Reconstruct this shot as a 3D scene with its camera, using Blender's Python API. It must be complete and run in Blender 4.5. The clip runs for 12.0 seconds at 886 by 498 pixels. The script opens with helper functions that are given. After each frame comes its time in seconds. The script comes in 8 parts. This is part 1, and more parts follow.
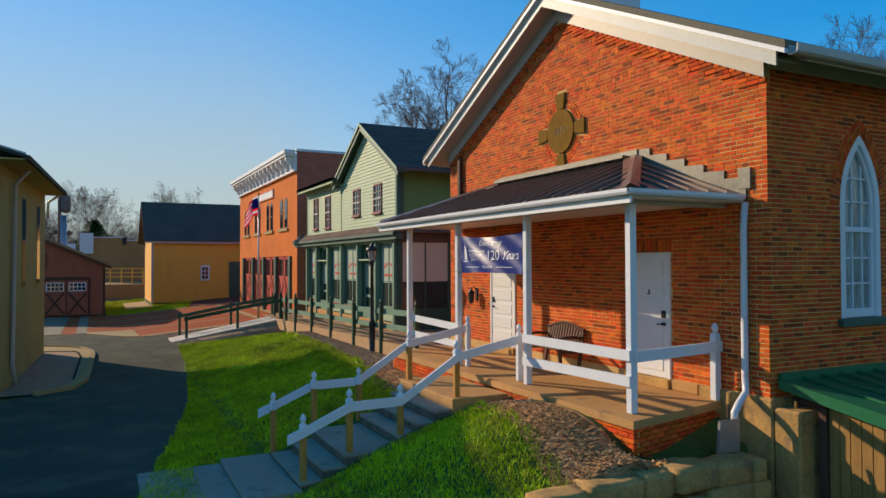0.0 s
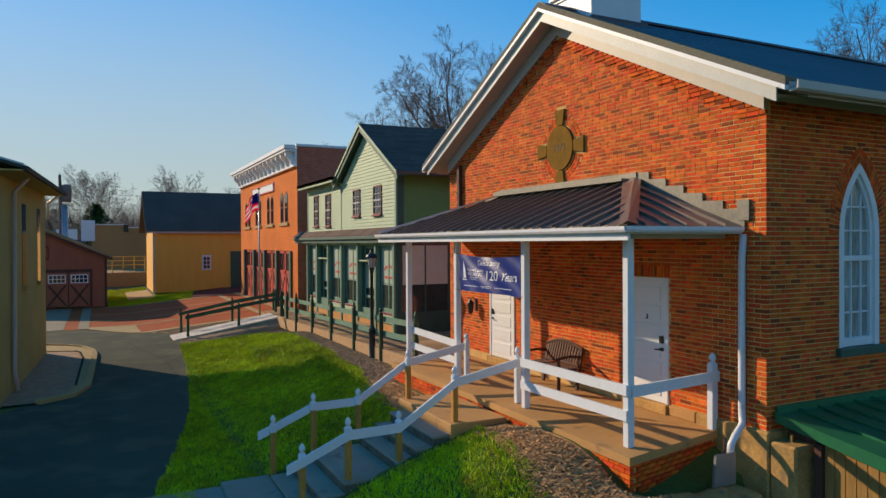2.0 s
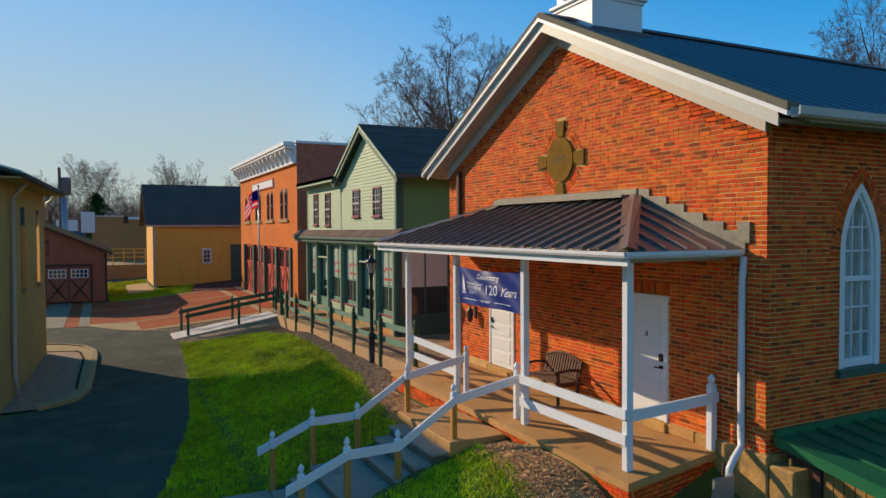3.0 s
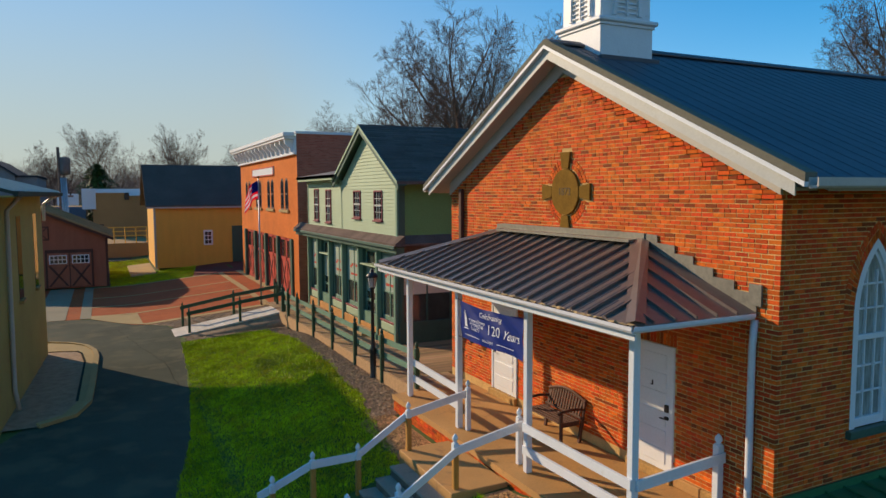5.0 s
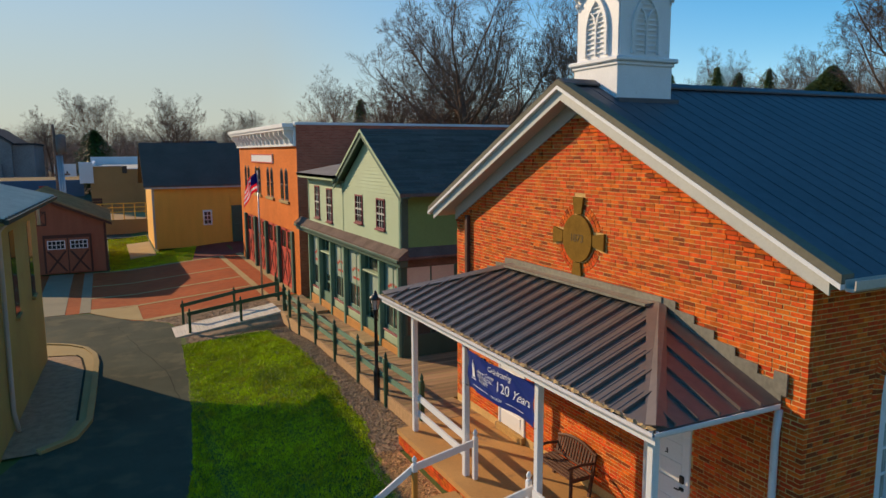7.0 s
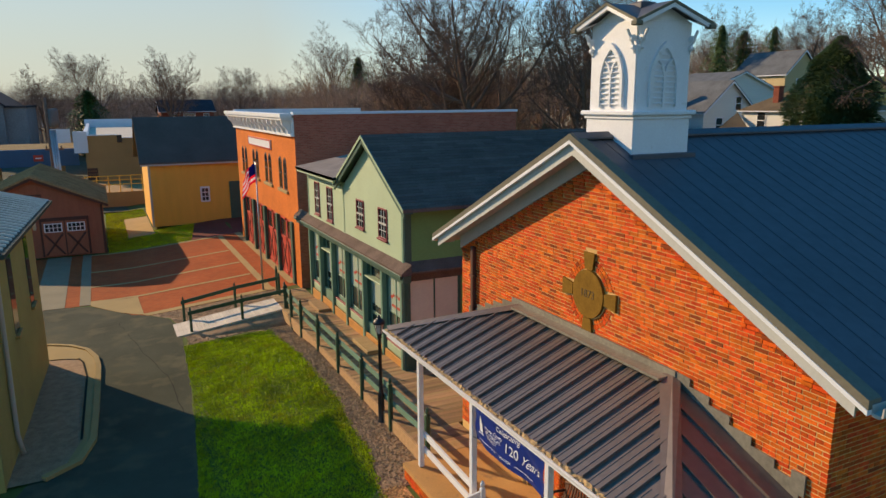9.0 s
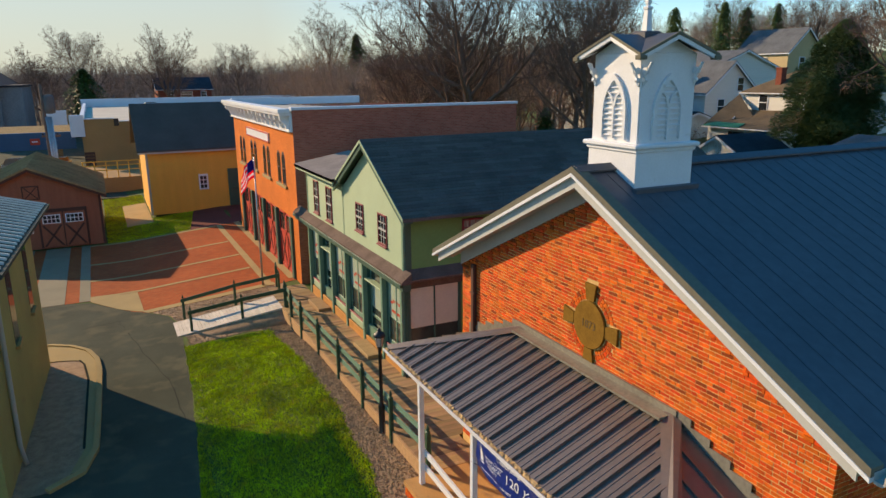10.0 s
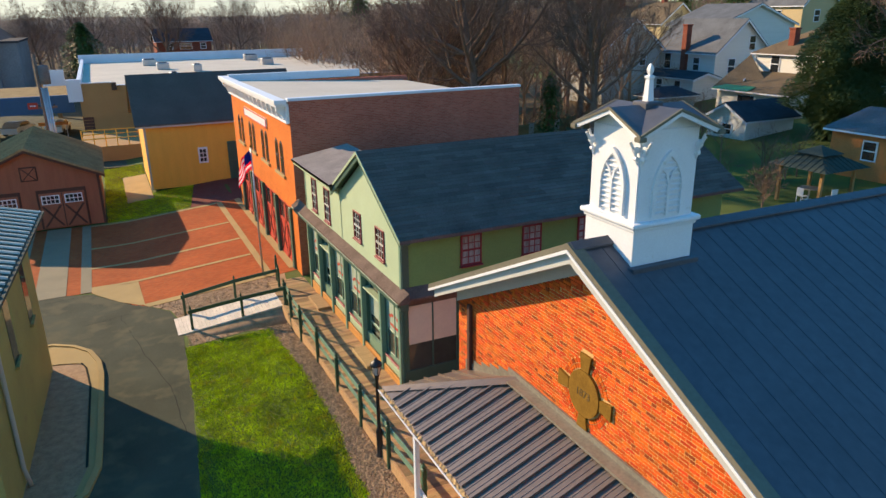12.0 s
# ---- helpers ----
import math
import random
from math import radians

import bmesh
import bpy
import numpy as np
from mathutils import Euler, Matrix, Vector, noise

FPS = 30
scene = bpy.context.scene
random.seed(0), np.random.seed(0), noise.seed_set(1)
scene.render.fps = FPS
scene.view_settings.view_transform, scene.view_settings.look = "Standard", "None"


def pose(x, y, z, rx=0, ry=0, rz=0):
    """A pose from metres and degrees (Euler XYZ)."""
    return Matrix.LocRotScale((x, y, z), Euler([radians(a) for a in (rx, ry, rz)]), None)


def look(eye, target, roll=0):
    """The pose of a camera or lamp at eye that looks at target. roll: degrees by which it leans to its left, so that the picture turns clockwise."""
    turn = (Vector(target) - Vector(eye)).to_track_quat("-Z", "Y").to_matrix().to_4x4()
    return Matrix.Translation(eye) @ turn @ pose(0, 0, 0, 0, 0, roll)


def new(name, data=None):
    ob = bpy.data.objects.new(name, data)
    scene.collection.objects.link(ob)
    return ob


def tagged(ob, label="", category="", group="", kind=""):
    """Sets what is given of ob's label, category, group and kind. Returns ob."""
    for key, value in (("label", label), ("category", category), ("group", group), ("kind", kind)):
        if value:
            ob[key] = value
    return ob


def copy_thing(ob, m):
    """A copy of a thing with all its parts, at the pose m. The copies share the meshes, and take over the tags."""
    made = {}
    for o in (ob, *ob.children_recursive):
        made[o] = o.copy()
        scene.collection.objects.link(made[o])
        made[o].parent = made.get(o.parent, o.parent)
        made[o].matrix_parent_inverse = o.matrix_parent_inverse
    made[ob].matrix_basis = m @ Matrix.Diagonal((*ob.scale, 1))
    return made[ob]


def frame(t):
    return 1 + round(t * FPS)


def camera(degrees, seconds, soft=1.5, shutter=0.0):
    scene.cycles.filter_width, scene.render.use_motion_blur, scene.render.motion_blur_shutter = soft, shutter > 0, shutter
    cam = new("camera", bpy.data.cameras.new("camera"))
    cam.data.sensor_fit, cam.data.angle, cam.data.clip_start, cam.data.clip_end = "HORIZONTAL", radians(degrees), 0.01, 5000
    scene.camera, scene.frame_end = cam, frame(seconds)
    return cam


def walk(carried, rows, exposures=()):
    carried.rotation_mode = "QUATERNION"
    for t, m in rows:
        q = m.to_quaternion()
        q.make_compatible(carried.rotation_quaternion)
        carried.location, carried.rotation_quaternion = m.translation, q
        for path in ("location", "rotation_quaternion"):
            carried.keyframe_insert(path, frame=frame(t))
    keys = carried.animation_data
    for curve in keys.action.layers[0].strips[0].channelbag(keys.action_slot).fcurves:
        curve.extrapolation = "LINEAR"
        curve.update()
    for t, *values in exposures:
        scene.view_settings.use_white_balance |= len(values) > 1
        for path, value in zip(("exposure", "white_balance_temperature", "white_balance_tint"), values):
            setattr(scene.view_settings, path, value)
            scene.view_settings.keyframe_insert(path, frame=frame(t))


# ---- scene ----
cam = camera(65.2, 12.0)
PATH = [
    (0, (0.122, -0.15, 1.941), (1.016, 1.638, 1.982), -0.2),
    (0.5, (0.145, -0.18, 2.134), (1.037, 1.61, 2.157), -0.2),
    (1, (0.16, -0.183, 2.305), (1.05, 1.608, 2.315), -0.2),
    (1.5, (0.171, -0.178, 2.482), (1.061, 1.613, 2.479), -0.2),
    (2, (0.185, -0.17, 2.681), (1.074, 1.621, 2.663), -0.3),
    (2.5, (0.205, -0.157, 2.912), (1.093, 1.634, 2.876), -0.3),
    (3, (0.233, -0.132, 3.174), (1.12, 1.659, 3.118), -0.3),
    (5, (0.427, 0.197, 4.495), (1.304, 1.987, 4.335), -0.3),
    (5.5, (0.484, 0.343, 4.872), (1.358, 2.131, 4.683), -0.3),
    (6, (0.539, 0.506, 5.261), (1.411, 2.293, 5.043), -0.3),
    (6.5, (0.589, 0.68, 5.662), (1.459, 2.464, 5.413), -0.3),
    (7, (0.633, 0.858, 6.072), (1.502, 2.637, 5.793), -0.3),
    (9, (0.786, 1.501, 7.827), (1.648, 3.257, 7.411), -0.4),
    (9.5, (0.841, 1.642, 8.295), (1.7, 3.391, 7.843), -0.4),
    (10, (0.916, 1.785, 8.774), (1.771, 3.525, 8.285), -0.5),
    (10.5, (1.018, 1.935, 9.262), (1.867, 3.667, 8.735), -0.5),
    (11, (1.151, 2.098, 9.756), (1.993, 3.822, 9.192), -0.6),
    (11.5, (1.317, 2.274, 10.254), (2.149, 3.99, 9.651), -0.7),
    (12, (1.51, 2.451, 10.752), (2.33, 4.159, 10.11), -0.7),
]
walk(cam, [(t, look(eye, target, roll)) for t, eye, target, roll in PATH],
     [(0, -0.03, 6650, 11), (3, -0.04, 6750, 11), (6, -0.04, 7100, 12), (9, 0.17, 7700, 13), (10.5, 0.40, 7600, 13), (12, 0.72, 7450, 13)])

# ---- light ----
SUN_WAY = Vector((2.16, -3.45, -1.655)).normalized()
world = bpy.data.worlds.new("world")
scene.world = world
world.use_nodes = True
wn, wl = world.node_tree.nodes, world.node_tree.links
wn.clear()
sky = wn.new("ShaderNodeTexSky")
sky.sky_type, sky.sun_disc = "NISHITA", False
sky.sun_elevation = math.asin(-SUN_WAY.z)
sky.sun_rotation = math.atan2(-SUN_WAY.x, -SUN_WAY.y)
sky.altitude, sky.air_density, sky.dust_density, sky.ozone_density = 1500.0, 1.0, 0.25, 3.0
back = wn.new("ShaderNodeBackground")
back.inputs["Strength"].default_value = 0.275
wout = wn.new("ShaderNodeOutputWorld")
tint = wn.new("ShaderNodeHueSaturation")
tint.inputs["Saturation"].default_value = 1.62
tint.inputs["Hue"].default_value = 0.498
haze = wn.new("ShaderNodeGamma")
haze.inputs["Gamma"].default_value = 0.80
wl.new(sky.outputs[0], haze.inputs["Color"])
wl.new(haze.outputs[0], tint.inputs["Color"])
# pale haze along the horizon
wtc = wn.new("ShaderNodeTexCoord")
wsp = wn.new("ShaderNodeSeparateXYZ")
wl.new(wtc.outputs["Generated"], wsp.inputs[0])
low = wn.new("ShaderNodeMapRange")
low.interpolation_type = "SMOOTHSTEP"
low.inputs["From Min"].default_value, low.inputs["From Max"].default_value = -0.02, 0.60
low.inputs["To Min"].default_value, low.inputs["To Max"].default_value = 0.98, 0.0
wl.new(wsp.outputs["Z"], low.inputs["Value"])
veil = wn.new("ShaderNodeMix")
veil.data_type = "RGBA"
veil.inputs["B"].default_value = (1.66, 1.88, 1.80, 1)
# the haze is palest towards and away from the sun, thin across it
side = wn.new("ShaderNodeVectorMath")
side.operation = "DOT_PRODUCT"
side.inputs[1].default_value = (-0.494, 0.869, 0.0)
wl.new(wtc.outputs["Generated"], side.inputs[0])
sq = wn.new("ShaderNodeMath")
sq.operation = "MULTIPLY"
wl.new(side.outputs["Value"], sq.inputs[0])
wl.new(side.outputs["Value"], sq.inputs[1])
phase = wn.new("ShaderNodeMapRange")
phase.inputs["From Min"].default_value, phase.inputs["From Max"].default_value = 0.0, 0.55
phase.inputs["To Min"].default_value, phase.inputs["To Max"].default_value = 0.08, 0.97
wl.new(sq.outputs[0], phase.inputs["Value"])
mulv = wn.new("ShaderNodeMath")
mulv.operation = "MULTIPLY"
wl.new(low.outputs[0], mulv.inputs[0])
wl.new(phase.outputs[0], mulv.inputs[1])
wl.new(mulv.outputs[0], veil.inputs["Factor"])
wl.new(tint.outputs[0], veil.inputs["A"])
wl.new(veil.outputs["Result"], back.inputs["Color"])
wl.new(back.outputs[0], wout.inputs["Surface"])

sun_data = bpy.data.lights.new("sun", "SUN")
sun_data.energy, sun_data.angle, sun_data.color = 4.7, radians(0.55), (1.0, 0.80, 0.55)
sun_ob = new("sun", sun_data)
sun_ob.matrix_basis = look((0, 0, 60), Vector((0, 0, 60)) + SUN_WAY)


# ---- mesh helpers ----
class MB:
    """A growing mesh: vertices and faces."""

    def __init__(self):
        self.v, self.f = [], []

    def add(self, verts, faces):
        n = len(self.v)
        self.v.extend([tuple(p) for p in verts])
        self.f.extend([tuple(n + i for i in f) for f in faces])
        return self

    def box(self, x0, x1, y0, y1, z0, z1):
        v = [(x, y, z) for z in (z0, z1) for y in (y0, y1) for x in (x0, x1)]
        return self.add(v, [(0, 2, 3, 1), (4, 5, 7, 6), (0, 1, 5, 4), (2, 6, 7, 3), (0, 4, 6, 2), (1, 3, 7, 5)])

    def cbox(self, x0, x1, y0, y1, z0, z1, c=0.008):
        """A box with chamfered edges."""
        c = min(c, 0.3 * min(x1 - x0, y1 - y0, z1 - z0))
        lo, hi, idx, v = (x0, y0, z0), (x1, y1, z1), {}, []
        for sx in (0, 1):
            for sy in (0, 1):
                for sz in (0, 1):
                    s = (sx, sy, sz)
                    for a in range(3):
                        p = [(hi[k] if s[k] else lo[k]) if k == a else (hi[k] - c if s[k] else lo[k] + c) for k in range(3)]
                        idx[(s, a)] = len(v)
                        v.append(p)
        f = []
        for a in range(3):
            b, d = (a + 1) % 3, (a + 2) % 3
            for sa in (0, 1):
                ring = []
                for sb, sd in ((0, 0), (1, 0), (1, 1), (0, 1)):
                    s = [0, 0, 0]
                    s[a], s[b], s[d] = sa, sb, sd
                    ring.append(idx[(tuple(s), a)])
                f.append(ring if sa else ring[::-1])
            for sb in (0, 1):
                for sd in (0, 1):
                    s0, s1 = [0, 0, 0], [0, 0, 0]
                    s0[b] = s1[b] = sb
                    s0[d] = s1[d] = sd
                    s1[a] = 1
                    s0, s1 = tuple(s0), tuple(s1)
                    q = [idx[(s0, b)], idx[(s1, b)], idx[(s1, d)], idx[(s0, d)]]
                    f.append(q if sb == sd else q[::-1])
        for s in [(i, j, k) for i in (0, 1) for j in (0, 1) for k in (0, 1)]:
            t = [idx[(s, 0)], idx[(s, 1)], idx[(s, 2)]]
            f.append(t if sum(s) % 2 else t[::-1])
        return self.add(v, f)

    def prism(self, ring_a, ring_b):
        """Two rings of points joined to a closed solid."""
        n = len(ring_a)
        f = [tuple(range(n))[::-1], tuple(range(n, 2 * n))]
        f += [(i, (i + 1) % n, n + (i + 1) % n, n + i) for i in range(n)]
        return self.add(list(ring_a) + list(ring_b), f)

    def px(self, poly, x0, x1):
        """A polygon in (y, z) pushed along x."""
        return self.prism([(x0, y, z) for y, z in poly], [(x1, y, z) for y, z in poly])

    def py(self, poly, y0, y1):
        """A polygon in (x, z) pushed along y."""
        return self.prism([(x, y0, z) for x, z in poly], [(x, y1, z) for x, z in poly])

    def pz(self, poly, z0, z1):
        return self.prism([(x, y, z0) for x, y in poly], [(x, y, z1) for x, y in poly])

    def tube(self, points, radii, n=8, caps=True):
        pts = [Vector(p) for p in points]
        if not hasattr(radii, "__len__"):
            radii = [radii] * len(pts)
        rings, side = [], None
        for i, p in enumerate(pts):
            d = (pts[min(i + 1, len(pts) - 1)] - pts[max(i - 1, 0)]).normalized()
            if side is None:
                side = d.orthogonal().normalized()
            side = (side - d * side.dot(d)).normalized()
            up = d.cross(side)
            rings.append([p + radii[i] * (math.cos(2 * math.pi * k / n) * side + math.sin(2 * math.pi * k / n) * up) for k in range(n)])
        v = [q for r in rings for q in r]
        f = [(i * n + k, i * n + (k + 1) % n, (i + 1) * n + (k + 1) % n, (i + 1) * n + k) for i in range(len(pts) - 1) for k in range(n)]
        if caps:
            f += [tuple(range(n))[::-1], tuple((len(pts) - 1) * n + k for k in range(n))]
        return self.add(v, f)

    def lathe(self, profile, cx, cy, n=12, z0=0.0):
        """(radius, z) pairs turned round an upright axis."""
        k = n
        v = []
        for r, z in profile:
            for i in range(k):
                a = 2 * math.pi * (i + 0.5) / k
                v.append((cx + r * math.cos(a), cy + r * math.sin(a), z0 + z))
        m = len(profile)
        f = [(j * k + i, j * k + (i + 1) % k, (j + 1) * k + (i + 1) % k, (j + 1) * k + i) for j in range(m - 1) for i in range(k)]
        f += [tuple(range(k))[::-1], tuple((m - 1) * k + i for i in range(k))]
        return self.add(v, f)

    def turned(self, m):
        self.v = [tuple(m @ Vector(p)) for p in self.v]
        return self


def mesh_of(name, mb, mat, smooth=False):
    me = bpy.data.meshes.new(name)
    me.from_pydata(mb.v, [], mb.f)
    me.validate()
    me.update()
    if mat:
        me.materials.append(mat)
    if smooth:
        me.polygons.foreach_set("use_smooth", [True] * len(me.polygons))
    return me


def solid(name, mb, mat, label="", category="", group="", kind="", smooth=False):
    """A thing, or a piece of the setting, of one mesh."""
    return tagged(new(name, mesh_of(name, mb, mat, smooth)), label, category, group, kind)


def thing(name, label, category, at=(0, 0, 0), group="", kind=""):
    ob = new(name)
    ob.empty_display_size = 0.2
    ob.location = at
    return tagged(ob, label, category, group, kind)


def part(name, mb, mat, parent, label="", smooth=False):
    """One mesh as a part of a thing, or of a part; the mesh is in the same metres as its thing."""
    ob = new(name, mb if isinstance(mb, bpy.types.Mesh) else mesh_of(name, mb, mat, smooth))
    ob.parent = parent
    top, m = parent, Matrix()
    while top:
        m = top.matrix_parent_inverse @ top.matrix_basis @ m if top.parent is None else m
        top = top.parent
    if parent.parent is None:
        ob.matrix_parent_inverse = parent.matrix_basis.inverted()
    return tagged(ob, label)


def lerp(table, x):
    """Straight-line value from a short table of (x, value)."""
    if x <= table[0][0]:
        return table[0][1]
    for (a, u), (b, w) in zip(table, table[1:]):
        if x <= b:
            return u + (w - u) * (x - a) / (b - a)
    return table[-1][1]


def smooth01(t):
    t = max(0.0, min(1.0, t))
    return t * t * (3 - 2 * t)


# ---- materials ----
def material(name, color, rough=0.7, vary=0.25, scale=1.5, grain=40.0, bump=0.15, metal=0.0, spec=0.4, random_by="", stain=None, stain_at=0.6, bump_scale=None, stretch=(1, 1, 1), coat=0.0, spread=(0.62, 1.3), odd=None):
    """A procedural surface: colour, broad mottling, fine grain and relief."""
    m = bpy.data.materials.new(name)
    m.use_nodes = True
    nt = m.node_tree
    N, L = nt.nodes, nt.links
    bsdf = N["Principled BSDF"]
    bsdf.inputs["Roughness"].default_value = rough
    bsdf.inputs["Metallic"].default_value = metal
    bsdf.inputs["Specular IOR Level"].default_value = spec
    bsdf.inputs["Coat Weight"].default_value = coat
    tc = N.new("ShaderNodeTexCoord")
    mp = N.new("ShaderNodeMapping")
    mp.inputs["Scale"].default_value = stretch
    L.new(tc.outputs["Object"], mp.inputs["Vector"])
    big = N.new("ShaderNodeTexNoise")
    big.inputs["Scale"].default_value, big.inputs["Detail"].default_value = scale, 6
    small = N.new("ShaderNodeTexNoise")
    small.inputs["Scale"].default_value, small.inputs["Detail"].default_value = grain, 4
    for n in (big, small):
        L.new(mp.outputs[0], n.inputs["Vector"])
    add = N.new("ShaderNodeMath")
    add.operation = "MULTIPLY_ADD"
    add.inputs[1].default_value = 0.5
    L.new(small.outputs[0], add.inputs[0])
    half = N.new("ShaderNodeMath")
    half.operation = "MULTIPLY"
    half.inputs[1].default_value = 0.5
    L.new(big.outputs[0], half.inputs[0])
    L.new(half.outputs[0], add.inputs[2])
    ramp = N.new("ShaderNodeValToRGB")
    c = Vector(color[:3])
    ramp.color_ramp.elements[0].position, ramp.color_ramp.elements[1].position = 0.34, 0.66
    ramp.color_ramp.elements[0].color = (*(c * (1 - vary)), 1)
    ramp.color_ramp.elements[1].color = (*(c * (1 + vary)), 1)
    L.new(add.outputs[0], ramp.inputs[0])
    last = ramp.outputs[0]
    if random_by:
        if random_by == "object":
            src = N.new("ShaderNodeObjectInfo").outputs["Random"]
        else:
            src = N.new("ShaderNodeNewGeometry").outputs["Random Per Island"]
        hsv = N.new("ShaderNodeHueSaturation")
        mr = N.new("ShaderNodeMapRange")
        mr.inputs["To Min"].default_value, mr.inputs["To Max"].default_value = spread[0], spread[1]
        L.new(src, mr.inputs["Value"])
        L.new(mr.outputs[0], hsv.inputs["Value"])
        wn2 = N.new("ShaderNodeTexWhiteNoise")
        wn2.noise_dimensions = "1D"
        L.new(src, wn2.inputs["W"])
        mr2 = N.new("ShaderNodeMapRange")
        mr2.inputs["To Min"].default_value, mr2.inputs["To Max"].default_value = 0.488, 0.508
        L.new(wn2.outputs["Value"], mr2.inputs["Value"])
        L.new(mr2.outputs[0], hsv.inputs["Hue"])
        L.new(last, hsv.inputs["Color"])
        last = hsv.outputs[0]
        if odd:
            wn3 = N.new("ShaderNodeTexWhiteNoise")
            wn3.noise_dimensions = "1D"
            sh = N.new("ShaderNodeMath")
            sh.operation = "ADD"
            sh.inputs[1].default_value = 7.3
            L.new(src, sh.inputs[0])
            L.new(sh.outputs[0], wn3.inputs["W"])
            gt = N.new("ShaderNodeMath")
            gt.operation = "GREATER_THAN"
            gt.inputs[1].default_value = 0.94
            L.new(wn3.outputs["Value"], gt.inputs[0])
            om = N.new("ShaderNodeMix")
            om.data_type = "RGBA"
            om.inputs["B"].default_value = (*odd, 1)
            L.new(gt.outputs[0], om.inputs["Factor"])
            L.new(last, om.inputs["A"])
            last = om.outputs["Result"]
    if stain:
        sn = N.new("ShaderNodeTexNoise")
        sn.inputs["Scale"].default_value, sn.inputs["Detail"].default_value = scale * 2.3, 8
        L.new(mp.outputs[0], sn.inputs["Vector"])
        sr = N.new("ShaderNodeMapRange")
        sr.inputs["From Min"].default_value, sr.inputs["From Max"].default_value = stain_at, stain_at + 0.15
        L.new(sn.outputs[0], sr.inputs["Value"])
        mx = N.new("ShaderNodeMix")
        mx.data_type = "RGBA"
        L.new(sr.outputs[0], mx.inputs["Factor"])
        L.new(last, mx.inputs["A"])
        mx.inputs["B"].default_value = (*stain, 1)
        last = mx.outputs["Result"]
    L.new(last, bsdf.inputs["Base Color"])
    if bump:
        bp = N.new("ShaderNodeBump")
        bp.inputs["Strength"].default_value, bp.inputs["Distance"].default_value = bump, 0.01
        if bump_scale:
            bn = N.new("ShaderNodeTexNoise")
            bn.inputs["Scale"].default_value, bn.inputs["Detail"].default_value = bump_scale, 5
            L.new(mp.outputs[0], bn.inputs["Vector"])
            L.new(bn.outputs[0], bp.inputs["Height"])
        else:
            L.new(add.outputs[0], bp.inputs["Height"])
        L.new(bp.outputs[0], bsdf.inputs["Normal"])
    return m


def brick_material(name, dark, light, mortar, length=0.21, height=0.073, joint=0.010, flat=False, bump=0.5, rough=0.85):
    """Coursed brick for walls that stay far off (or paving, when flat)."""
    m = bpy.data.materials.new(name)
    m.use_nodes = True
    N, L = m.node_tree.nodes, m.node_tree.links
    bsdf = N["Principled BSDF"]
    bsdf.inputs["Roughness"].default_value = rough
    bsdf.inputs["Specular IOR Level"].default_value = 0.1
    tc = N.new("ShaderNodeTexCoord")
    sp = N.new("ShaderNodeSeparateXYZ")
    L.new(tc.outputs["Object"], sp.inputs[0])
    cb = N.new("ShaderNodeCombineXYZ")
    if flat:
        L.new(sp.outputs["X"], cb.inputs["X"])
        L.new(sp.outputs["Y"], cb.inputs["Y"])
    else:
        ad = N.new("ShaderNodeMath")
        L.new(sp.outputs["X"], ad.inputs[0])
        L.new(sp.outputs["Y"], ad.inputs[1])
        L.new(ad.outputs[0], cb.inputs["X"])
        L.new(sp.outputs["Z"], cb.inputs["Y"])
    bt = N.new("ShaderNodeTexBrick")
    bt.inputs["Scale"].default_value = 1.0
    bt.inputs["Brick Width"].default_value, bt.inputs["Row Height"].default_value = length + joint, height
    bt.inputs["Mortar Size"].default_value, bt.inputs["Bias"].default_value = joint * 0.5, 0.0
    bt.inputs["Color1"].default_value, bt.inputs["Color2"].default_value, bt.inputs["Mortar"].default_value = (*dark, 1), (*light, 1), (*mortar, 1)
    L.new(cb.outputs[0], bt.inputs["Vector"])
    nz = N.new("ShaderNodeTexNoise")
    nz.inputs["Scale"].default_value, nz.inputs["Detail"].default_value = 0.6, 8
    L.new(tc.outputs["Object"], nz.inputs["Vector"])
    mr = N.new("ShaderNodeMapRange")
    mr.inputs["From Min"].default_value, mr.inputs["From Max"].default_value = 0.3, 0.7
    mr.inputs["To Min"].default_value, mr.inputs["To Max"].default_value = 0.88, 1.12
    L.new(nz.outputs[0], mr.inputs["Value"])
    hs = N.new("ShaderNodeHueSaturation")
    L.new(mr.outputs[0], hs.inputs["Value"])
    L.new(bt.outputs["Color"], hs.inputs["Color"])
    L.new(hs.outputs[0], bsdf.inputs["Base Color"])
    bp = N.new("ShaderNodeBump")
    bp.invert = True
    bp.inputs["Strength"].default_value, bp.inputs["Distance"].default_value = bump, 0.008
    L.new(bt.outputs["Fac"], bp.inputs["Height"])
    L.new(bp.outputs[0], bsdf.inputs["Normal"])
    return m


def glass_material(name, tint=(0.02, 0.025, 0.03), rough=0.06):
    """Window glass in front of dark rooms: it mirrors sky and yard."""
    m = material(name, tint, rough, 0.3, 0.8, 3.0, 0.05, spec=0.8)
    return m


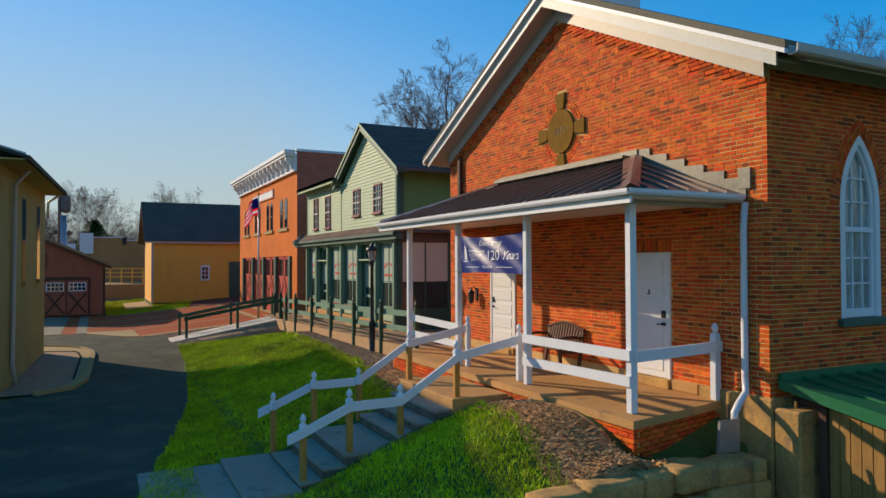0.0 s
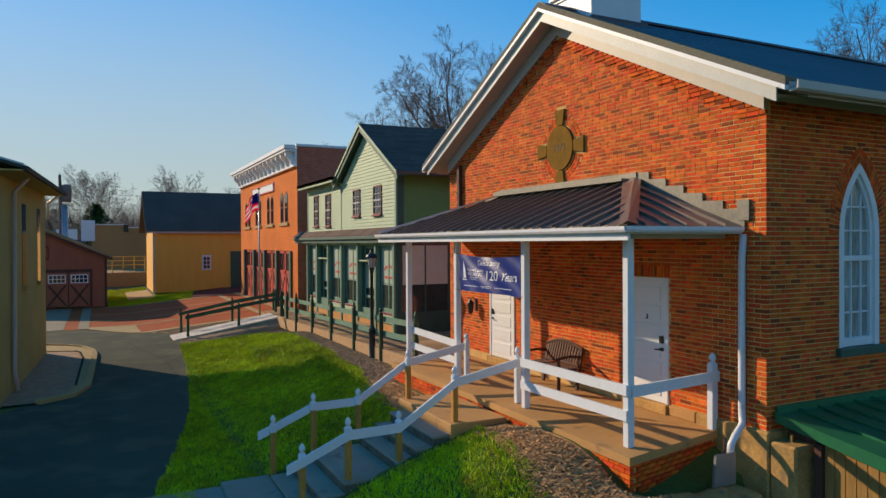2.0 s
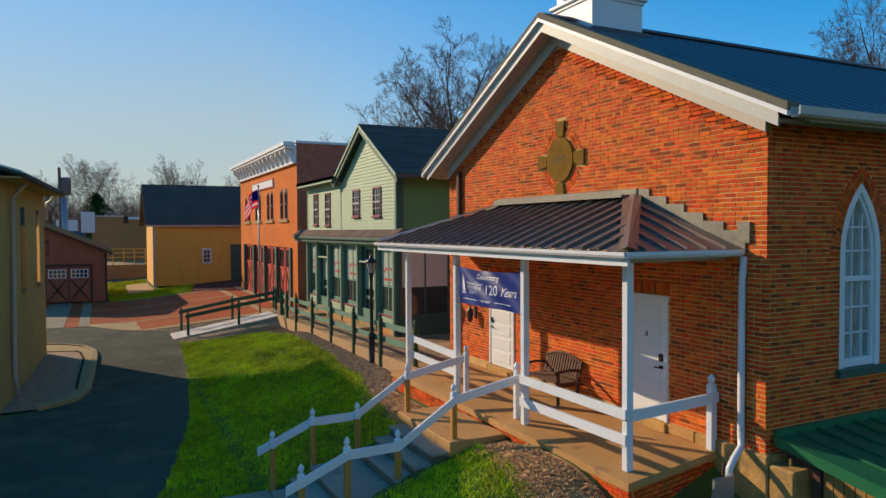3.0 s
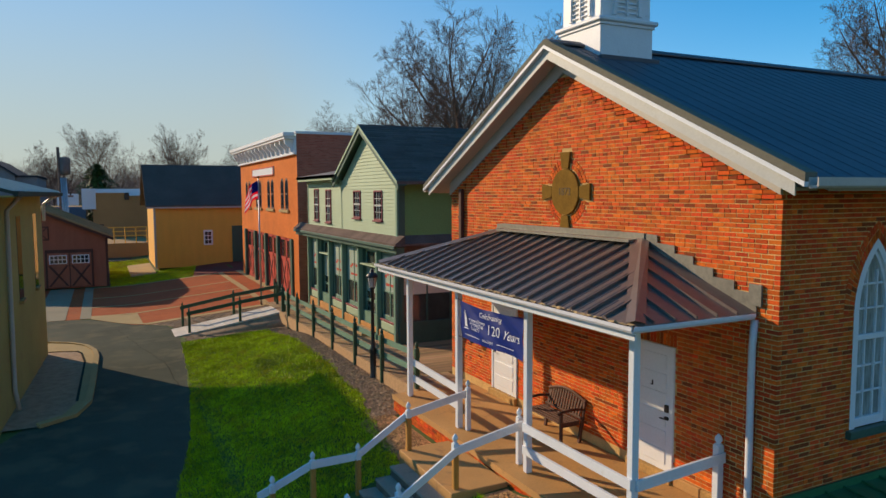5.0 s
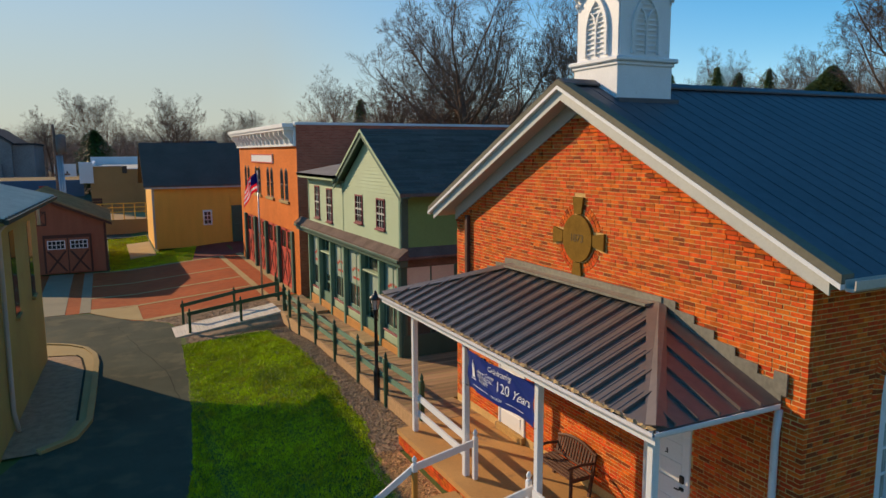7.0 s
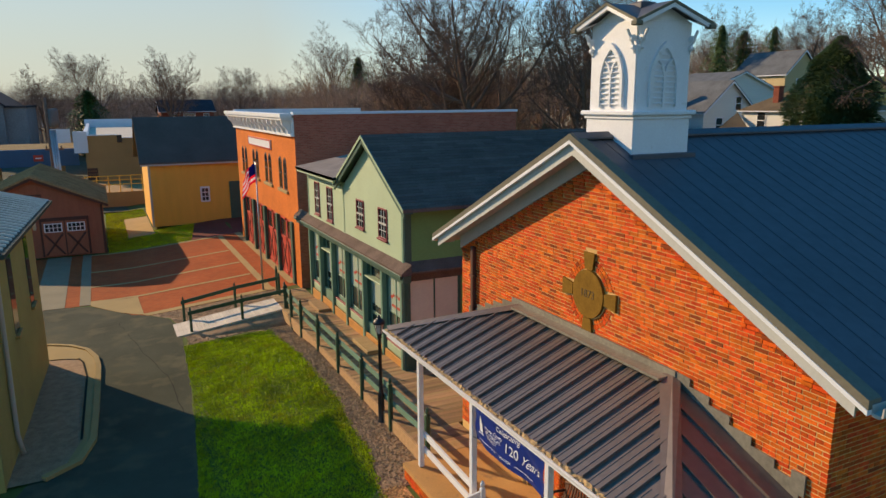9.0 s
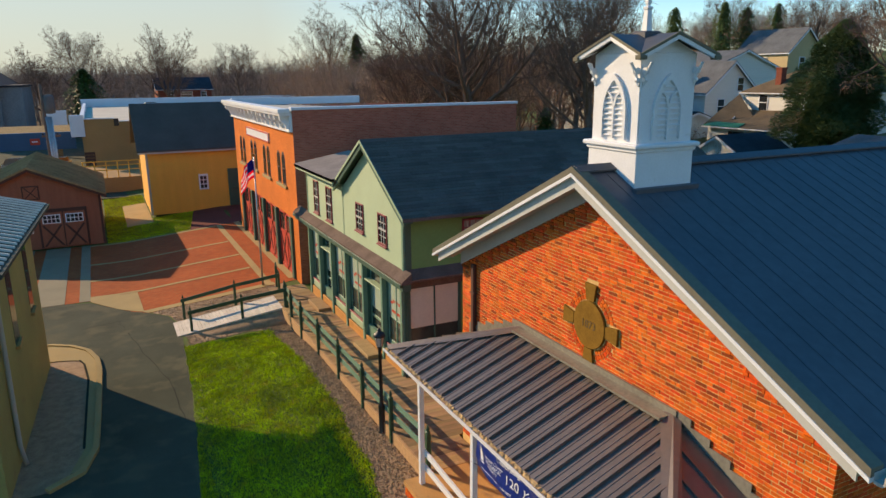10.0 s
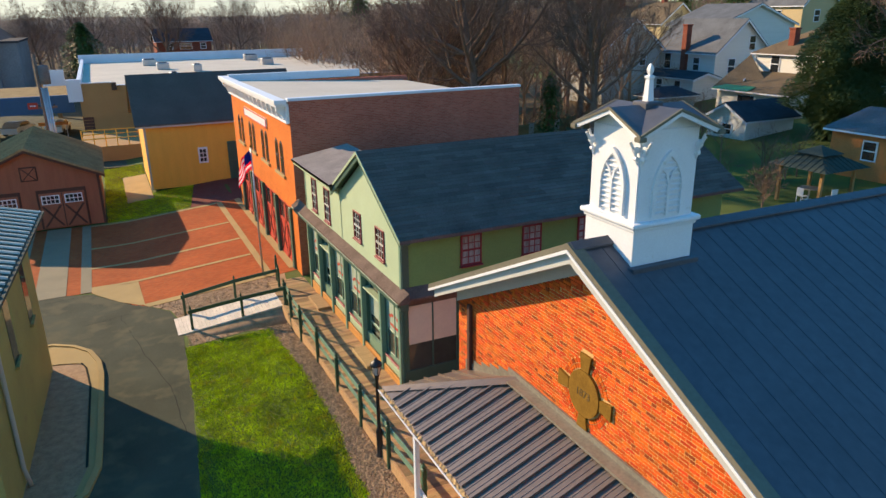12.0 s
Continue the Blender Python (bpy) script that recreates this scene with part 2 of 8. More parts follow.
M = {}
M["brick"] = material("brick_clay", (0.64, 0.105, 0.012), 0.85, 0.3, 9.0, 60.0, 0.3, random_by="island", spec=0.2, spread=(0.70, 1.20), odd=(0.26, 0.05, 0.012))
M["brick_one"] = material("brick_clay_single", (0.64, 0.105, 0.012), 0.85, 0.3, 9.0, 60.0, 0.3, random_by="object", spec=0.2, spread=(0.70, 1.20), odd=(0.26, 0.05, 0.012))
M["mortar"] = material("lime_mortar", (0.64, 0.40, 0.16), 0.95, 0.25, 2.5, 50.0, 0.4, spec=0.1)
M["fire_brick"] = brick_material("painted_orange_brick", (0.64, 0.165, 0.030), (0.70, 0.19, 0.038), (0.56, 0.15, 0.04), bump=0.25)
M["side_brick"] = brick_material("dark_red_side_brick", (0.38, 0.092, 0.060), (0.50, 0.135, 0.090), (0.46, 0.22, 0.155), joint=0.014)
M["white"] = material("white_paint", (0.72, 0.73, 0.75), 0.45, 0.05, 3.0, 30.0, 0.08, stain=(0.6, 0.58, 0.54), stain_at=0.66)
M["gutter"] = material("white_aluminium", (0.72, 0.70, 0.72), 0.35, 0.06, 2.0, 20.0, 0.05, stain=(0.42, 0.38, 0.34), stain_at=0.64)
M["door_white"] = material("white_door_paint", (0.78, 0.77, 0.76), 0.4, 0.04, 2.0, 25.0, 0.06)
M["post_wood"] = material("treated_post_timber", (0.50, 0.23, 0.045), 0.8, 0.25, 2.0, 14.0, 0.3, stretch=(6, 6, 0.6))
M["board_wood"] = material("brown_cedar_boards", (0.38, 0.19, 0.05), 0.75, 0.3, 2.0, 12.0, 0.3, stretch=(5, 5, 0.5), random_by="island")
M["leaf_tan"] = material("dead_leaf_litter", (0.46, 0.31, 0.15), 0.95, 0.45, 9.0, 45.0, 0.8, spec=0.05)
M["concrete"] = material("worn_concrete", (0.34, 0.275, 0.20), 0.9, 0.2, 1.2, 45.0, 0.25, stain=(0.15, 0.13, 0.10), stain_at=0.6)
# Darker than the treads: riser shade and dirt are both put into the colour.
M["riser"] = material("dark_shaded_concrete_riser", (0.17, 0.135, 0.10), 0.95, 0.35, 3.0, 40.0, 0.3, stain=(0.09, 0.075, 0.055), stain_at=0.52)
M["porch_floor"] = material("tan_concrete_floor", (0.50, 0.26, 0.085), 0.8, 0.14, 1.3, 40.0, 0.15, stain=(0.30, 0.16, 0.07), stain_at=0.6)
M["seam_roof"] = material("brown_metal_roof", (0.19, 0.145, 0.12), 0.38, 0.12, 1.0, 8.0, 0.05, metal=0.35, spec=0.5)
M["flashing"] = material("grey_metal_flashing", (0.23, 0.21, 0.165), 0.5, 0.25, 2.0, 15.0, 0.15, metal=0.2, spec=0.3, stain=(0.2, 0.17, 0.13), stain_at=0.6)
M["blue_roof"] = material("slate_blue_metal_roof", (0.095, 0.096, 0.110), 0.55, 0.15, 0.5, 6.0, 0.06, metal=0.25, spec=0.3)
M["rake_trim"] = material("cream_trim_paint", (0.47, 0.43, 0.38), 0.5, 0.08, 2.0, 30.0, 0.1, stain=(0.5, 0.44, 0.36), stain_at=0.66)
M["fascia_white"] = material("weathered_white_fascia", (0.50, 0.50, 0.47), 0.5, 0.08, 2.0, 30.0, 0.1, stain=(0.45, 0.42, 0.36), stain_at=0.64)
M["crack"] = material("crack_filler", (0.040, 0.040, 0.032), 0.95, 0.2, 2.0, 30.0, 0.2, spec=0.03)
M["rake_metal"] = material("tan_rake_metal", (0.17, 0.155, 0.115), 0.8, 0.12, 1.5, 15.0, 0.06, spec=0.1)
M["stone"] = material("tan_sandstone", (0.48, 0.27, 0.085), 0.9, 0.3, 2.0, 22.0, 0.6, stain=(0.26, 0.17, 0.08), stain_at=0.56)
M["plaque"] = material("bronzed_plaque", (0.22, 0.115, 0.022), 0.9, 0.2, 5.0, 30.0, 0.2, spec=0.05)
M["plaque_dark"] = material("carved_lettering", (0.11, 0.065, 0.02), 0.7, 0.1, 5.0, 30.0, 0.1)
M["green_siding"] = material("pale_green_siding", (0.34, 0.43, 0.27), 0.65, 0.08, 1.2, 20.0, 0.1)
# Side and rear walls: a darker, more saturated green than the front boards.
M["green_side"] = material("darker_green_siding", (0.16, 0.29, 0.09), 0.65, 0.1, 1.0, 20.0, 0.1)
M["dark_green"] = material("dark_green_paint", (0.045, 0.105, 0.075), 0.5, 0.15, 2.0, 20.0, 0.1)
M["mid_green"] = material("shop_green_paint", (0.15, 0.26, 0.18), 0.5, 0.12, 2.0, 20.0, 0.1)
M["rail_green"] = material("rail_green_paint", (0.030, 0.075, 0.040), 0.55, 0.2, 3.0, 25.0, 0.15)
M["shingle"] = material("charcoal_shingle", (0.12, 0.095, 0.08), 0.9, 0.3, 1.0, 30.0, 0.4, random_by="island", spec=0.08, spread=(0.8, 1.15))
M["brown_shingle"] = material("brown_shingle", (0.15, 0.105, 0.085), 0.9, 0.3, 2.0, 30.0, 0.4, spec=0.08)
M["wing_shingle"] = material("weathered_grey_shingle", (0.24, 0.205, 0.185), 0.9, 0.25, 1.5, 25.0, 0.3, spec=0.08)
M["maroon"] = material("maroon_sash_paint", (0.22, 0.03, 0.04), 0.5, 0.15, 3.0, 20.0, 0.1)
M["red_door"] = material("red_garage_paint", (0.50, 0.045, 0.025), 0.5, 0.12, 1.0, 20.0, 0.1)
M["red_dark"] = material("dark_red_trim_paint", (0.13, 0.02, 0.015), 0.6, 0.15, 2.0, 20.0, 0.1)
M["glass"] = glass_material("window_glass")
M["shop_glass"] = glass_material("shop_window_glass", (0.055, 0.06, 0.05), 0.05)
M["green_blind"] = material("pale_green_blind", (0.34, 0.41, 0.32), 0.5, 0.14, 2.0, 14.0, 0.1, spec=0.5, stretch=(4, 4, 0.6))
M["curtain"] = material("pale_curtain", (0.46, 0.44, 0.40), 0.9, 0.15, 3.0, 18.0, 0.3, stretch=(6, 6, 0.7))
M["curtained_glass"] = material("curtained_glass", (0.30, 0.32, 0.30), 0.12, 0.45, 2.5, 9.0, 0.05, spec=0.7, stretch=(3, 3, 0.5))


def bunting(name, color):
    """Thin flag cloth that lets sunlight through."""
    m = material(name, color, 0.8, 0.05, 3.0, 20.0, 0.0, spec=0.1)
    N, L = m.node_tree.nodes, m.node_tree.links
    tl, mix = N.new("ShaderNodeBsdfTranslucent"), N.new("ShaderNodeMixShader")
    tl.inputs["Color"].default_value = (*color, 1)
    mix.inputs["Fac"].default_value = 0.6
    L.new(N["Principled BSDF"].outputs[0], mix.inputs[1])
    L.new(tl.outputs[0], mix.inputs[2])
    L.new(mix.outputs[0], N["Material Output"].inputs["Surface"])
    return m


M["flag_red"] = bunting("flag_red", (0.85, 0.06, 0.12))
M["flag_white"] = bunting("flag_white", (0.85, 0.80, 0.85))
M["flag_blue"] = bunting("flag_blue", (0.02, 0.035, 0.25))
M["kick"] = material("ochre_kick_paint", (0.50, 0.22, 0.05), 0.7, 0.15, 2.0, 15.0, 0.1)
M["blind"] = material("tan_roller_blind", (0.66, 0.57, 0.43), 0.8, 0.06, 2.0, 20.0, 0.05)
M["yellow"] = material("yellow_barn_paint", (0.85, 0.42, 0.065), 0.7, 0.08, 0.8, 14.0, 0.15, stretch=(3, 3, 0.4))
M["stucco"] = material("ochre_stucco", (0.37, 0.28, 0.085), 0.9, 0.14, 0.7, 25.0, 0.4, stain=(0.33, 0.22, 0.08), stain_at=0.6)
M["barn_roof"] = material("dark_slate_barn_roof", (0.10, 0.082, 0.068), 0.85, 0.2, 0.7, 14.0, 0.2, spec=0.1)
M["shed_wall"] = material("brick_red_shed_boards", (0.31, 0.105, 0.055), 0.8, 0.15, 1.0, 16.0, 0.2, stretch=(4, 4, 0.5))
M["shed_trim"] = material("brown_shed_trim", (0.09, 0.035, 0.022), 0.75, 0.15, 1.0, 16.0, 0.2)
M["shed_roof"] = material("grey_brown_shed_roof", (0.30, 0.205, 0.10), 0.95, 0.3, 1.0, 12.0, 0.3, spec=0.04)
M["teal_roof"] = material("green_grey_metal_roof", (0.045, 0.06, 0.048), 0.7, 0.15, 1.0, 8.0, 0.06, spec=0.1)
# Sky glints along the ribs, put into a colour paler than the pans.
M["rib_glint"] = material("glint_pale_roof_rib", (0.46, 0.48, 0.42), 0.6, 0.1, 1.0, 8.0, 0.05, spec=0.2)
M["green_roof"] = material("kelly_green_metal_roof", (0.018, 0.16, 0.065), 0.45, 0.15, 1.0, 10.0, 0.06, metal=0.2)
M["asphalt"] = material("asphalt", (0.068, 0.073, 0.050), 0.95, 0.3, 0.5, 60.0, 0.35, stain=(0.105, 0.10, 0.062), stain_at=0.5, spec=0.12)
M["paver"] = brick_material("red_clay_pavers", (0.33, 0.072, 0.022), (0.42, 0.098, 0.028), (0.29, 0.125, 0.05), 0.2, 0.1, 0.006, flat=True, bump=0.2)
M["apron"] = brick_material("dull_purple_pavers", (0.15, 0.045, 0.035), (0.20, 0.06, 0.045), (0.16, 0.08, 0.05), 0.2, 0.1, 0.006, flat=True, bump=0.2)
M["band"] = material("buff_concrete_band", (0.37, 0.255, 0.10), 0.9, 0.14, 1.0, 30.0, 0.2)
M["band_grey"] = material("grey_concrete_band", (0.23, 0.195, 0.12), 0.9, 0.14, 1.0, 30.0, 0.2)
M["soil"] = material("turf_soil", (0.07, 0.10, 0.014), 0.95, 0.35, 0.35, 20.0, 0.6, stain=(0.085, 0.06, 0.02), stain_at=0.6)
M["grass"] = material("grass_blades", (0.45, 0.55, 0.006), 0.6, 0.5, 0.9, 5.0, 0.0, random_by="island", spec=0.2, stain=(0.46, 0.40, 0.012), stain_at=0.56)
M["mulch"] = material("wood_mulch", (0.44, 0.235, 0.09), 0.95, 0.45, 4.0, 40.0, 0.8, random_by="island", spread=(0.35, 1.8))
M["gravel"] = material("brown_gravel", (0.33, 0.215, 0.115), 0.9, 0.35, 4.0, 40.0, 0.8, random_by="island")
M["deck"] = material("weathered_deck_boards", (0.36, 0.22, 0.10), 0.8, 0.2, 2.0, 16.0, 0.3, random_by="object", stretch=(0.6, 5, 5))
M["ramp_deck"] = material("pale_ramp_boards", (0.58, 0.51, 0.42), 0.8, 0.15, 2.0, 16.0, 0.2, random_by="object", spread=(0.9, 1.08))
M["black"] = material("black_iron", (0.012, 0.012, 0.014), 0.45, 0.2, 4.0, 30.0, 0.1, spec=0.5)
M["steel"] = material("galvanised_steel", (0.45, 0.45, 0.46), 0.4, 0.12, 3.0, 20.0, 0.05, metal=0.7)
M["bark"] = material("grey_brown_bark", (0.18, 0.118, 0.09), 0.95, 0.3, 3.0, 20.0, 0.5, spec=0.08)
M["bench_wood"] = material("dark_bench_timber", (0.10, 0.04, 0.022), 0.7, 0.25, 3.0, 20.0, 0.2)
M["banner"] = material("blue_vinyl_banner", (0.012, 0.030, 0.20), 0.35, 0.06, 2.0, 20.0, 0.05)
M["ink"] = material("white_banner_print", (0.75, 0.76, 0.80), 0.4, 0.03, 4.0, 30.0, 0.0)
M["membrane"] = material("white_roof_membrane", (0.52, 0.46, 0.37), 0.8, 0.1, 0.3, 10.0, 0.1, stain=(0.45, 0.38, 0.29), stain_at=0.6)
M["parapet_white"] = material("white_parapet_metal", (0.62, 0.66, 0.72), 0.45, 0.08, 0.6, 10.0, 0.05)
M["store_wall"] = material("brown_block_wall", (0.37, 0.205, 0.08), 0.9, 0.12, 0.5, 10.0, 0.2)


# ---- ground ----
def lie(x, y):
    """The height of the ground."""
    lawn = lerp([(2.6, -1.35), (5.6, -0.47), (7.4, -0.42)], x)
    yard = lerp([(1.5, -1.32), (8.7, -0.66)], x)
    z = lawn + (yard - lawn) * smooth01((y - 23.0) / 5.0)
    if y < 9.95:
        z += (0.17 + 0.15 * smooth01((9.4 - y) / 0.9)) * smooth01((9.95 - y) / 0.3) * smooth01((x - 2.2) / 2.6) * smooth01((y - 6.3) / 1.6)
    if y < 7.5:
        low = lerp([(3.0, -1.45), (7.0, -2.1)], x)
        z += (low - z) * smooth01((lerp([(6.6, 6.36), (7.1, 6.62)], x) - y) / 0.4) * smooth01((x - 3.0) / 1.4)
    z -= 0.20 * smooth01((x - 5.9) / 0.5) * smooth01((9.0 - x) / 0.5) * smooth01((7.15 - y) / 0.4) * smooth01((y - 6.3) / 0.1)
    u = x - 0.1 * y
    if u > 30:
        z += 0.095 * (u - 30) * smooth01((u - 30) / 12) if u < 190 else 15.2
    return z


def sheet(name, y0, y1, left, right, lift, mat, ny, nx, label="", category="", kind="structure", parent=None):
    """A strip of surfacing that follows the ground between two edges, given along y."""
    mb = MB()
    for j in range(ny + 1):
        y = y0 + (y1 - y0) * j / ny
        a, b = lerp(left, y), lerp(right, y)
        for i in range(nx + 1):
            x = a + (b - a) * i / nx
            mb.v.append((x, y, lie(x, y) + lift))
    w = nx + 1
    mb.f = [(j * w + i, j * w + i + 1, (j + 1) * w + i + 1, (j + 1) * w + i) for j in range(ny) for i in range(nx)]
    if parent:
        return part(name, mb, mat, parent, label, smooth=True)
    return solid(name, mb, mat, label, category, kind=kind, smooth=True)


xs = [-900, -500, -250, -120, -70, -40, -25, -15, -8, -4, -2] + [-1 + 0.5 * i for i in range(26)] + [13, 15, 18, 21, 25] + [30 + 4 * i for i in range(42)] + [220, 300, 500, 900]
ys = [-900, -400, -150, -60, -25, -10, -4, 0, 2, 4] + [4.5 + 0.125 * i for i in range(46)] + [10.25 + 0.25 * i for i in range(8)] + [12.5 + 1.0 * i for i in range(40)] + [55, 62, 70, 80, 95, 120, 160, 220, 320, 500, 900]
gm = MB()
gm.v = [(x, y, lie(x, y)) for y in ys for x in xs]
gm.f = [(j * len(xs) + i, j * len(xs) + i + 1, (j + 1) * len(xs) + i + 1, (j + 1) * len(xs) + i) for j in range(len(ys) - 1) for i in range(len(xs) - 1)]
solid("ground", gm, M["soil"], "green turf and bare soil ground", "ground", kind="structure", smooth=True)

# ---- drive, yard and walks ----
DRIVE_R = [(-60, -4.5), (4, -0.6), (8, 0.1), (10.8, 0.68), (14, 1.45), (17.6, 2.12), (20.6, 2.42), (23.6, 2.7), (27.2, 2.88), (30.5, 3.05), (32.2, 2.75), (33.4, 1.95), (34.6, 0.9), (36.2, -0.3), (36.6, -1.5)]
DRIVE_L = [(-60, -16), (10, -8), (18.5, -2.2), (21.5, -0.95), (25.6, -0.30), (28.6, -0.06), (29.9, -0.25), (30.6, -0.9), (31.2, -9), (36.6, -9)]
sheet("road", -60, 36.6, DRIVE_L, DRIVE_R, 0.012, M["asphalt"], 220, 10, "dark worn asphalt drive with faded patches", "drive")

for k, line in enumerate((((-2.2, 35.9), (-0.7, 36.1), (-0.3, 35.9)), ((-0.6, 32.5), (0.8, 32.9), (1.9, 33.1)), ((0.8, 32.9), (1.36, 29.5), (2.14, 25.6), (2.3, 22.0)))):
    cr_rng = random.Random(k)
    pts = []
    for (xa, ya), (xb, yb) in zip(line, line[1:]):
        for i in range(8):
            t = i / 8
            pts.append((xa + (xb - xa) * t + cr_rng.uniform(-0.05, 0.05), ya + (yb - ya) * t + cr_rng.uniform(-0.05, 0.05)))
    cm = MB()
    for i, (x, y) in enumerate(pts):
        a, b = pts[max(0, i - 1)], pts[min(len(pts) - 1, i + 1)]
        d = Vector((b[0] - a[0], b[1] - a[1], 0)).normalized()
        w = 0.007 + 0.006 * cr_rng.random()
        cm.v += [(x - d.y * w, y + d.x * w, lie(x, y) + 0.017), (x + d.y * w, y - d.x * w, lie(x, y) + 0.017)]
    cm.f = [(2 * i, 2 * i + 1, 2 * i + 3, 2 * i + 2) for i in range(len(pts) - 1)]
    solid("crack_seal", cm, M["crack"], "thin dark sealed crack in the asphalt drive", "crack", kind="structure")

yard = thing("pavement", "red brick courtyard paving with buff concrete bands", "paving", (4, 40, -1), kind="structure")
YARD_L = [(33.3, 1.95), (34.6, 0.85), (36.3, -0.28), (48.6, -0.28)]
sheet("paver_field", 33.3, 48.6, YARD_L, [(33.3, 8.72), (48.6, 8.72)], 0.012, M["paver"], 40, 18, parent=yard)
sheet("paver_apron", 48.6, 55.0, [(48.6, 5.6), (55, 6.6)], [(48.6, 14), (55, 14)], 0.012, M["apron"], 12, 8, parent=yard)


def band(y0, y1, a0, b0, a1=None, b1=None, mat=None):
    a1, b1 = a0 if a1 is None else a1, b0 if b1 is None else b1
    return sheet("concrete_band", y0, y1, [(y0, a0), (y1, a1)], [(y0, b0), (y1, b1)], 0.026, mat or M["band"], max(2, int(abs(y1 - y0))), max(2, int(abs(b1 - a0))), parent=yard)


band(33.3, 33.75, 1.98, 7.6, 1.75, 7.6)
sheet("concrete_band", 33.75, 36.9, [(33.75, 1.7), (34.6, 0.85), (36.3, -0.28), (36.9, -0.28)], [(33.75, 1.85), (36.9, 1.75)], 0.026, M["band"], 14, 4, parent=yard)
for yb in (36.9, 39.9, 43.4):
    band(yb, yb + 0.25, -0.28, 7.15)
band(48.25, 48.6, -0.28, 7.15)
band(33.75, 48.6, 7.2, 7.52)
band(33.75, 48.6, 8.35, 8.7)
for a, b in ((-0.75, -0.28), (-2.65, -1.35), (-4.9, -3.25)):
    band(36.5, 48.7, a, b, mat=M["band_grey"])
sheet("paver_field", 36.5, 48.7, [(36.5, -9), (48.7, -9)], [(36.5, -0.29), (48.7, -0.29)], 0.012, M["paver"], 14, 6, parent=yard)

# kerb of the planted island by the ochre building
isl = MB()
ring = [(-1.2, 19.9), (-0.4, 20.5), (-0.06, 21.7), (0.02, 24.0), (0.06, 25.7), (0.10, 27.6), (0.02, 28.7), (-0.28, 29.75), (-0.85, 30.5), (-1.6, 31.0), (-2.6, 31.1)]
for (xa, ya), (xb, yb) in zip(ring, ring[1:]):
    d = Vector((yb - ya, -(xb - xa), 0)).normalized() * 0.17
    za, zb = lie(xa, ya), lie(xb, yb)
    isl.prism([(xa - d.x, ya - d.y, za - 0.1), (xa, ya, za - 0.1), (xa, ya, za + 0.11), (xa - d.x, ya - d.y, za + 0.13)],
              [(xb - d.x, yb - d.y, zb - 0.1), (xb, yb, zb - 0.1), (xb, yb, zb + 0.11), (xb - d.x, yb - d.y, zb + 0.13)])
solid("kerb", isl, M["band"], "low rounded concrete kerb round a planted island", "kerb", kind="structure")
sheet("island_band", 20.6, 30.95, [(20.6, -0.75), (21.8, -0.42), (26.8, -0.32), (28.3, -0.45), (28.8, -0.62), (29.1, -1.5), (29.2, -2.6), (30.95, -2.6)], [(20.6, -0.5), (21.7, -0.22), (24, -0.14), (25.7, -0.1), (27.6, -0.06), (28.7, -0.14), (29.7, -0.43), (30.5, -1.1), (30.95, -1.8)], 0.085, M["band"], 60, 3, "flat buff concrete band inside the island kerb", "paving")
drain = MB()
for (xa, ya), (xb, yb) in zip([(-0.44, 21.8), (-0.34, 26.8), (-0.47, 28.3)], [(-0.34, 26.8), (-0.47, 28.3), (-0.64, 28.8)]):
    drain.add([(xa - 0.035, ya, lie(xa, ya) + 0.092), (xa + 0.035, ya, lie(xa, ya) + 0.092), (xb + 0.035, yb, lie(xb, yb) + 0.092), (xb - 0.035, yb, lie(xb, yb) + 0.092)], [(0, 1, 2, 3)])
solid("drain_slot", drain, M["crack"], "narrow dark drain slot along the island band", "drain", kind="structure")
sheet("island_bed", 19.9, 29.2, [(19.9, -2.2), (29.2, -2.4)], [(19.9, -1.2), (20.6, -0.75), (21.8, -0.42), (26.8, -0.32), (28.3, -0.45), (28.8, -0.62), (29.1, -1.5), (29.2, -2.3)], 0.06, M["gravel"], 40, 4, "brown gravel bed beside the ochre building", "gravel bed")


# ---- brick schoolhouse ----
FLOOR = -0.06  # top of the porch floor
SX, SY0, SY1, SXB, SYM = 8.26, 6.27, 15.69, 23.0, 10.98
school = thing("schoolhouse", "red brick schoolhouse with white gable trim and blue metal roof", "house", (12, 10.86, -0.6))
core = MB()
gable = [(SY0 + 0.006, -0.6), (SY1, -0.6), (SY1, 4.80), (SYM, 7.02), (SY0 + 0.006, 4.80)]
core.px(gable, SX + 0.006, SX + 0.36)
part("front_wall", core, M["mortar"], school)
DOORS = ((8.13, 8.97), (12.66, 13.58))
WIN = (9.80, 10.74, 1.12, 2.78, 3.83)
sw = MB()
sw.box(SX + 0.36, WIN[0], SY0 + 0.006, SY0 + 0.36, -0.6, 4.8).box(WIN[1], SXB, SY0 + 0.006, SY0 + 0.36, -0.6, 4.8)
sw.box(WIN[0], WIN[1], SY0 + 0.006, SY0 + 0.36, -0.6, WIN[2])


def lancet(x0, x1, spring, apex, n=10):
    """The points of a pointed arch from its left springing to its right one."""
    half, h = (x1 - x0) / 2, apex - spring
    r = (half * half + h * h) / (2 * half)
    a_end = math.asin(min(1.0, h / r))
    left = [(x0 + r - r * math.cos(a_end * i / n), spring + r * math.sin(a_end * i / n)) for i in range(n + 1)]
    return left + [(x0 + x1 - x, z) for x, z in left[-2::-1]]


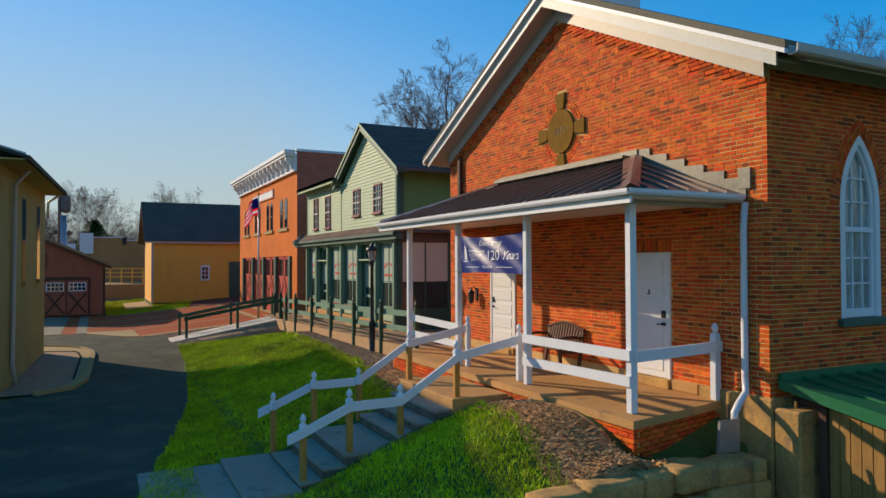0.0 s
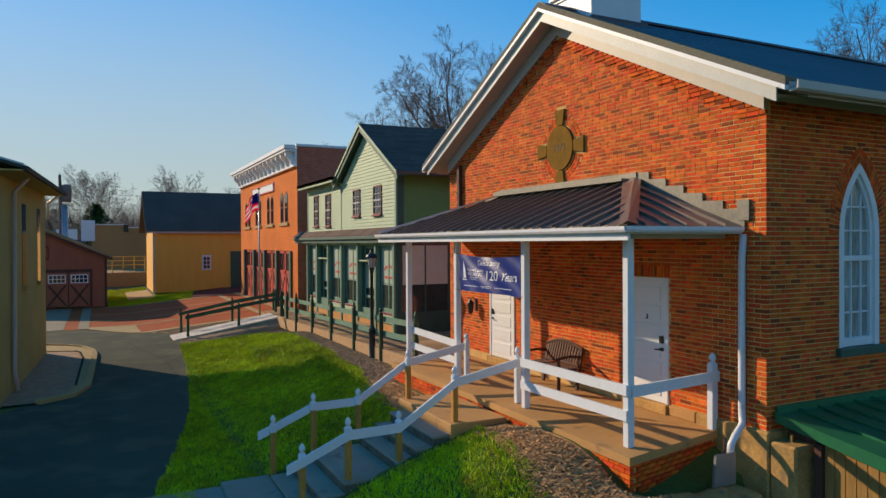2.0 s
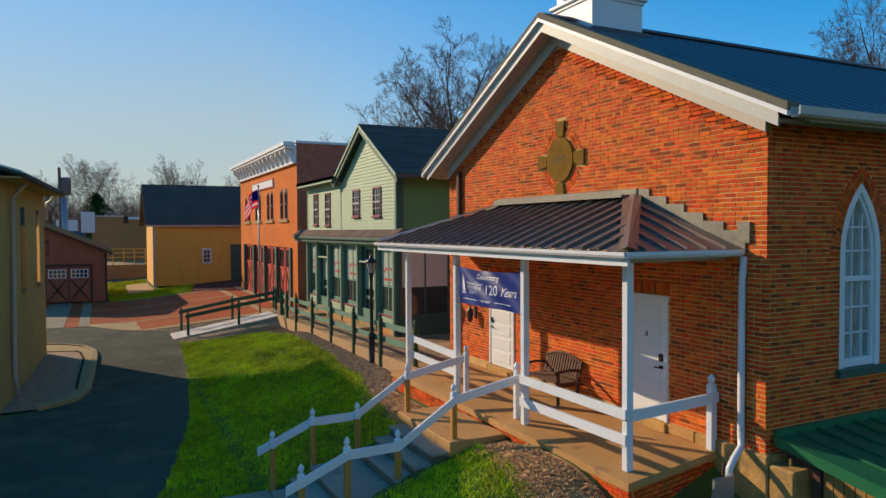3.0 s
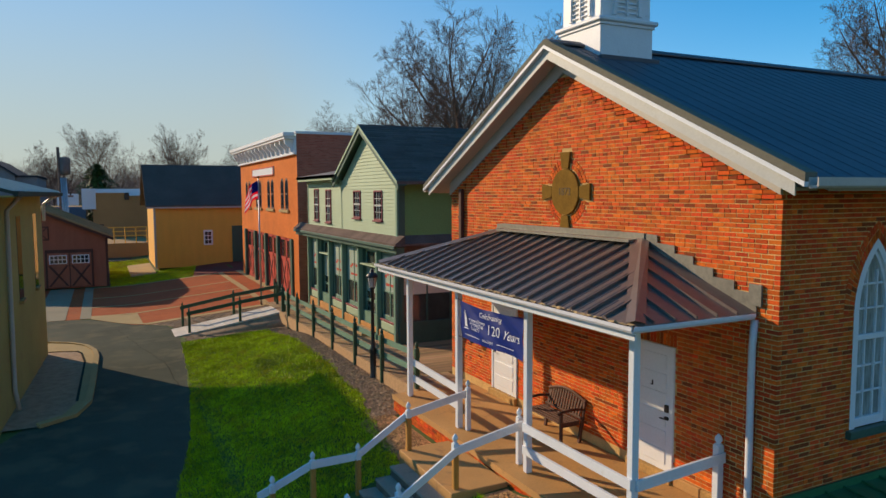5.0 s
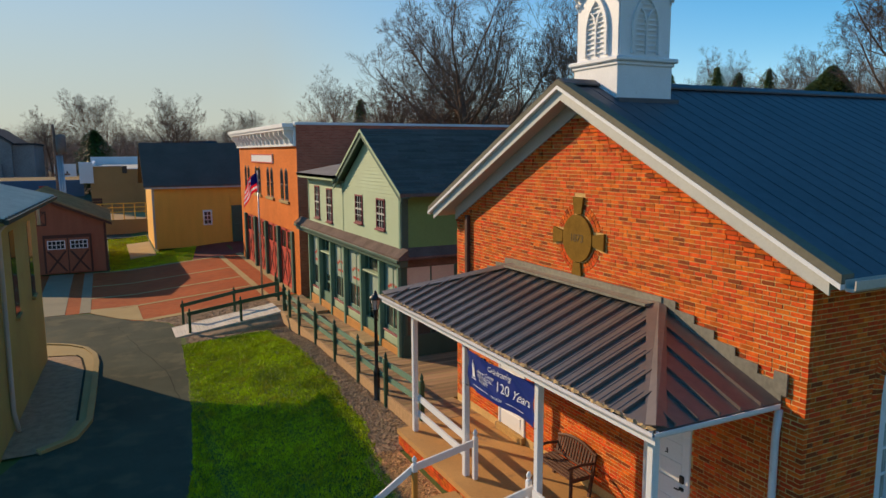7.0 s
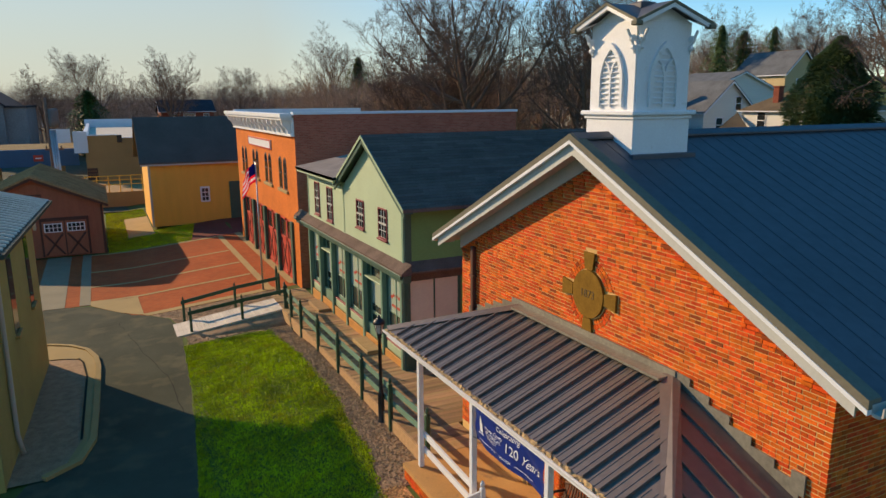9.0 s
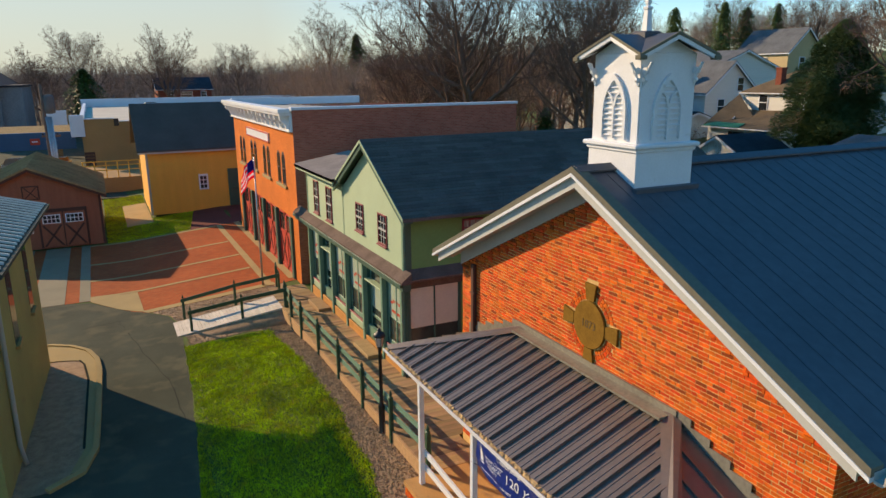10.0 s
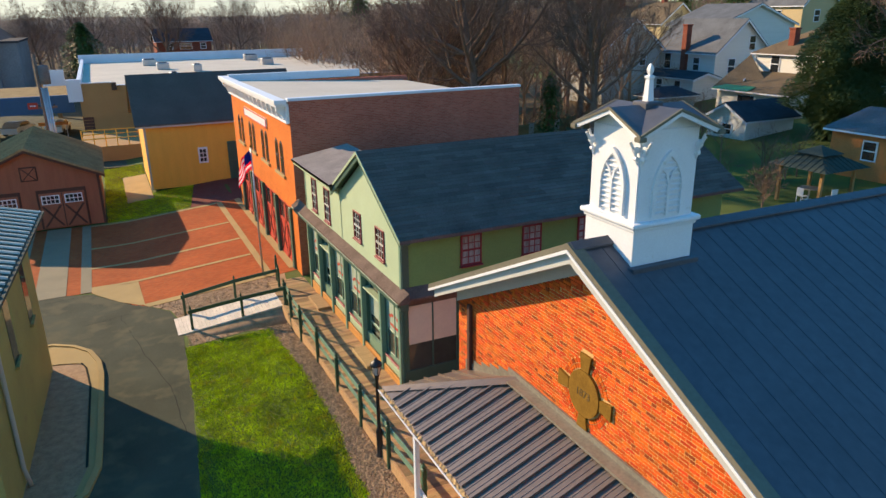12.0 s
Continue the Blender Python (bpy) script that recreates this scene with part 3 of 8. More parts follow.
arch = lancet(WIN[0], WIN[1], WIN[3], WIN[4])
for (xa, za), (xb, zb) in zip(arch, arch[1:]):
    sw.py([(xa, za), (xb, zb), (xb, 4.8), (xa, 4.8)], SY0 + 0.006, SY0 + 0.36)
part("side_wall", sw, M["mortar"], school)
part("rear_wall", MB().box(SX + 0.36, SXB, SY1 - 0.36, SY1 - 0.02, -0.6, 4.8).px(gable, SXB, SXB + 0.3), M["side_brick"], school)
part("foundation", MB().cbox(SX - 0.06, SX + 0.4, SY0 - 0.07, SY0 + 1.2, -2.3, 0.10, 0.02).cbox(SX + 0.4, SXB, SY0 - 0.06, SY0 + 0.3, -2.3, 0.08, 0.02), M["stone"], school, "tan sandstone foundation")

SLOPE = (7.24 - 4.66) / (SYM - 5.62)
XF, XR = 7.83, SXB + 0.4


def roof_z(y):
    return 7.24 - SLOPE * abs(y - SYM)


rf = MB()
for s in (-1, 1):
    ye = SYM + s * (SYM - 5.62)
    rf.px([(SYM, 7.24), (ye, 4.66), (ye, 4.60), (SYM, 7.18)], XF + 0.02, XR)
part("roof", rf, M["blue_roof"], school, "dark blue standing-seam metal roof")
x = XF + 0.55
while x < 18.0:
    ye, yt_ = 5.66, SYM if x < 8.5 or x > 9.85 else 10.22
    part("roof_seam", MB().px([(yt_, roof_z(yt_) - 0.005), (yt_, roof_z(yt_) + 0.007), (ye, roof_z(ye) + 0.007), (ye, roof_z(ye) - 0.005)], x - 0.012, x + 0.012), M["blue_roof"], school)
    x += 0.36
part("ridge_cap", MB().px([(SYM - 0.16, 7.20), (SYM, 7.285), (SYM + 0.16, 7.20), (SYM + 0.16, 7.23), (SYM, 7.315), (SYM - 0.16, 7.23)], XF, XR), M["blue_roof"], school)
for s in (-1, 1):
    ye = SYM + s * (SYM - 5.62)

    def rz(y, d):
        return roof_z(y) - d

    yf = SYM + s * (SYM - 5.80)
    part("rake_edge", MB().px([(SYM, 7.30), (ye, 4.72), (ye, 4.61), (SYM, 7.19)], XF - 0.045, XF + 0.02).px([(SYM, 7.30), (ye, 4.72), (ye, 4.67), (SYM, 7.25)], XF + 0.02, XF + 0.17), M["rake_metal"], school, "tan metal roof edge")
    part("rake_moulding", MB().px([(SYM, 7.19), (ye, 4.61), (ye, 4.55), (SYM, 7.13)], XF - 0.055, XF + 0.02), M["white"], school)
    part("fascia", MB().px([(SYM, 7.20), (yf, roof_z(yf) - 0.04), (yf, roof_z(yf) - 0.30), (SYM, 6.94)], XF + 0.021, XF + 0.05), M["fascia_white"], school)
    part("soffit", MB().px([(SYM, 7.04), (yf, roof_z(yf) - 0.20), (yf, roof_z(yf) - 0.24), (SYM, 7.00)], XF + 0.05, SX), M["rake_trim"], school)
    yw = SYM + s * (SYM - SY0)
    part("frieze_board", MB().px([(SYM, 7.0), (yw, roof_z(yw) - 0.24), (yw, roof_z(yw) - 0.52), (SYM, 6.72)], SX - 0.05, SX - 0.002), M["rake_trim"], school)
    a, b = sorted((ye, ye + s * -0.62))
    part("eave_soffit", MB().px([(ye, 4.50), (yw, 4.78), (yw, 4.83), (ye, 4.55)], SX - 0.04, XR - 0.1), M["rake_trim"], school)
    part("eave_frieze", MB().cbox(SX + 0.002, XR - 0.3, min(yw, yw + s * 0.05), max(yw, yw + s * 0.05), 4.58, 4.77), M["rake_trim"], school)
    yo = ye + s * 0.06
    g = [(yo - 0.07, 4.66), (yo - 0.07, 4.56), (yo - 0.04, 4.53), (yo + 0.04, 4.53), (yo + 0.07, 4.56), (yo + 0.07, 4.66), (yo + 0.055, 4.66), (yo + 0.05, 4.57), (yo - 0.05, 4.57), (yo - 0.055, 4.66)]
    part("gutter", MB().px(g, XF + 0.02, XR - 0.1), M["rake_trim"], school)

# carved date stone
plq = part("date_stone", MB(), M["plaque"], school, "bronze-coloured oval date stone with four arms")
pm = MB()
pcy, pcz = 10.90, 4.51
pm.px([(pcy + 0.42 * math.cos(a), pcz + 0.43 * math.sin(a)) for a in [2 * math.pi * i / 32 for i in range(32)]], SX - 0.05, SX + 0.02)
plq.data = mesh_of("date_stone", pm, M["plaque"])
for ang in (0, 90, 180, 270):
    c, s_ = math.cos(radians(ang)), math.sin(radians(ang))
    quad = [(0.44, -0.10), (0.74, -0.15), (0.74, 0.15), (0.44, 0.10)]
    part("arm", MB().px([(pcy + c * u - s_ * w, pcz + s_ * u + c * w) for u, w in quad], SX - 0.045, SX + 0.02), M["plaque"], plq)
for r0, r1, nr in ((0.455, 0.532, 40), (0.546, 0.625, 46)):
    for i in range(nr):
        a = 2 * math.pi * (i + 0.5) / nr
        if min(abs((math.degrees(a) - q + 180) % 360 - 180) for q in (0, 90, 180, 270)) < 15:
            continue
        c, s_ = math.cos(a), math.sin(a)
        w0, w1 = math.pi * r0 / nr - 0.007, math.pi * r1 / nr - 0.007
        part("ring_brick", MB().px([(pcy + c * u - s_ * w, pcz + s_ * u + c * w) for u, w in ((r0, -w0), (r1, -w1), (r1, w1), (r0, w0))], SX - 0.006, SX + 0.02), M["brick_one"], plq)


def text_mesh(body, size, mat, m, depth=0.004, name="lettering", shear=0.0):
    cu = bpy.data.curves.new(name, "FONT")
    cu.body, cu.size, cu.align_x, cu.align_y, cu.extrude, cu.shear = body, size, "CENTER", "CENTER", depth, shear
    ob = bpy.data.objects.new(name, cu)
    scene.collection.objects.link(ob)
    bpy.context.view_layer.update()
    me = bpy.data.meshes.new_from_object(ob.evaluated_get(bpy.context.evaluated_depsgraph_get()))
    bpy.data.objects.remove(ob)
    me.name = name
    me.materials.clear()
    me.materials.append(mat)
    me.transform(m)
    return me


# faces the yard: local x runs along -y, local y up
FACE = Matrix(((0, 0, -1, 0), (-1, 0, 0, 0), (0, 1, 0, 0), (0, 0, 0, 1)))
part("date", text_mesh("1873", 0.20, M["plaque_dark"], Matrix.Translation((SX - 0.052, pcy, pcz)) @ FACE, name="date"), None, plq)


# doors under the porch
def plank_door(y0, y1, knob_y):
    d = thing("door", "white painted panel door with dark hardware, closed", "door", (SX, (y0 + y1) / 2, 0.03), "schoolhouse doors")
    fr = MB().cbox(SX - 0.03, SX + 0.10, y0 - 0.07, y0, 0.09, 2.10).cbox(SX - 0.03, SX + 0.10, y1, y1 + 0.07, 0.09, 2.10).cbox(SX - 0.03, SX + 0.10, y0, y1, 2.03, 2.10)
    part("door_frame", fr, M["door_white"], d)
    part("leaf", MB().box(SX - 0.014, SX + 0.003, y0, y1, 0.10, 2.03), M["door_white"], d)
    n = 6
    for i in range(n):
        z0, z1 = 0.20 + i * 1.82 / n, 0.20 + (i + 1) * 1.82 / n - 0.07
        part("panel", MB().cbox(SX - 0.026, SX - 0.008, y0 + 0.09, y1 - 0.09, z0, z1, 0.010), M["door_white"], d)
    for z, h in ((1.05, 0.12), (0.93, 0.05)):
        part("lock", MB().cbox(SX - 0.045, SX + 0.0, knob_y - 0.04, knob_y + 0.04, z, z + h), M["black"], d)
    part("handle", MB().tube([(SX - 0.04, knob_y, 0.955), (SX - 0.075, knob_y, 0.955), (SX - 0.08, knob_y + (0.09 if knob_y < (y0 + y1) / 2 else -0.09), 0.95)], 0.012, 6), M["black"], d)
    part("threshold", MB().cbox(SX - 0.10, SX + 0.02, y0 - 0.09, y1 + 0.09, FLOOR, 0.088, 0.01), M["stone"], d, "tan stone door sill")
    return d


dr1 = plank_door(*DOORS[0], 8.20)
dr2 = plank_door(*DOORS[1], 13.50)
part("number_mark", MB().box(SX - 0.03, SX - 0.02, 8.50, 8.53, 1.42, 1.50).box(SX - 0.03, SX - 0.02, 8.53, 8.56, 1.42, 1.435), M["black"], dr1)
part("plinth", MB().cbox(SX - 0.06, SX + 0.02, 7.475, 8.02, FLOOR, 0.10, 0.015), M["porch_floor"], school)

# side window with pointed head
wd = thing("window", "tall white lancet sash window with pale curtains", "window", (10.27, SY0, 1.1))


def arch_band(x0, x1, sill, spring, apex, w, y0, y1):
    """A pointed frame of width w."""
    outer = [(x0, sill)] + lancet(x0, x1, spring, apex) + [(x1, sill)]
    inner = [(x0 + w, sill)] + lancet(x0 + w, x1 - w, spring, apex - w * 1.25) + [(x1 - w, sill)]
    mb = MB()
    for i in range(len(outer) - 1):
        mb.py([outer[i], outer[i + 1], inner[i + 1], inner[i]], y0, y1)
    return mb


part("window_frame", arch_band(WIN[0], WIN[1], WIN[2], WIN[3], WIN[4], 0.11, SY0 + 0.0, SY0 + 0.14), M["white"], wd)
part("sash", arch_band(WIN[0] + 0.11, WIN[1] - 0.11, WIN[2], WIN[3], WIN[4] - 0.14, 0.06, SY0 + 0.04, SY0 + 0.12), M["white"], wd)
part("sash_rail", MB().cbox(WIN[0] + 0.11, WIN[1] - 0.11, SY0 + 0.03, SY0 + 0.10, 2.38, 2.46).cbox(WIN[0] + 0.11, WIN[1] - 0.11, SY0 + 0.03, SY0 + 0.12, WIN[2], WIN[2] + 0.13), M["white"], wd)
wcx = (WIN[0] + WIN[1]) / 2
for dx in (-0.115, 0.115):
    part("muntin", MB().box(wcx + dx - 0.012, wcx + dx + 0.012, SY0 + 0.055, SY0 + 0.085, WIN[2] + 0.1, 3.38), M["white"], wd)
for z in (1.62, 2.0, 2.83, 3.18):
    part("muntin", MB().box(WIN[0] + 0.16, WIN[1] - 0.16, SY0 + 0.055, SY0 + 0.085, z - 0.012, z + 0.012), M["white"], wd)
part("pane", MB().py([(WIN[0] + 0.14, WIN[2])] + lancet(WIN[0] + 0.14, WIN[1] - 0.14, WIN[3], WIN[4] - 0.2) + [(WIN[1] - 0.14, WIN[2])], SY0 + 0.085, SY0 + 0.095), M["curtained_glass"], wd)
part("window_sill", MB().cbox(WIN[0] - 0.08, WIN[1] + 0.08, SY0 - 0.08, SY0 + 0.1, WIN[2] - 0.12, WIN[2]), M["dark_green"], wd)

# ---- bell cupola ----
cup = thing("cupola", "white wooden bell cupola with louvred lancets and crossed gables", "cupola", (9.16, 10.98, 6.9))
CX0, CX1, CY0, CY1 = 8.62, 9.78, 10.40, 11.56
ccx, ccy = (CX0 + CX1) / 2, (CY0 + CY1) / 2
part("base", MB().cbox(CX0 - 0.03, CX1 + 0.03, CY0 - 0.03, CY1 + 0.03, 6.7, 7.58, 0.01), M["white"], cup)
part("moulding", MB().cbox(CX0 - 0.11, CX1 + 0.11, CY0 - 0.11, CY1 + 0.11, 7.58, 7.66, 0.02).cbox(CX0 - 0.06, CX1 + 0.06, CY0 - 0.06, CY1 + 0.06, 7.52, 7.58, 0.01), M["white"], cup)
bodyp = [(CY0, 7.66), (CY1, 7.66), (CY1, 9.07), (ccy, 9.325), (CY0, 9.07)]
bodyq = [(x - ccy + ccx, z) for x, z in bodyp]
part("body", MB().px(bodyp, CX0 + 0.02, CX1 - 0.02).py(bodyq, CY0 + 0.02, CY1 - 0.02), M["white"], cup)
for k in range(4):
    rot = Matrix.Translation((ccx, ccy, 0)) @ pose(0, 0, 0, 0, 0, 90 * k)
    hw = (CX1 - CX0) / 2
    o, oc, zc = hw + 0.16, hw + 0.23, 9.05
    rm = MB()
    for s in (-1, 1):
        # one half of one gable's roof, in local x outwards
        rm.add([(0, 0, 9.38), (o, 0, 9.38), (oc, s * oc, zc), (0, 0, 9.34), (o, 0, 9.34), (oc, s * oc, zc - 0.04)],
               [(0, 1, 2), (3, 5, 4), (1, 4, 5, 2), (0, 2, 5, 3)])
    part("gable_roof", rm.turned(rot), M["blue_roof"], cup)
    bm_, es = MB(), MB()
    for s in (-1, 1):
        for mb_, d0, d1, z0, z1 in ((bm_, -0.035, 0.006, -0.035, -0.10), (es, -0.012, 0.02, 0.012, -0.034)):
            mb_.prism([(o + d0, 0, 9.38 + z0), (oc + d0, s * oc, zc + z0), (oc + d0, s * oc, zc + z1), (o + d0, 0, 9.38 + z1)],
                      [(o + d1, 0, 9.38 + z0), (oc + d1, s * oc, zc + z0), (oc + d1, s * oc, zc + z1), (o + d1, 0, 9.38 + z1)])
    part("edge_strip", es.turned(rot), M["rake_metal"], cup, "tan metal roof edge")
    part("bargeboard", bm_.turned(rot), M["white"], cup)
    part("corner_return", MB().cbox(oc - 0.10, oc + 0.035, oc - 0.10, oc + 0.035, zc - 0.085, zc - 0.015, 0.01).turned(rot), M["rake_metal"], cup)
    # louvred lancet
    lv = MB()
    outer = [(-0.32, 7.72)] + lancet(-0.32, 0.32, 8.14, 8.76) + [(0.32, 7.72)]
    inner = [(-0.25, 7.72)] + lancet(-0.25, 0.25, 8.14, 8.66) + [(0.25, 7.72)]
    for i in range(len(outer) - 1):
        q = [outer[i], outer[i + 1], inner[i + 1], inner[i]]
        lv.prism([(hw + 0.0, u, z) for u, z in q], [(hw + 0.055, u, z) for u, z in q])
    hood = part("hood_mould", lv.turned(rot), M["white"], cup)
    tr = MB()
    tr.box(hw, hw + 0.045, -0.02, 0.02, 7.72, 8.25)
    for s in (-1, 1):
        pts = [(s * 0.012, 8.252), (s * 0.06, 8.40), (s * 0.17, 8.50)]
        for (u0, z0), (u1, z1) in zip(pts, pts[1:]):
            tr.prism([(hw + 0.0, u0 - 0.02, z0), (hw + 0.0, u0 + 0.02, z0), (hw, u1 + 0.02, z1), (hw, u1 - 0.02, z1)],
                     [(hw + 0.045, u0 - 0.02, z0), (hw + 0.045, u0 + 0.02, z0), (hw + 0.045, u1 + 0.02, z1), (hw + 0.045, u1 - 0.02, z1)])
    part("tracery", tr.turned(rot), M["white"], cup)
    # Black sheet stands in for the shade behind the slats.
    part("louvre_backing", MB().prism([(hw - 0.018, u, z) for u, z in inner], [(hw - 0.012, u, z) for u, z in inner]).turned(rot), M["black"], cup)
    z = 7.76
    while z < 8.58:
        w = 0.25 if z < 8.14 else 0.25 * math.sqrt(max(0.03, 1 - ((z - 8.14) / 0.52) ** 1.6))
        part("louvre", MB().prism([(hw - 0.01, -w, z + 0.028), (hw + 0.035, -w, z), (hw + 0.035, -w, z + 0.012), (hw - 0.01, -w, z + 0.040)],
                                  [(hw - 0.01, w, z + 0.028), (hw + 0.035, w, z), (hw + 0.035, w, z + 0.012), (hw - 0.01, w, z + 0.040)]).turned(rot), M["white"], cup)
        z += 0.086
    # scrolled corner bracket
    for s in (-1, 1):
        yb_ = s * (hw - 0.05)
        br = MB()
        for y_, cx_, cz_, r_b in ((yb_, hw + 0.055, 8.80, 0.055), (yb_, hw + 0.035, 8.66, 0.036)):
            br.tube([(cx_, y_ - 0.03, cz_), (cx_, y_ + 0.03, cz_)], r_b, 12)
        br.tube([(hw + 0.012, yb_, 8.56), (hw + 0.03, yb_, 8.64), (hw + 0.05, yb_, 8.72), (hw + 0.10, yb_, 8.82), (hw + 0.17, yb_, 8.93)], [0.012, 0.02, 0.022, 0.024, 0.022], 6)
        part("bracket", br.turned(rot), M["white"], cup)
part("spire_post", MB().lathe([(0.11, 9.28), (0.11, 9.40), (0.085, 9.42), (0.06, 9.76), (0.08, 9.78), (0.08, 9.81), (0.03, 9.83), (0.05, 9.87), (0.055, 9.91), (0.04, 9.96), (0.008, 10.0)], ccx, ccy, 4), M["white"], cup)
part("spire_base", MB().cbox(ccx - 0.17, ccx + 0.17, ccy - 0.17, ccy + 0.17, 9.30, 9.43, 0.02), M["blue_roof"], cup)
part("base_flashing", MB().cbox(CX0 - 0.1, CX1 + 0.1, CY0 - 0.16, CY0 - 0.03, 6.80, 6.96, 0.01), M["blue_roof"], cup)

# ---- porch ----
porch = thing("porch", "brick-fronted concrete porch with hipped brown metal roof", "porch", (7.2, 10.8, -0.5))
PX0, PY0, PY1 = 6.18, 6.62, 14.6
PYW = 7.05  # the slab's end at the wall: it runs askew
part("floor_slab", MB().pz([(PX0, PY0), (SX - 0.01, PYW), (SX - 0.01, PY1), (PX0, PY1)], FLOOR - 0.11, FLOOR), M["porch_floor"], porch, "tan concrete porch floor")
part("base_core", MB().pz([(PX0 + 0.07, PY0 + 0.085), (SX - 0.07, PYW + 0.06), (SX - 0.07, PY1 - 0.05), (PX0 + 0.07, PY1 - 0.05)], -0.95, FLOOR - 0.11), M["mortar"], porch)
EX, EZ = 6.14, 2.88
TOPZ, TY0, TY1 = 3.71, 8.85, 13.04
EY0, EY1 = 6.60, 15.30
POSTS = (7.00, 9.49, 11.92, 14.30)
PLX = 6.50  # the line of the porch posts


def front_pt(y, k):
    """A point on the porch roof's front slope: k from the eave (0) to the wall (1), keeping y."""
    return (EX + (SX - EX) * k, y, EZ + (TOPZ - EZ) * k)


ph = MB()
ph.add([(EX, EY0, EZ), (EX, EY1, EZ), (SX, TY1, TOPZ), (SX, TY0, TOPZ), (EX, EY0, EZ - .04), (EX, EY1, EZ - .04), (SX, TY1, TOPZ - .04), (SX, TY0, TOPZ - .04)],
       [(0, 3, 2, 1), (4, 5, 6, 7), (0, 1, 5, 4), (1, 2, 6, 5), (2, 3, 7, 6), (3, 0, 4, 7)])
part("front_slope", ph, M["seam_roof"], porch)
for ye, yt in ((EY0, TY0), (EY1, TY1)):
    part("hip_slope", MB().add([(EX, ye, EZ), (SX, yt, TOPZ), (SX, ye, EZ), (EX, ye, EZ - .04), (SX, yt, TOPZ - .04), (SX, ye, EZ - .04)], [(0, 1, 2), (3, 5, 4), (0, 2, 5, 3), (0, 3, 4, 1), (1, 4, 5, 2)]), M["seam_roof"], porch)
    hip = MB()
    a, b = Vector((EX, ye, EZ)), Vector((SX, yt, TOPZ))
    s = 1 if yt > ye else -1
    w1, w2 = Vector((0, 0.17 * s, 0)), Vector((0.17, 0, 0))
    up = Vector((0, 0, 0.055))
    hip.add([a + w1 + up * .4, a + up * 1.3, a + w2 + up * .4, b + w1 * 1.0 + up * .4 - Vector((.1, 0, 0)), b + up * 1.3, b + w2 * 0 - Vector((0, .17 * s, 0)) + up * .4, a + w1, a + w2], [(0, 1, 4, 3), (1, 2, 5, 4), (0, 6, 7, 2, 1)])
    part("hip_cap", hip, M["seam_roof"], porch)
y = EY0 + 0.22
while y < EY1 - 0.1:
    kmax = min(1.0, (y - EY0) / (TY0 - EY0), (EY1 - y) / (EY1 - TY1))
    if kmax > 0.2 and y + 0.3 < EY1 - 0.3:
        pr = MB()
        for dy in (0.12, 0.24):
            kk = min(kmax, (EY1 - y - dy) / (EY1 - TY1)) - 0.05
            if kk > 0.1:
                a, b = Vector(front_pt(y + dy, 0.0)), Vector(front_pt(y + dy, kk))
                w, h = Vector((0, 0.011, 0)), Vector((-0.003, 0, 0.008))
                pr.add([a - w, a + h, a + w, b - w, b + h, b + w], [(0, 1, 4, 3), (1, 2, 5, 4), (0, 2, 1)])
        if pr.v:
            part("pan_ribs", pr, M["seam_roof"], porch)
    if kmax > 0.12:
        p, q = Vector(front_pt(y, 0.01)), Vector(front_pt(y, kmax - 0.04))
        w, h = Vector((0, 0.013, 0)), Vector((-0.01, 0, 0.045))
        part("roof_seam", MB().add([p - w, p + w, q + w, q - w, p - w + h, p + w + h, q + w + h, q - w + h], [(0, 1, 5, 4), (1, 2, 6, 5), (2, 3, 7, 6), (3, 0, 4, 7), (4, 5, 6, 7)]), M["seam_roof"], porch)
    y += 0.36
for ye, yt, s in ((EY0, TY0, 1), (EY1, TY1, -1)):
    x = EX + 0.3
    while x < SX - 0.1:
        k = (x - EX) / (SX - EX)
        p, q = Vector((x, ye, EZ)), Vector((x, ye + (yt - ye) * (k - 0.03), EZ + (TOPZ - EZ) * (k - 0.03)))
        w, h = Vector((0.013, 0, 0)), Vector((0, 0, 0.045))
        part("roof_seam", MB().add([p - w, p + w, q + w, q - w, p - w + h, p + w + h, q + w + h, q - w + h], [(0, 1, 5, 4), (1, 2, 6, 5), (2, 3, 7, 6), (3, 0, 4, 7), (4, 5, 6, 7)]), M["seam_roof"], porch)
        x += 0.36
part("top_flashing", MB().box(SX - 0.05, SX - 0.004, TY0 - 0.1, TY1 + 0.1, TOPZ - 0.02, TOPZ + 0.13).box(SX - 0.28, SX - 0.004, TY0, TY1, TOPZ - 0.015, TOPZ + 0.03), M["flashing"], porch, "weathered grey metal wall flashing")
for ye, yt in ((EY0, TY0), (EY1, TY1)):
    n = 6
    for i in range(n):
        ya, yb = ye + (yt - ye) * i / n, ye + (yt - ye) * (i + 1) / n
        za, zb = EZ + (TOPZ - EZ) * i / n, EZ + (TOPZ - EZ) * (i + 1) / n
        part("step_flashing", MB().px([(ya, za), (yb, zb), (yb, zb + 0.13), (ya, zb + 0.11)], SX - 0.03, SX - 0.012 + 0.004 * (i % 2)), M["flashing"], porch)
part("flashing_end", MB().box(SX - 0.04, SX - 0.008, EY0 - 0.08, EY0 + 0.12, EZ + 0.09, EZ + 0.38), M["flashing"], porch)
gp = [(-0.06, 0.0), (-0.06, -0.045), (-0.04, -0.078), (0.05, -0.078), (0.05, 0.0), (0.035, 0.0), (0.035, -0.06), (-0.03, -0.06), (-0.048, -0.04), (-0.048, 0.0)]
part("gutter", MB().py([(EX - 0.03 + u, EZ + w) for u, w in gp], EY0 - 0.04, EY1 + 0.02), M["gutter"], porch, "white aluminium gutter")
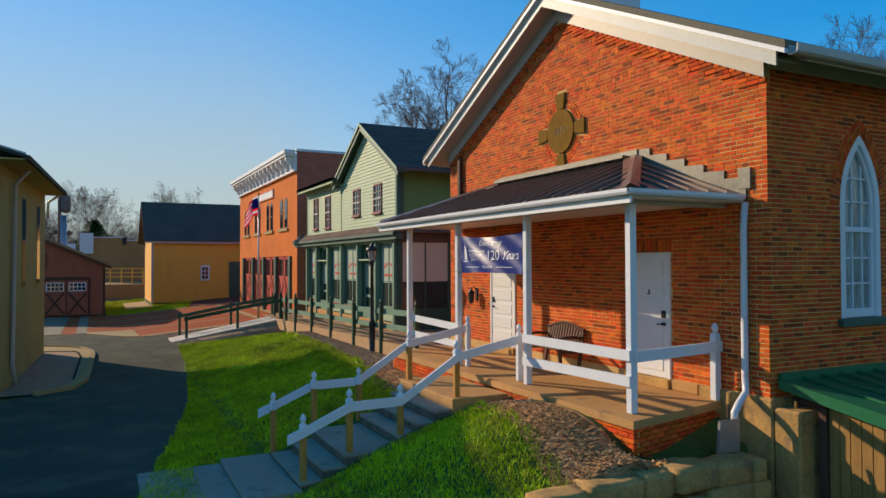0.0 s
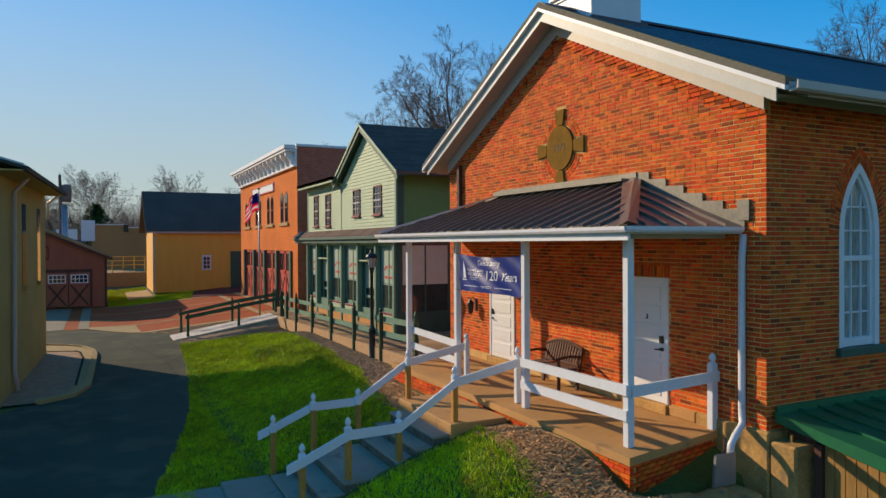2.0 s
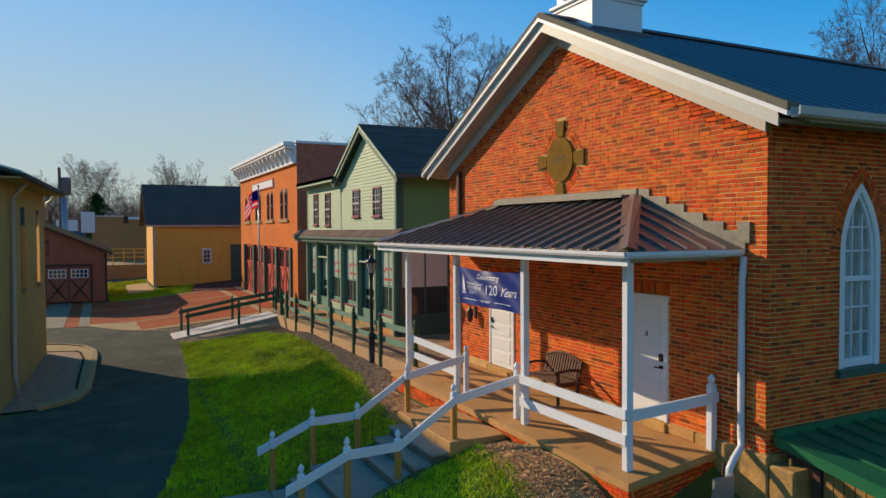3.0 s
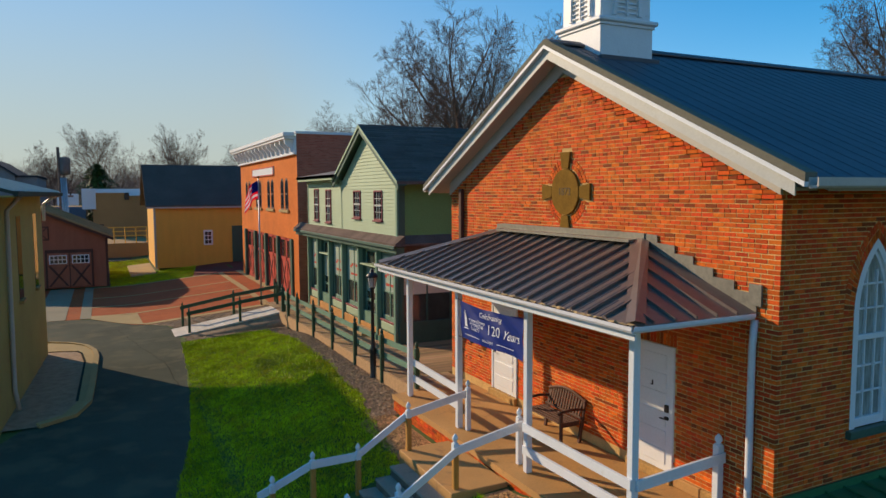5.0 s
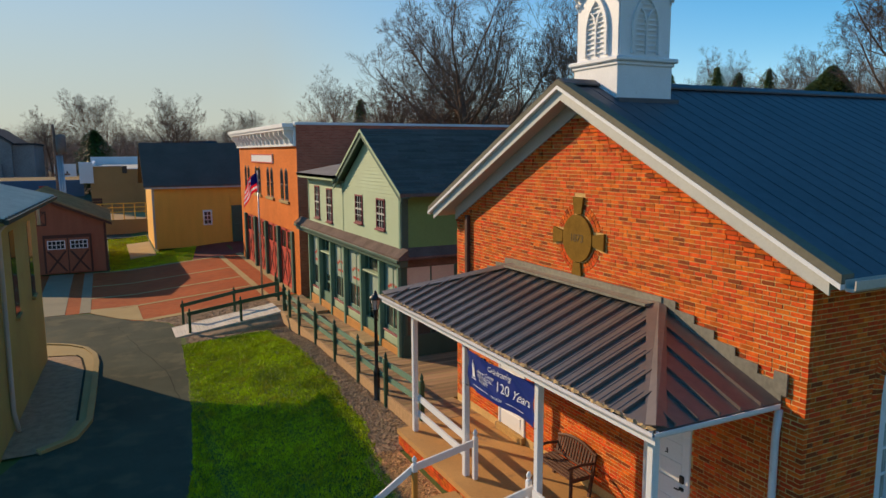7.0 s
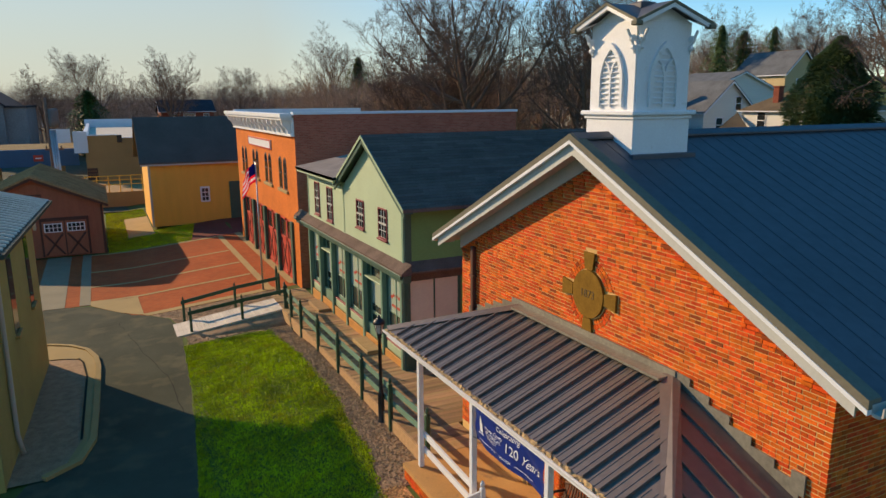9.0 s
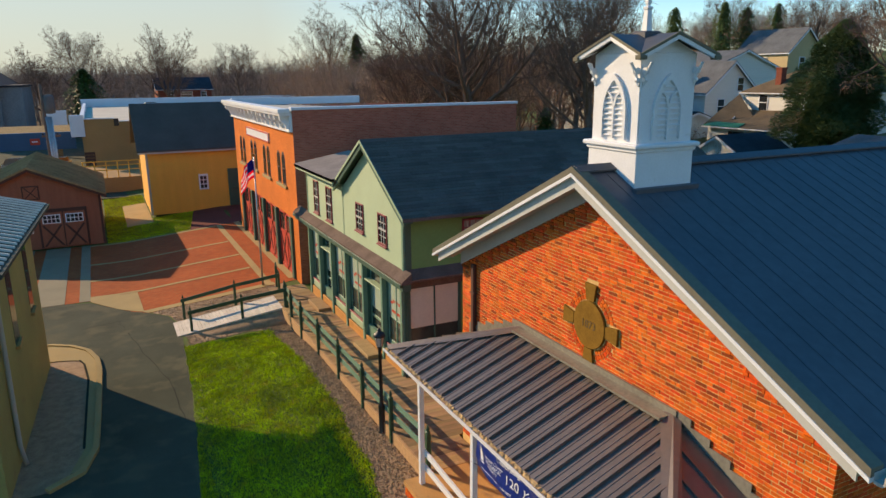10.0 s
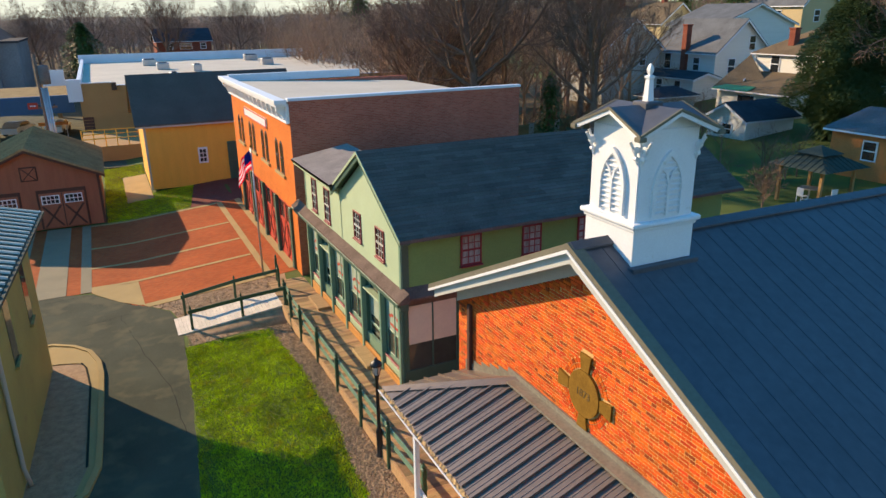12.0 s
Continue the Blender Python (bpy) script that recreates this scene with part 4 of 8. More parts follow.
part("gutter", MB().px([(EY0 + 0.0 + u, EZ + w) for u, w in gp], EX - 0.06, SX - 0.1), M["gutter"], porch)
lr = random.Random(5)
leaves = MB()
ng = 150
for i in range(ng + 1):
    yl = EY0 + (EY1 - EY0) * i / ng
    for u in (-0.075, -0.03, 0.012):
        leaves.v.append((EX + u, yl, EZ + 0.006 + lr.uniform(-0.012, 0.018)))
leaves.f = [(3 * i + k, 3 * i + k + 1, 3 * i + k + 4, 3 * i + k + 3) for i in range(ng) for k in (0, 1)]
part("gutter_leaves", leaves, M["leaf_tan"], porch, "tan dead leaves lying along the gutter")
part("beam", MB().cbox(PLX - 0.07, PLX + 0.07, POSTS[0] - 0.07, EY1 - 0.15, EZ - 0.16, EZ - 0.10), M["rake_trim"], porch)
part("beam", MB().cbox(PLX + 0.07, SX - 0.02, POSTS[0] - 0.07, POSTS[0] + 0.07, EZ - 0.16, EZ - 0.10), M["rake_trim"], porch)
part("porch_ceiling", MB().box(EX + 0.05, SX - 0.02, EY0 + 0.05, EY1 - 0.05, EZ - 0.10, EZ - 0.06), M["white"], porch)
part("fascia_strip", MB().box(EX + 0.0, EX + 0.04, EY0, EY1, EZ - 0.18, EZ - 0.04), M["white"], porch)
for y in POSTS:
    part("post", MB().cbox(PLX - 0.055, PLX + 0.055, y - 0.055, y + 0.055, FLOOR, EZ - 0.155), M["white"], porch)


def finial_post(x, y, z0, z1, parent, w=0.045, low=None):
    """A square white post with a turned acorn top; below low it is bare timber."""
    if low is None:
        part("rail_post", MB().cbox(x - w, x + w, y - w, y + w, z0, z1 - 0.16), M["white"], parent)
    else:
        part("rail_post", MB().cbox(x - w, x + w, y - w, y + w, z0, low), M["post_wood"], parent, "bare treated timber post")
        part("post_top", MB().cbox(x - w - 0.004, x + w + 0.004, y - w - 0.004, y + w + 0.004, low, z1 - 0.16), M["white"], parent)
    part("finial", MB().lathe([(w * 1.1, 0), (w * 1.15, 0.012), (w * 0.6, 0.03), (w * 0.62, 0.04), (w * 1.05, 0.075), (w * 0.98, 0.11), (w * 0.5, 0.145), (0.004, 0.165)], x, y, 8, z1 - 0.165), M["white"], parent)


def rail_between(p, q, h, w, mat, parent, name="rail"):
    """A plank from p to q (tops), h deep and w thick."""
    p, q = Vector(p), Vector(q)
    d = (q - p).normalized()
    n = Vector((d.y, -d.x, 0)).normalized() * (w / 2)
    dz = Vector((0, 0, h))
    return part(name, MB().prism([p - n, p + n, p + n - dz, p - n - dz], [q - n, q + n, q + n - dz, q - n - dz]), mat, parent)


prail = thing("porch_railing", "white painted two-rail porch railing", "railing", (6.4, 8, FLOOR))
RLX = PLX - 0.075
rail_between((RLX, POSTS[0] - 0.06, 0.78), (RLX, POSTS[1] + 0.02, 0.77), 0.14, 0.04, M["white"], prail)
rail_between((RLX, POSTS[0] - 0.06, 0.44), (RLX, POSTS[1] + 0.02, 0.40), 0.14, 0.04, M["white"], prail)
rail_between((PLX, POSTS[0] - 0.08, 0.77), (8.24, 7.06, 0.80), 0.15, 0.04, M["white"], prail)
finial_post(8.18, 7.12, FLOOR, 1.06, prail, 0.055)
prail2 = thing("porch_railing", "white painted two-rail porch railing", "railing", (6.4, 13.4, FLOOR))
rail_between((RLX + 0.1, POSTS[2] - 0.06, 0.74), (RLX + 0.14, POSTS[3] + 0.05, 0.78), 0.14, 0.04, M["white"], prail2)
rail_between((RLX + 0.1, POSTS[2] - 0.06, 0.41), (RLX + 0.14, POSTS[3] + 0.05, 0.42), 0.14, 0.04, M["white"], prail2)
finial_post(PLX + 0.08, 11.70, FLOOR, 0.93, prail2)
prail3 = thing("porch_railing", "white gate post beside the porch steps", "railing", (6.5, 9.8, FLOOR))
finial_post(PLX + 0.06, 9.84, FLOOR, 0.91, prail3)
dsp = thing("downspout", "white metal downspout with elbow on the brick corner", "downspout", (8.1, 6.5, -0.2))
part("pipe", MB().tube([(SX - 0.05, EY0 + 0.0, EZ - 0.1), (SX - 0.06, EY0 + 0.02, 2.4), (SX - 0.06, EY0 + 0.02, 0.3), (SX - 0.10, EY0 - 0.02, 0.14), (SX - 0.34, EY0 - 0.1, 0.02), (SX - 0.44, EY0 - 0.12, -0.08), (SX - 0.45, EY0 - 0.12, -0.24)], 0.05, 8), M["gutter"], dsp, smooth=True)

# No real pipe here: a dark strip added in place of an upright shadow.
shadow_strip = thing("downspout", "dark strip standing in for a shadow on the schoolhouse front", "downspout", (SX - 0.05, 15.05, 3.0))
part("pipe", MB().cbox(SX - 0.10, SX - 0.006, 14.99, 15.12, 2.9, 4.60, 0.015), M["shed_trim"], shadow_strip)
part("strap", MB().cbox(SX - 0.108, SX - 0.004, 14.96, 15.15, 3.9, 3.94, 0.004), M["shed_trim"], shadow_strip)

# steps down to the drive
steps = thing("steps", "grey concrete entrance steps with a landing", "steps", (4.5, 10.6, -1.0))
part("landing", MB().cbox(5.15, PX0 - 0.005, 9.58, 11.72, -0.80, -0.20, 0.012), M["porch_floor"], steps)
TREADS = [(4.85, -0.36), (4.57, -0.53), (4.26, -0.69), (3.40, -0.86), (3.05, -1.02), (2.72, -1.18)]
px = 5.15
for x0, z in TREADS:
    tread = part("step", MB().cbox(x0, px + 0.02, 9.62, 11.45, z - 0.05, z, 0.012), M["concrete"], steps)
    part("riser", MB().box(x0 + 0.02, px + 0.02, 9.63, 11.44, z - 0.55, z - 0.05), M["riser"], tread, "concrete riser, shade and dirt put into its dark colour")
    px = x0
part("bottom_slab", MB().cbox(1.95, 2.74, 9.5, 11.7, -1.75, -1.25, 0.012), M["concrete"], steps)
part("lower_slab", MB().cbox(0.7, 1.95, 9.5, 11.7, -1.85, -1.32, 0.012), M["concrete"], steps)
for yy, nm in ((9.74, "near"), (11.62, "far")):
    hr = thing("stair_railing", "white sloping handrail on timber posts beside the steps", "railing", (4, yy, -1), "stair railings")
    P = [(2.80, -0.22), (3.50, 0.08), (4.32, 0.09), (5.30, 0.70)]
    for i, (x, zt) in enumerate(P):
        finial_post(x, yy, lie(x, yy) - 0.1, zt, hr, 0.045, zt - 0.30)
    s = -0.06 if nm == "near" else 0.06
    tops = [(2.56, -0.50)] + [(x, zt - 0.19) for x, zt in P] + [(6.52, 0.74)]
    for (xa, za), (xb, zb) in zip(tops, tops[1:]):
        rail_between((xa, yy + s, za), (xb, yy + s, zb), 0.14, 0.035, M["white"], hr)


# ---- green shop ----
shop = thing("shop_building", "pale green clapboard shop with dark green storefront", "house", (13, 25, -0.4))
GX, GY0, GYM, GY1, GXB = 8.52, 19.85, 25.35, 30.1, 21.0
GAP = (GY0 + GYM) / 2 - 0.05
GR = 6.80


def clapboards(mb, x, y0, y1, z0, z1, step, top=None):
    """Lapped boards on a wall that faces the yard; top(y-range) cuts them to a gable."""
    z = z0
    while z < z1 - 0.02:
        zt = min(z + step, z1)
        a, b = (y0, y1) if top is None else top(z, zt)
        if b - a > 0.05:
            mb.add([(x - 0.022, a, z), (x - 0.022, b, z), (x - 0.004, b, zt), (x - 0.004, a, zt), (x, a, z), (x, b, z)], [(0, 3, 2, 1), (0, 1, 5, 4)])
        z = zt
    return mb


part("wall_core", MB().px([(GY0, 2.6), (GYM, 2.6), (GYM, 4.9), (GAP, GR - 0.2), (GY0, 4.9)], GX, GX + 0.15).box(GX, GX + 0.15, GYM, GY1, 2.6, 5.0), M["green_siding"], shop)


def gable_cut(z, zt):
    if zt <= 4.95:
        return GY0, GYM
    k = (zt - 4.95) / (GR - 0.2 - 4.95)
    return GY0 + (GAP - GY0) * k, GYM + (GAP - GYM) * k


part("gable_siding", clapboards(MB(), GX, GY0, GYM, 3.05, GR - 0.25, 0.115, gable_cut), M["green_siding"], shop, "pale green lapped clapboards")
part("wing_siding", clapboards(MB(), GX, GYM, GY1, 3.05, 4.95, 0.115), M["green_siding"], shop)
part("corner_board", MB().cbox(GX - 0.03, GX + 0.08, GY0 - 0.02, GY0 + 0.12, 3.05, 4.95), M["mid_green"], shop)
part("corner_board", MB().cbox(GX - 0.03, GX + 0.03, GYM - 0.06, GYM + 0.06, 3.05, 4.95), M["green_siding"], shop)
part("corner_board", MB().cbox(GX - 0.03, GX + 0.03, GY1 - 0.12, GY1, 3.05, 4.95), M["mid_green"], shop)
sidem = MB()
z = 3.2
while z < 4.9:
    sidem.add([(GX, GY0 - 0.02, z), (GXB, GY0 - 0.02, z), (GXB, GY0 - 0.004, z + 0.115), (GX, GY0 - 0.004, z + 0.115)], [(0, 1, 2, 3)])
    z += 0.115
part("side_siding", sidem, M["green_side"], shop, "darker green side siding")
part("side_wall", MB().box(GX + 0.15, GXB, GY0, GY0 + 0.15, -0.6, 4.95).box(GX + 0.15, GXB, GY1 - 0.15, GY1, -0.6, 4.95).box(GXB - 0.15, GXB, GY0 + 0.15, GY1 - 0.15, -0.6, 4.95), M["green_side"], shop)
part("side_corner_board", MB().cbox(GX + 0.02, GX + 0.22, GY0 - 0.045, GY0 + 0.0, 3.2, 4.85), M["dark_green"], shop)
part("side_band", MB().px([(GY0 - 0.36, 2.97), (GY0 - 0.021, 3.21), (GY0 - 0.021, 2.9), (GY0 - 0.36, 2.9)], GX - 0.02, GXB).box(GX + 0.02, GXB, GY0 - 0.06, GY0 - 0.021, 2.62, 2.9), M["brown_shingle"], shop)
# main roof
for s in (-1, 1):
    hw_ = 3.36 if s < 0 else 3.12
    ye = GAP + s * hw_
    ze = GR - hw_ * (GR - 4.86) / 3.36
    part("roof", MB().px([(GAP, GR), (ye, ze), (ye, ze - 0.09), (GAP, GR - 0.09)], GX - 0.28, GXB + 0.3), M["shingle"], shop, "charcoal asphalt shingle roof")
    if s < 0:
        sh, nrow, tab = MB(), 26, random.Random(2)
        for i in range(nrow):
            t0, t1 = i / nrow, (i + 1) / nrow
            xa = GX - 0.28
            while xa < GXB + 0.2:
                xb = min(xa + tab.uniform(0.7, 1.1), GXB + 0.28)
                h0 = 0.016 + tab.uniform(-0.003, 0.004)
                ya, yb = GAP + (ye - GAP) * t0, GAP + (ye - GAP) * t1
                za, zb = GR + (ze - GR) * t0, GR + (ze - GR) * t1
                sh.add([(xa, ya, za + 0.003), (xb - 0.008, ya, za + 0.003), (xb - 0.008, yb, zb + h0), (xa, yb, zb + h0), (xa, yb, zb), (xb - 0.008, yb, zb)], [(0, 3, 2, 1), (3, 4, 5, 2)])
                xa = xb
        tagged(part("shingles", sh, M["shingle"], shop), kind="stuff")
    part("rake_edge", MB().px([(GAP, GR + 0.012), (ye, ze + 0.012), (ye, ze - 0.085), (GAP, GR - 0.085)], GX - 0.30, GX - 0.281), M["green_siding"], shop)
    part("bargeboard", MB().px([(GAP, GR - 0.09), (ye, ze - 0.09), (ye, ze - 0.26), (GAP, GR - 0.26)], GX - 0.26, GX - 0.21), M["dark_green"], shop)
    part("gable_soffit", MB().px([(GAP, GR - 0.10), (ye, ze - 0.10), (ye, ze - 0.13), (GAP, GR - 0.13)], GX - 0.21, GX + 0.02), M["dark_green"], shop)
part("ridge_cap", MB().px([(GAP - 0.14, GR - 0.08), (GAP, GR + 0.025), (GAP + 0.14, GR - 0.08)], GX - 0.28, GXB + 0.3), M["shingle"], shop)
part("wing_roof", MB().px([(GYM - 0.1, 5.12), (GY1 + 0.35, 5.12), (GY1 + 0.35, 5.22), (GYM - 0.1, 5.22)], GX - 0.42, GX + 0.1).prism([(GX - 0.42, GYM - 0.1, 5.12), (GX - 0.42, GY1 + 0.35, 5.12), (GX + 2.0, GY1 + 0.35, 5.54), (GX + 2.0, GYM - 0.1, 5.54)], [(GX - 0.42, GYM - 0.1, 5.22), (GX - 0.42, GY1 + 0.35, 5.22), (GX + 2.0, GY1 + 0.35, 5.64), (GX + 2.0, GYM - 0.1, 5.64)]), M["wing_shingle"], shop, "weathered grey wing roof")
part("wing_frieze", MB().cbox(GX - 0.08, GX - 0.0, GYM + 0.06, GY1, 4.95, 5.12).cbox(GX - 0.38, GX - 0.30, GYM, GY1 + 0.3, 5.02, 5.12), M["green_siding"], shop)


def sash_window(name, x, y0, y1, z0, z1, parent, frame_mat, rows=2, cols=3, face="x", label="", pane=None, w=0.055, bars_mat=None):
    """A two-sash window; face 'x' looks to the yard, 'y' to the south."""
    if face == "x":
        def bx(a, b, c, d, e, f):
            return (x + e, x + f, a, b, c, d)
    else:
        def bx(a, b, c, d, e, f):
            return (a, b, x + e, x + f, c, d)
    mb = MB()
    for q in ((y0 - w, y0, z0 - w, z1 + w), (y1, y1 + w, z0 - w, z1 + w), (y0, y1, z1, z1 + w), (y0, y1, z0 - w, z0)):
        mb.cbox(*bx(*q, -0.05, 0.02))
    wob = part(name, mb, frame_mat, parent, label)
    part("pane", MB().box(*bx(y0, y1, z0, z1, -0.022, -0.012)), pane or M["glass"], wob)
    bars = MB()
    zm = (z0 + z1) / 2
    bars.box(*bx(y0, y1, zm - 0.03, zm + 0.03, -0.045, -0.012))
    for i in range(1, cols):
        yy = y0 + (y1 - y0) * i / cols
        bars.box(*bx(yy - 0.012, yy + 0.012, z0, z1, -0.038, -0.012))
    for h0, h1 in ((z0, zm), (zm, z1)):
        for i in range(1, rows):
            zz = h0 + (h1 - h0) * i / rows
            bars.box(*bx(y0, y1, zz - 0.012, zz + 0.012, -0.038, -0.012))
    part("muntins", bars, bars_mat or frame_mat, wob)
    part("sill", MB().cbox(*bx(y0 - w - 0.03, y1 + w + 0.03, z0 - w - 0.05, z0 - w, -0.10, 0.02)), frame_mat, wob)
    return wob


for y0, y1, z0, z1 in ((28.42, 28.98, 3.45, 4.66), (26.70, 27.30, 3.42, 4.62), (23.22, 23.86, 3.70, 4.56), (21.14, 21.78, 3.68, 4.55)):
    sash_window("window", GX, y0, y1, z0, z1, shop, M["maroon"], bars_mat=M["curtain"], label="maroon sash window with small panes")
for x0, x1 in ((10.48, 11.08), (12.63, 13.23), (14.72, 15.3)):
    sash_window("window", GY0 - 0.02, x0, x1, 3.64, 4.50, shop, M["maroon"], face="y", pane=M["curtained_glass"])
# storefront
part("canopy", MB().prism([(GX - 0.30, 19.35, 2.98), (GX - 0.30, 31.6, 2.98), (GX + 0.02, 31.6, 3.22), (GX + 0.02, 19.35, 3.22)], [(GX - 0.30, 19.35, 2.90), (GX - 0.30, 31.6, 2.90), (GX + 0.02, 31.6, 2.90), (GX + 0.02, 19.35, 2.90)]), M["brown_shingle"], shop, "brown shingled pent canopy")
part("canopy_fascia", MB().cbox(GX - 0.33, GX - 0.28, 19.4, 31.55, 2.82, 2.92).cbox(GX - 0.24, GX + 0.02, 19.4, 31.5, 2.68, 2.89), M["dark_green"], shop)
SZ = -0.05
part("bulkhead", MB().box(GX + 0.04, GX + 0.14, GY0, GY1, -0.6, 0.42), M["mid_green"], shop)
part("kick_board", MB().cbox(GX - 0.06, GX + 0.0, GY0 + 0.1, GY1, -0.35, 0.05), M["kick"], shop, "ochre painted base board")
PIL = [GY0 + 0.10, 21.55, 23.35, 25.2, 26.9, 28.5, 29.98]
for y in PIL:
    # Lit fronts and shaded sides put into a lighter and a darker green.
    part("pilaster", MB().cbox(GX - 0.10, GX + 0.06, y - 0.075, y + 0.075, -0.3, 2.72), M["mid_green"], shop)
    part("pilaster_side", MB().cbox(GX + 0.06, GX + 0.4, y - 0.11, y + 0.11, -0.3, 2.72), M["dark_green"], shop)
for i, (a, b) in enumerate(zip(PIL, PIL[1:])):
    y0, y1 = a + 0.11, b - 0.11
    door = i in (1, 4)
    xr = GX + (0.16 if door else 0.08)
    bay = part("shop_door" if door else "shop_window", MB().cbox(xr, xr + 0.05, y0, y0 + 0.08, 0.3 if not door else -0.25, 2.68).cbox(xr, xr + 0.05, y1 - 0.08, y1, 0.3 if not door else -0.25, 2.68).cbox(xr, xr + 0.05, y0, y1, 2.5, 2.68).cbox(xr, xr + 0.05, y0, y1, 1.30 if not door else 1.96, 1.35 if not door else 2.02).cbox(xr, xr + 0.05, y0, y1, 0.42 if not door else -0.25, 0.55 if not door else 0.35), M["mid_green"], shop)
    part("pane", MB().box(xr + 0.02, xr + 0.03, y0 + 0.05, y1 - 0.05, -0.2 if door else 0.45, 2.6), M["shop_glass"], bay)
    if not door:
        part("upper_blind", MB().box(xr + 0.012, xr + 0.018, y0 + 0.08, y1 - 0.08, 1.36, 2.50), M["green_blind"], bay, "pale green drawn blind")
        part("mullion", MB().box(xr - 0.005, xr + 0.045, (y0 + y1) / 2 - 0.025, (y0 + y1) / 2 + 0.025, 0.5, 2.6), M["mid_green"], bay)
        part("base_panel", MB().cbox(GX - 0.02, GX + 0.05, y0 + 0.1, y1 - 0.1, 0.08, 0.34, 0.015), M["green_siding"], bay)
        part("panel_stripe", MB().cbox(GX - 0.03, GX + 0.05, y0, y1, 0.36, 0.42), M["maroon"], bay)
    else:
        part("rail", MB().cbox(xr - 0.01, xr + 0.05, y0 + 0.08, y1 - 0.08, 0.75, 0.85), M["mid_green"], bay)
        part("transom_ledge", MB().cbox(GX - 0.06, xr + 0.02, y0 - 0.02, y1 + 0.02, 2.03, 2.09, 0.015), M["green_siding"], bay, "pale green ledge over the door")
        part("door_blind", MB().box(xr + 0.012, xr + 0.018, y0 + 0.1, y1 - 0.1, 1.1, 1.94), M["green_blind"], bay)
# glazed side bay by the porch
part("corner_post", MB().cbox(GX - 0.02, GX + 0.17, GY0 - 0.03, GY0 + 0.14, -0.5, 2.68), M["dark_green"], shop)
part("side_sill", MB().cbox(GX, 12.0, GY0 - 0.06, GY0 + 0.05, -0.4, 0.5), M["dark_green"], shop)
sb = part("side_window", MB().cbox(GX + 0.05, GX + 0.16, GY0 - 0.06, GY0 + 0.0, 0.5, 2.65).cbox(GX + 0.93, GX + 0.98, GY0 - 0.05, GY0 + 0.0, 0.5, 2.65).cbox(GX + 1.75, GX + 1.85, GY0 - 0.05, GY0, 0.5, 2.65), M["dark_green"], shop)
part("pane", MB().box(GX + 0.16, GX + 1.75, GY0 - 0.02, GY0 - 0.012, 0.5, 2.62), M["shop_glass"], sb)
part("roller_blind", MB().box(GX + 0.16, GX + 1.75, GY0 - 0.03, GY0 - 0.022, 1.36, 2.60), M["blind"], sb)

# ---- fire station ----
fire = thing("fire_station", "two-storey orange brick fire station with bracketed cornice", "house", (14, 39, -0.7))
FX, FY0, FY1, FXB, FZ = 8.64, 32.4, 47.0, 20.2, -0.66
part("front_wall", MB().box(FX, FX + 0.35, FY0 + 0.02, FY1, 2.32, 6.6).box(FX, FX + 0.35, FY0 + 0.02, 33.6, FZ - 0.2, 2.32).box(FX, FX + 0.35, 45.6, FY1, FZ - 0.2, 2.32), M["fire_brick"], fire, "orange painted brick front")
part("side_wall", MB().box(FX + 0.0, FXB, FY0, FY0 + 0.02, FZ - 0.2, 7.30).box(FX + 0.35, FXB, FY0 + 0.02, FY0 + 0.3, FZ - 0.2, 7.30), M["side_brick"], fire, "dark red brick side wall")
part("rear_wall", MB().box(FX + 0.35, FXB, FY1 - 0.3, FY1, FZ - 0.2, 6.9).box(FXB - 0.3, FXB, FY0 + 0.3, FY1 - 0.3, FZ - 0.2, 6.5), M["side_brick"], fire)
part("flat_roof", MB().prism([(FX - 0.1, FY0 + 0.3, 7.18), (FX - 0.1, FY1 - 0.3, 7.05), (FXB - 0.3, FY1 - 0.3, 6.55), (FXB - 0.3, FY0 + 0.3, 6.7)], [(FX - 0.1, FY0 + 0.3, 7.24), (FX - 0.1, FY1 - 0.3, 7.11), (FXB - 0.3, FY1 - 0.3, 6.61), (FXB - 0.3, FY0 + 0.3, 6.76)]), M["membrane"], fire, "pale flat roof membrane")
part("coping", MB().cbox(FX - 0.05, FXB + 0.05, FY0 - 0.06, FY0 + 0.36, 7.30, 7.42), M["parapet_white"], fire)
part("far_parapet", MB().cbox(FX - 0.1, FX + 8.2, FY1 - 0.35, FY1, 7.0, 7.45), M["parapet_white"], fire)
part("cornice", MB().cbox(FX - 0.62, FX - 0.1, FY0 - 0.02, FY1 + 0.3, 7.18, 7.36).cbox(FX - 0.55, FX, FY0 + 0.05, FY1 + 0.2, 7.06, 7.18).cbox(FX - 0.10, FX, FY0 + 0.02, FY1 + 0.1, 6.42, 7.06).cbox(FX - 0.16, FX, FY0 + 0.02, FY1 + 0.1, 6.34, 6.42), M["white"], fire, "white painted bracketed cornice")
y = FY0 + 0.35
while y < FY1:
    part("cornice_bracket", MB().py([(FX - 0.10, 6.44), (FX - 0.22, 6.50), (FX - 0.26, 6.66), (FX - 0.48, 6.86), (FX - 0.5, 7.06), (FX - 0.10, 7.06)], y - 0.09, y + 0.09), M["white"], fire)
    y += 1.0
sg = part("sign_board", MB().cbox(FX - 0.06, FX, 37.2, 42.9, 5.50, 5.98), M["white"], fire, "white sign board with a red border")
part("sign_border", MB().box(FX - 0.075, FX - 0.06, 37.2, 42.9, 5.92, 5.98).box(FX - 0.075, FX - 0.06, 37.2, 42.9, 5.50, 5.56).box(FX - 0.075, FX - 0.06, 37.2, 37.3, 5.56, 5.92).box(FX - 0.075, FX - 0.06, 42.8, 42.9, 5.56, 5.92), M["red_door"], sg)
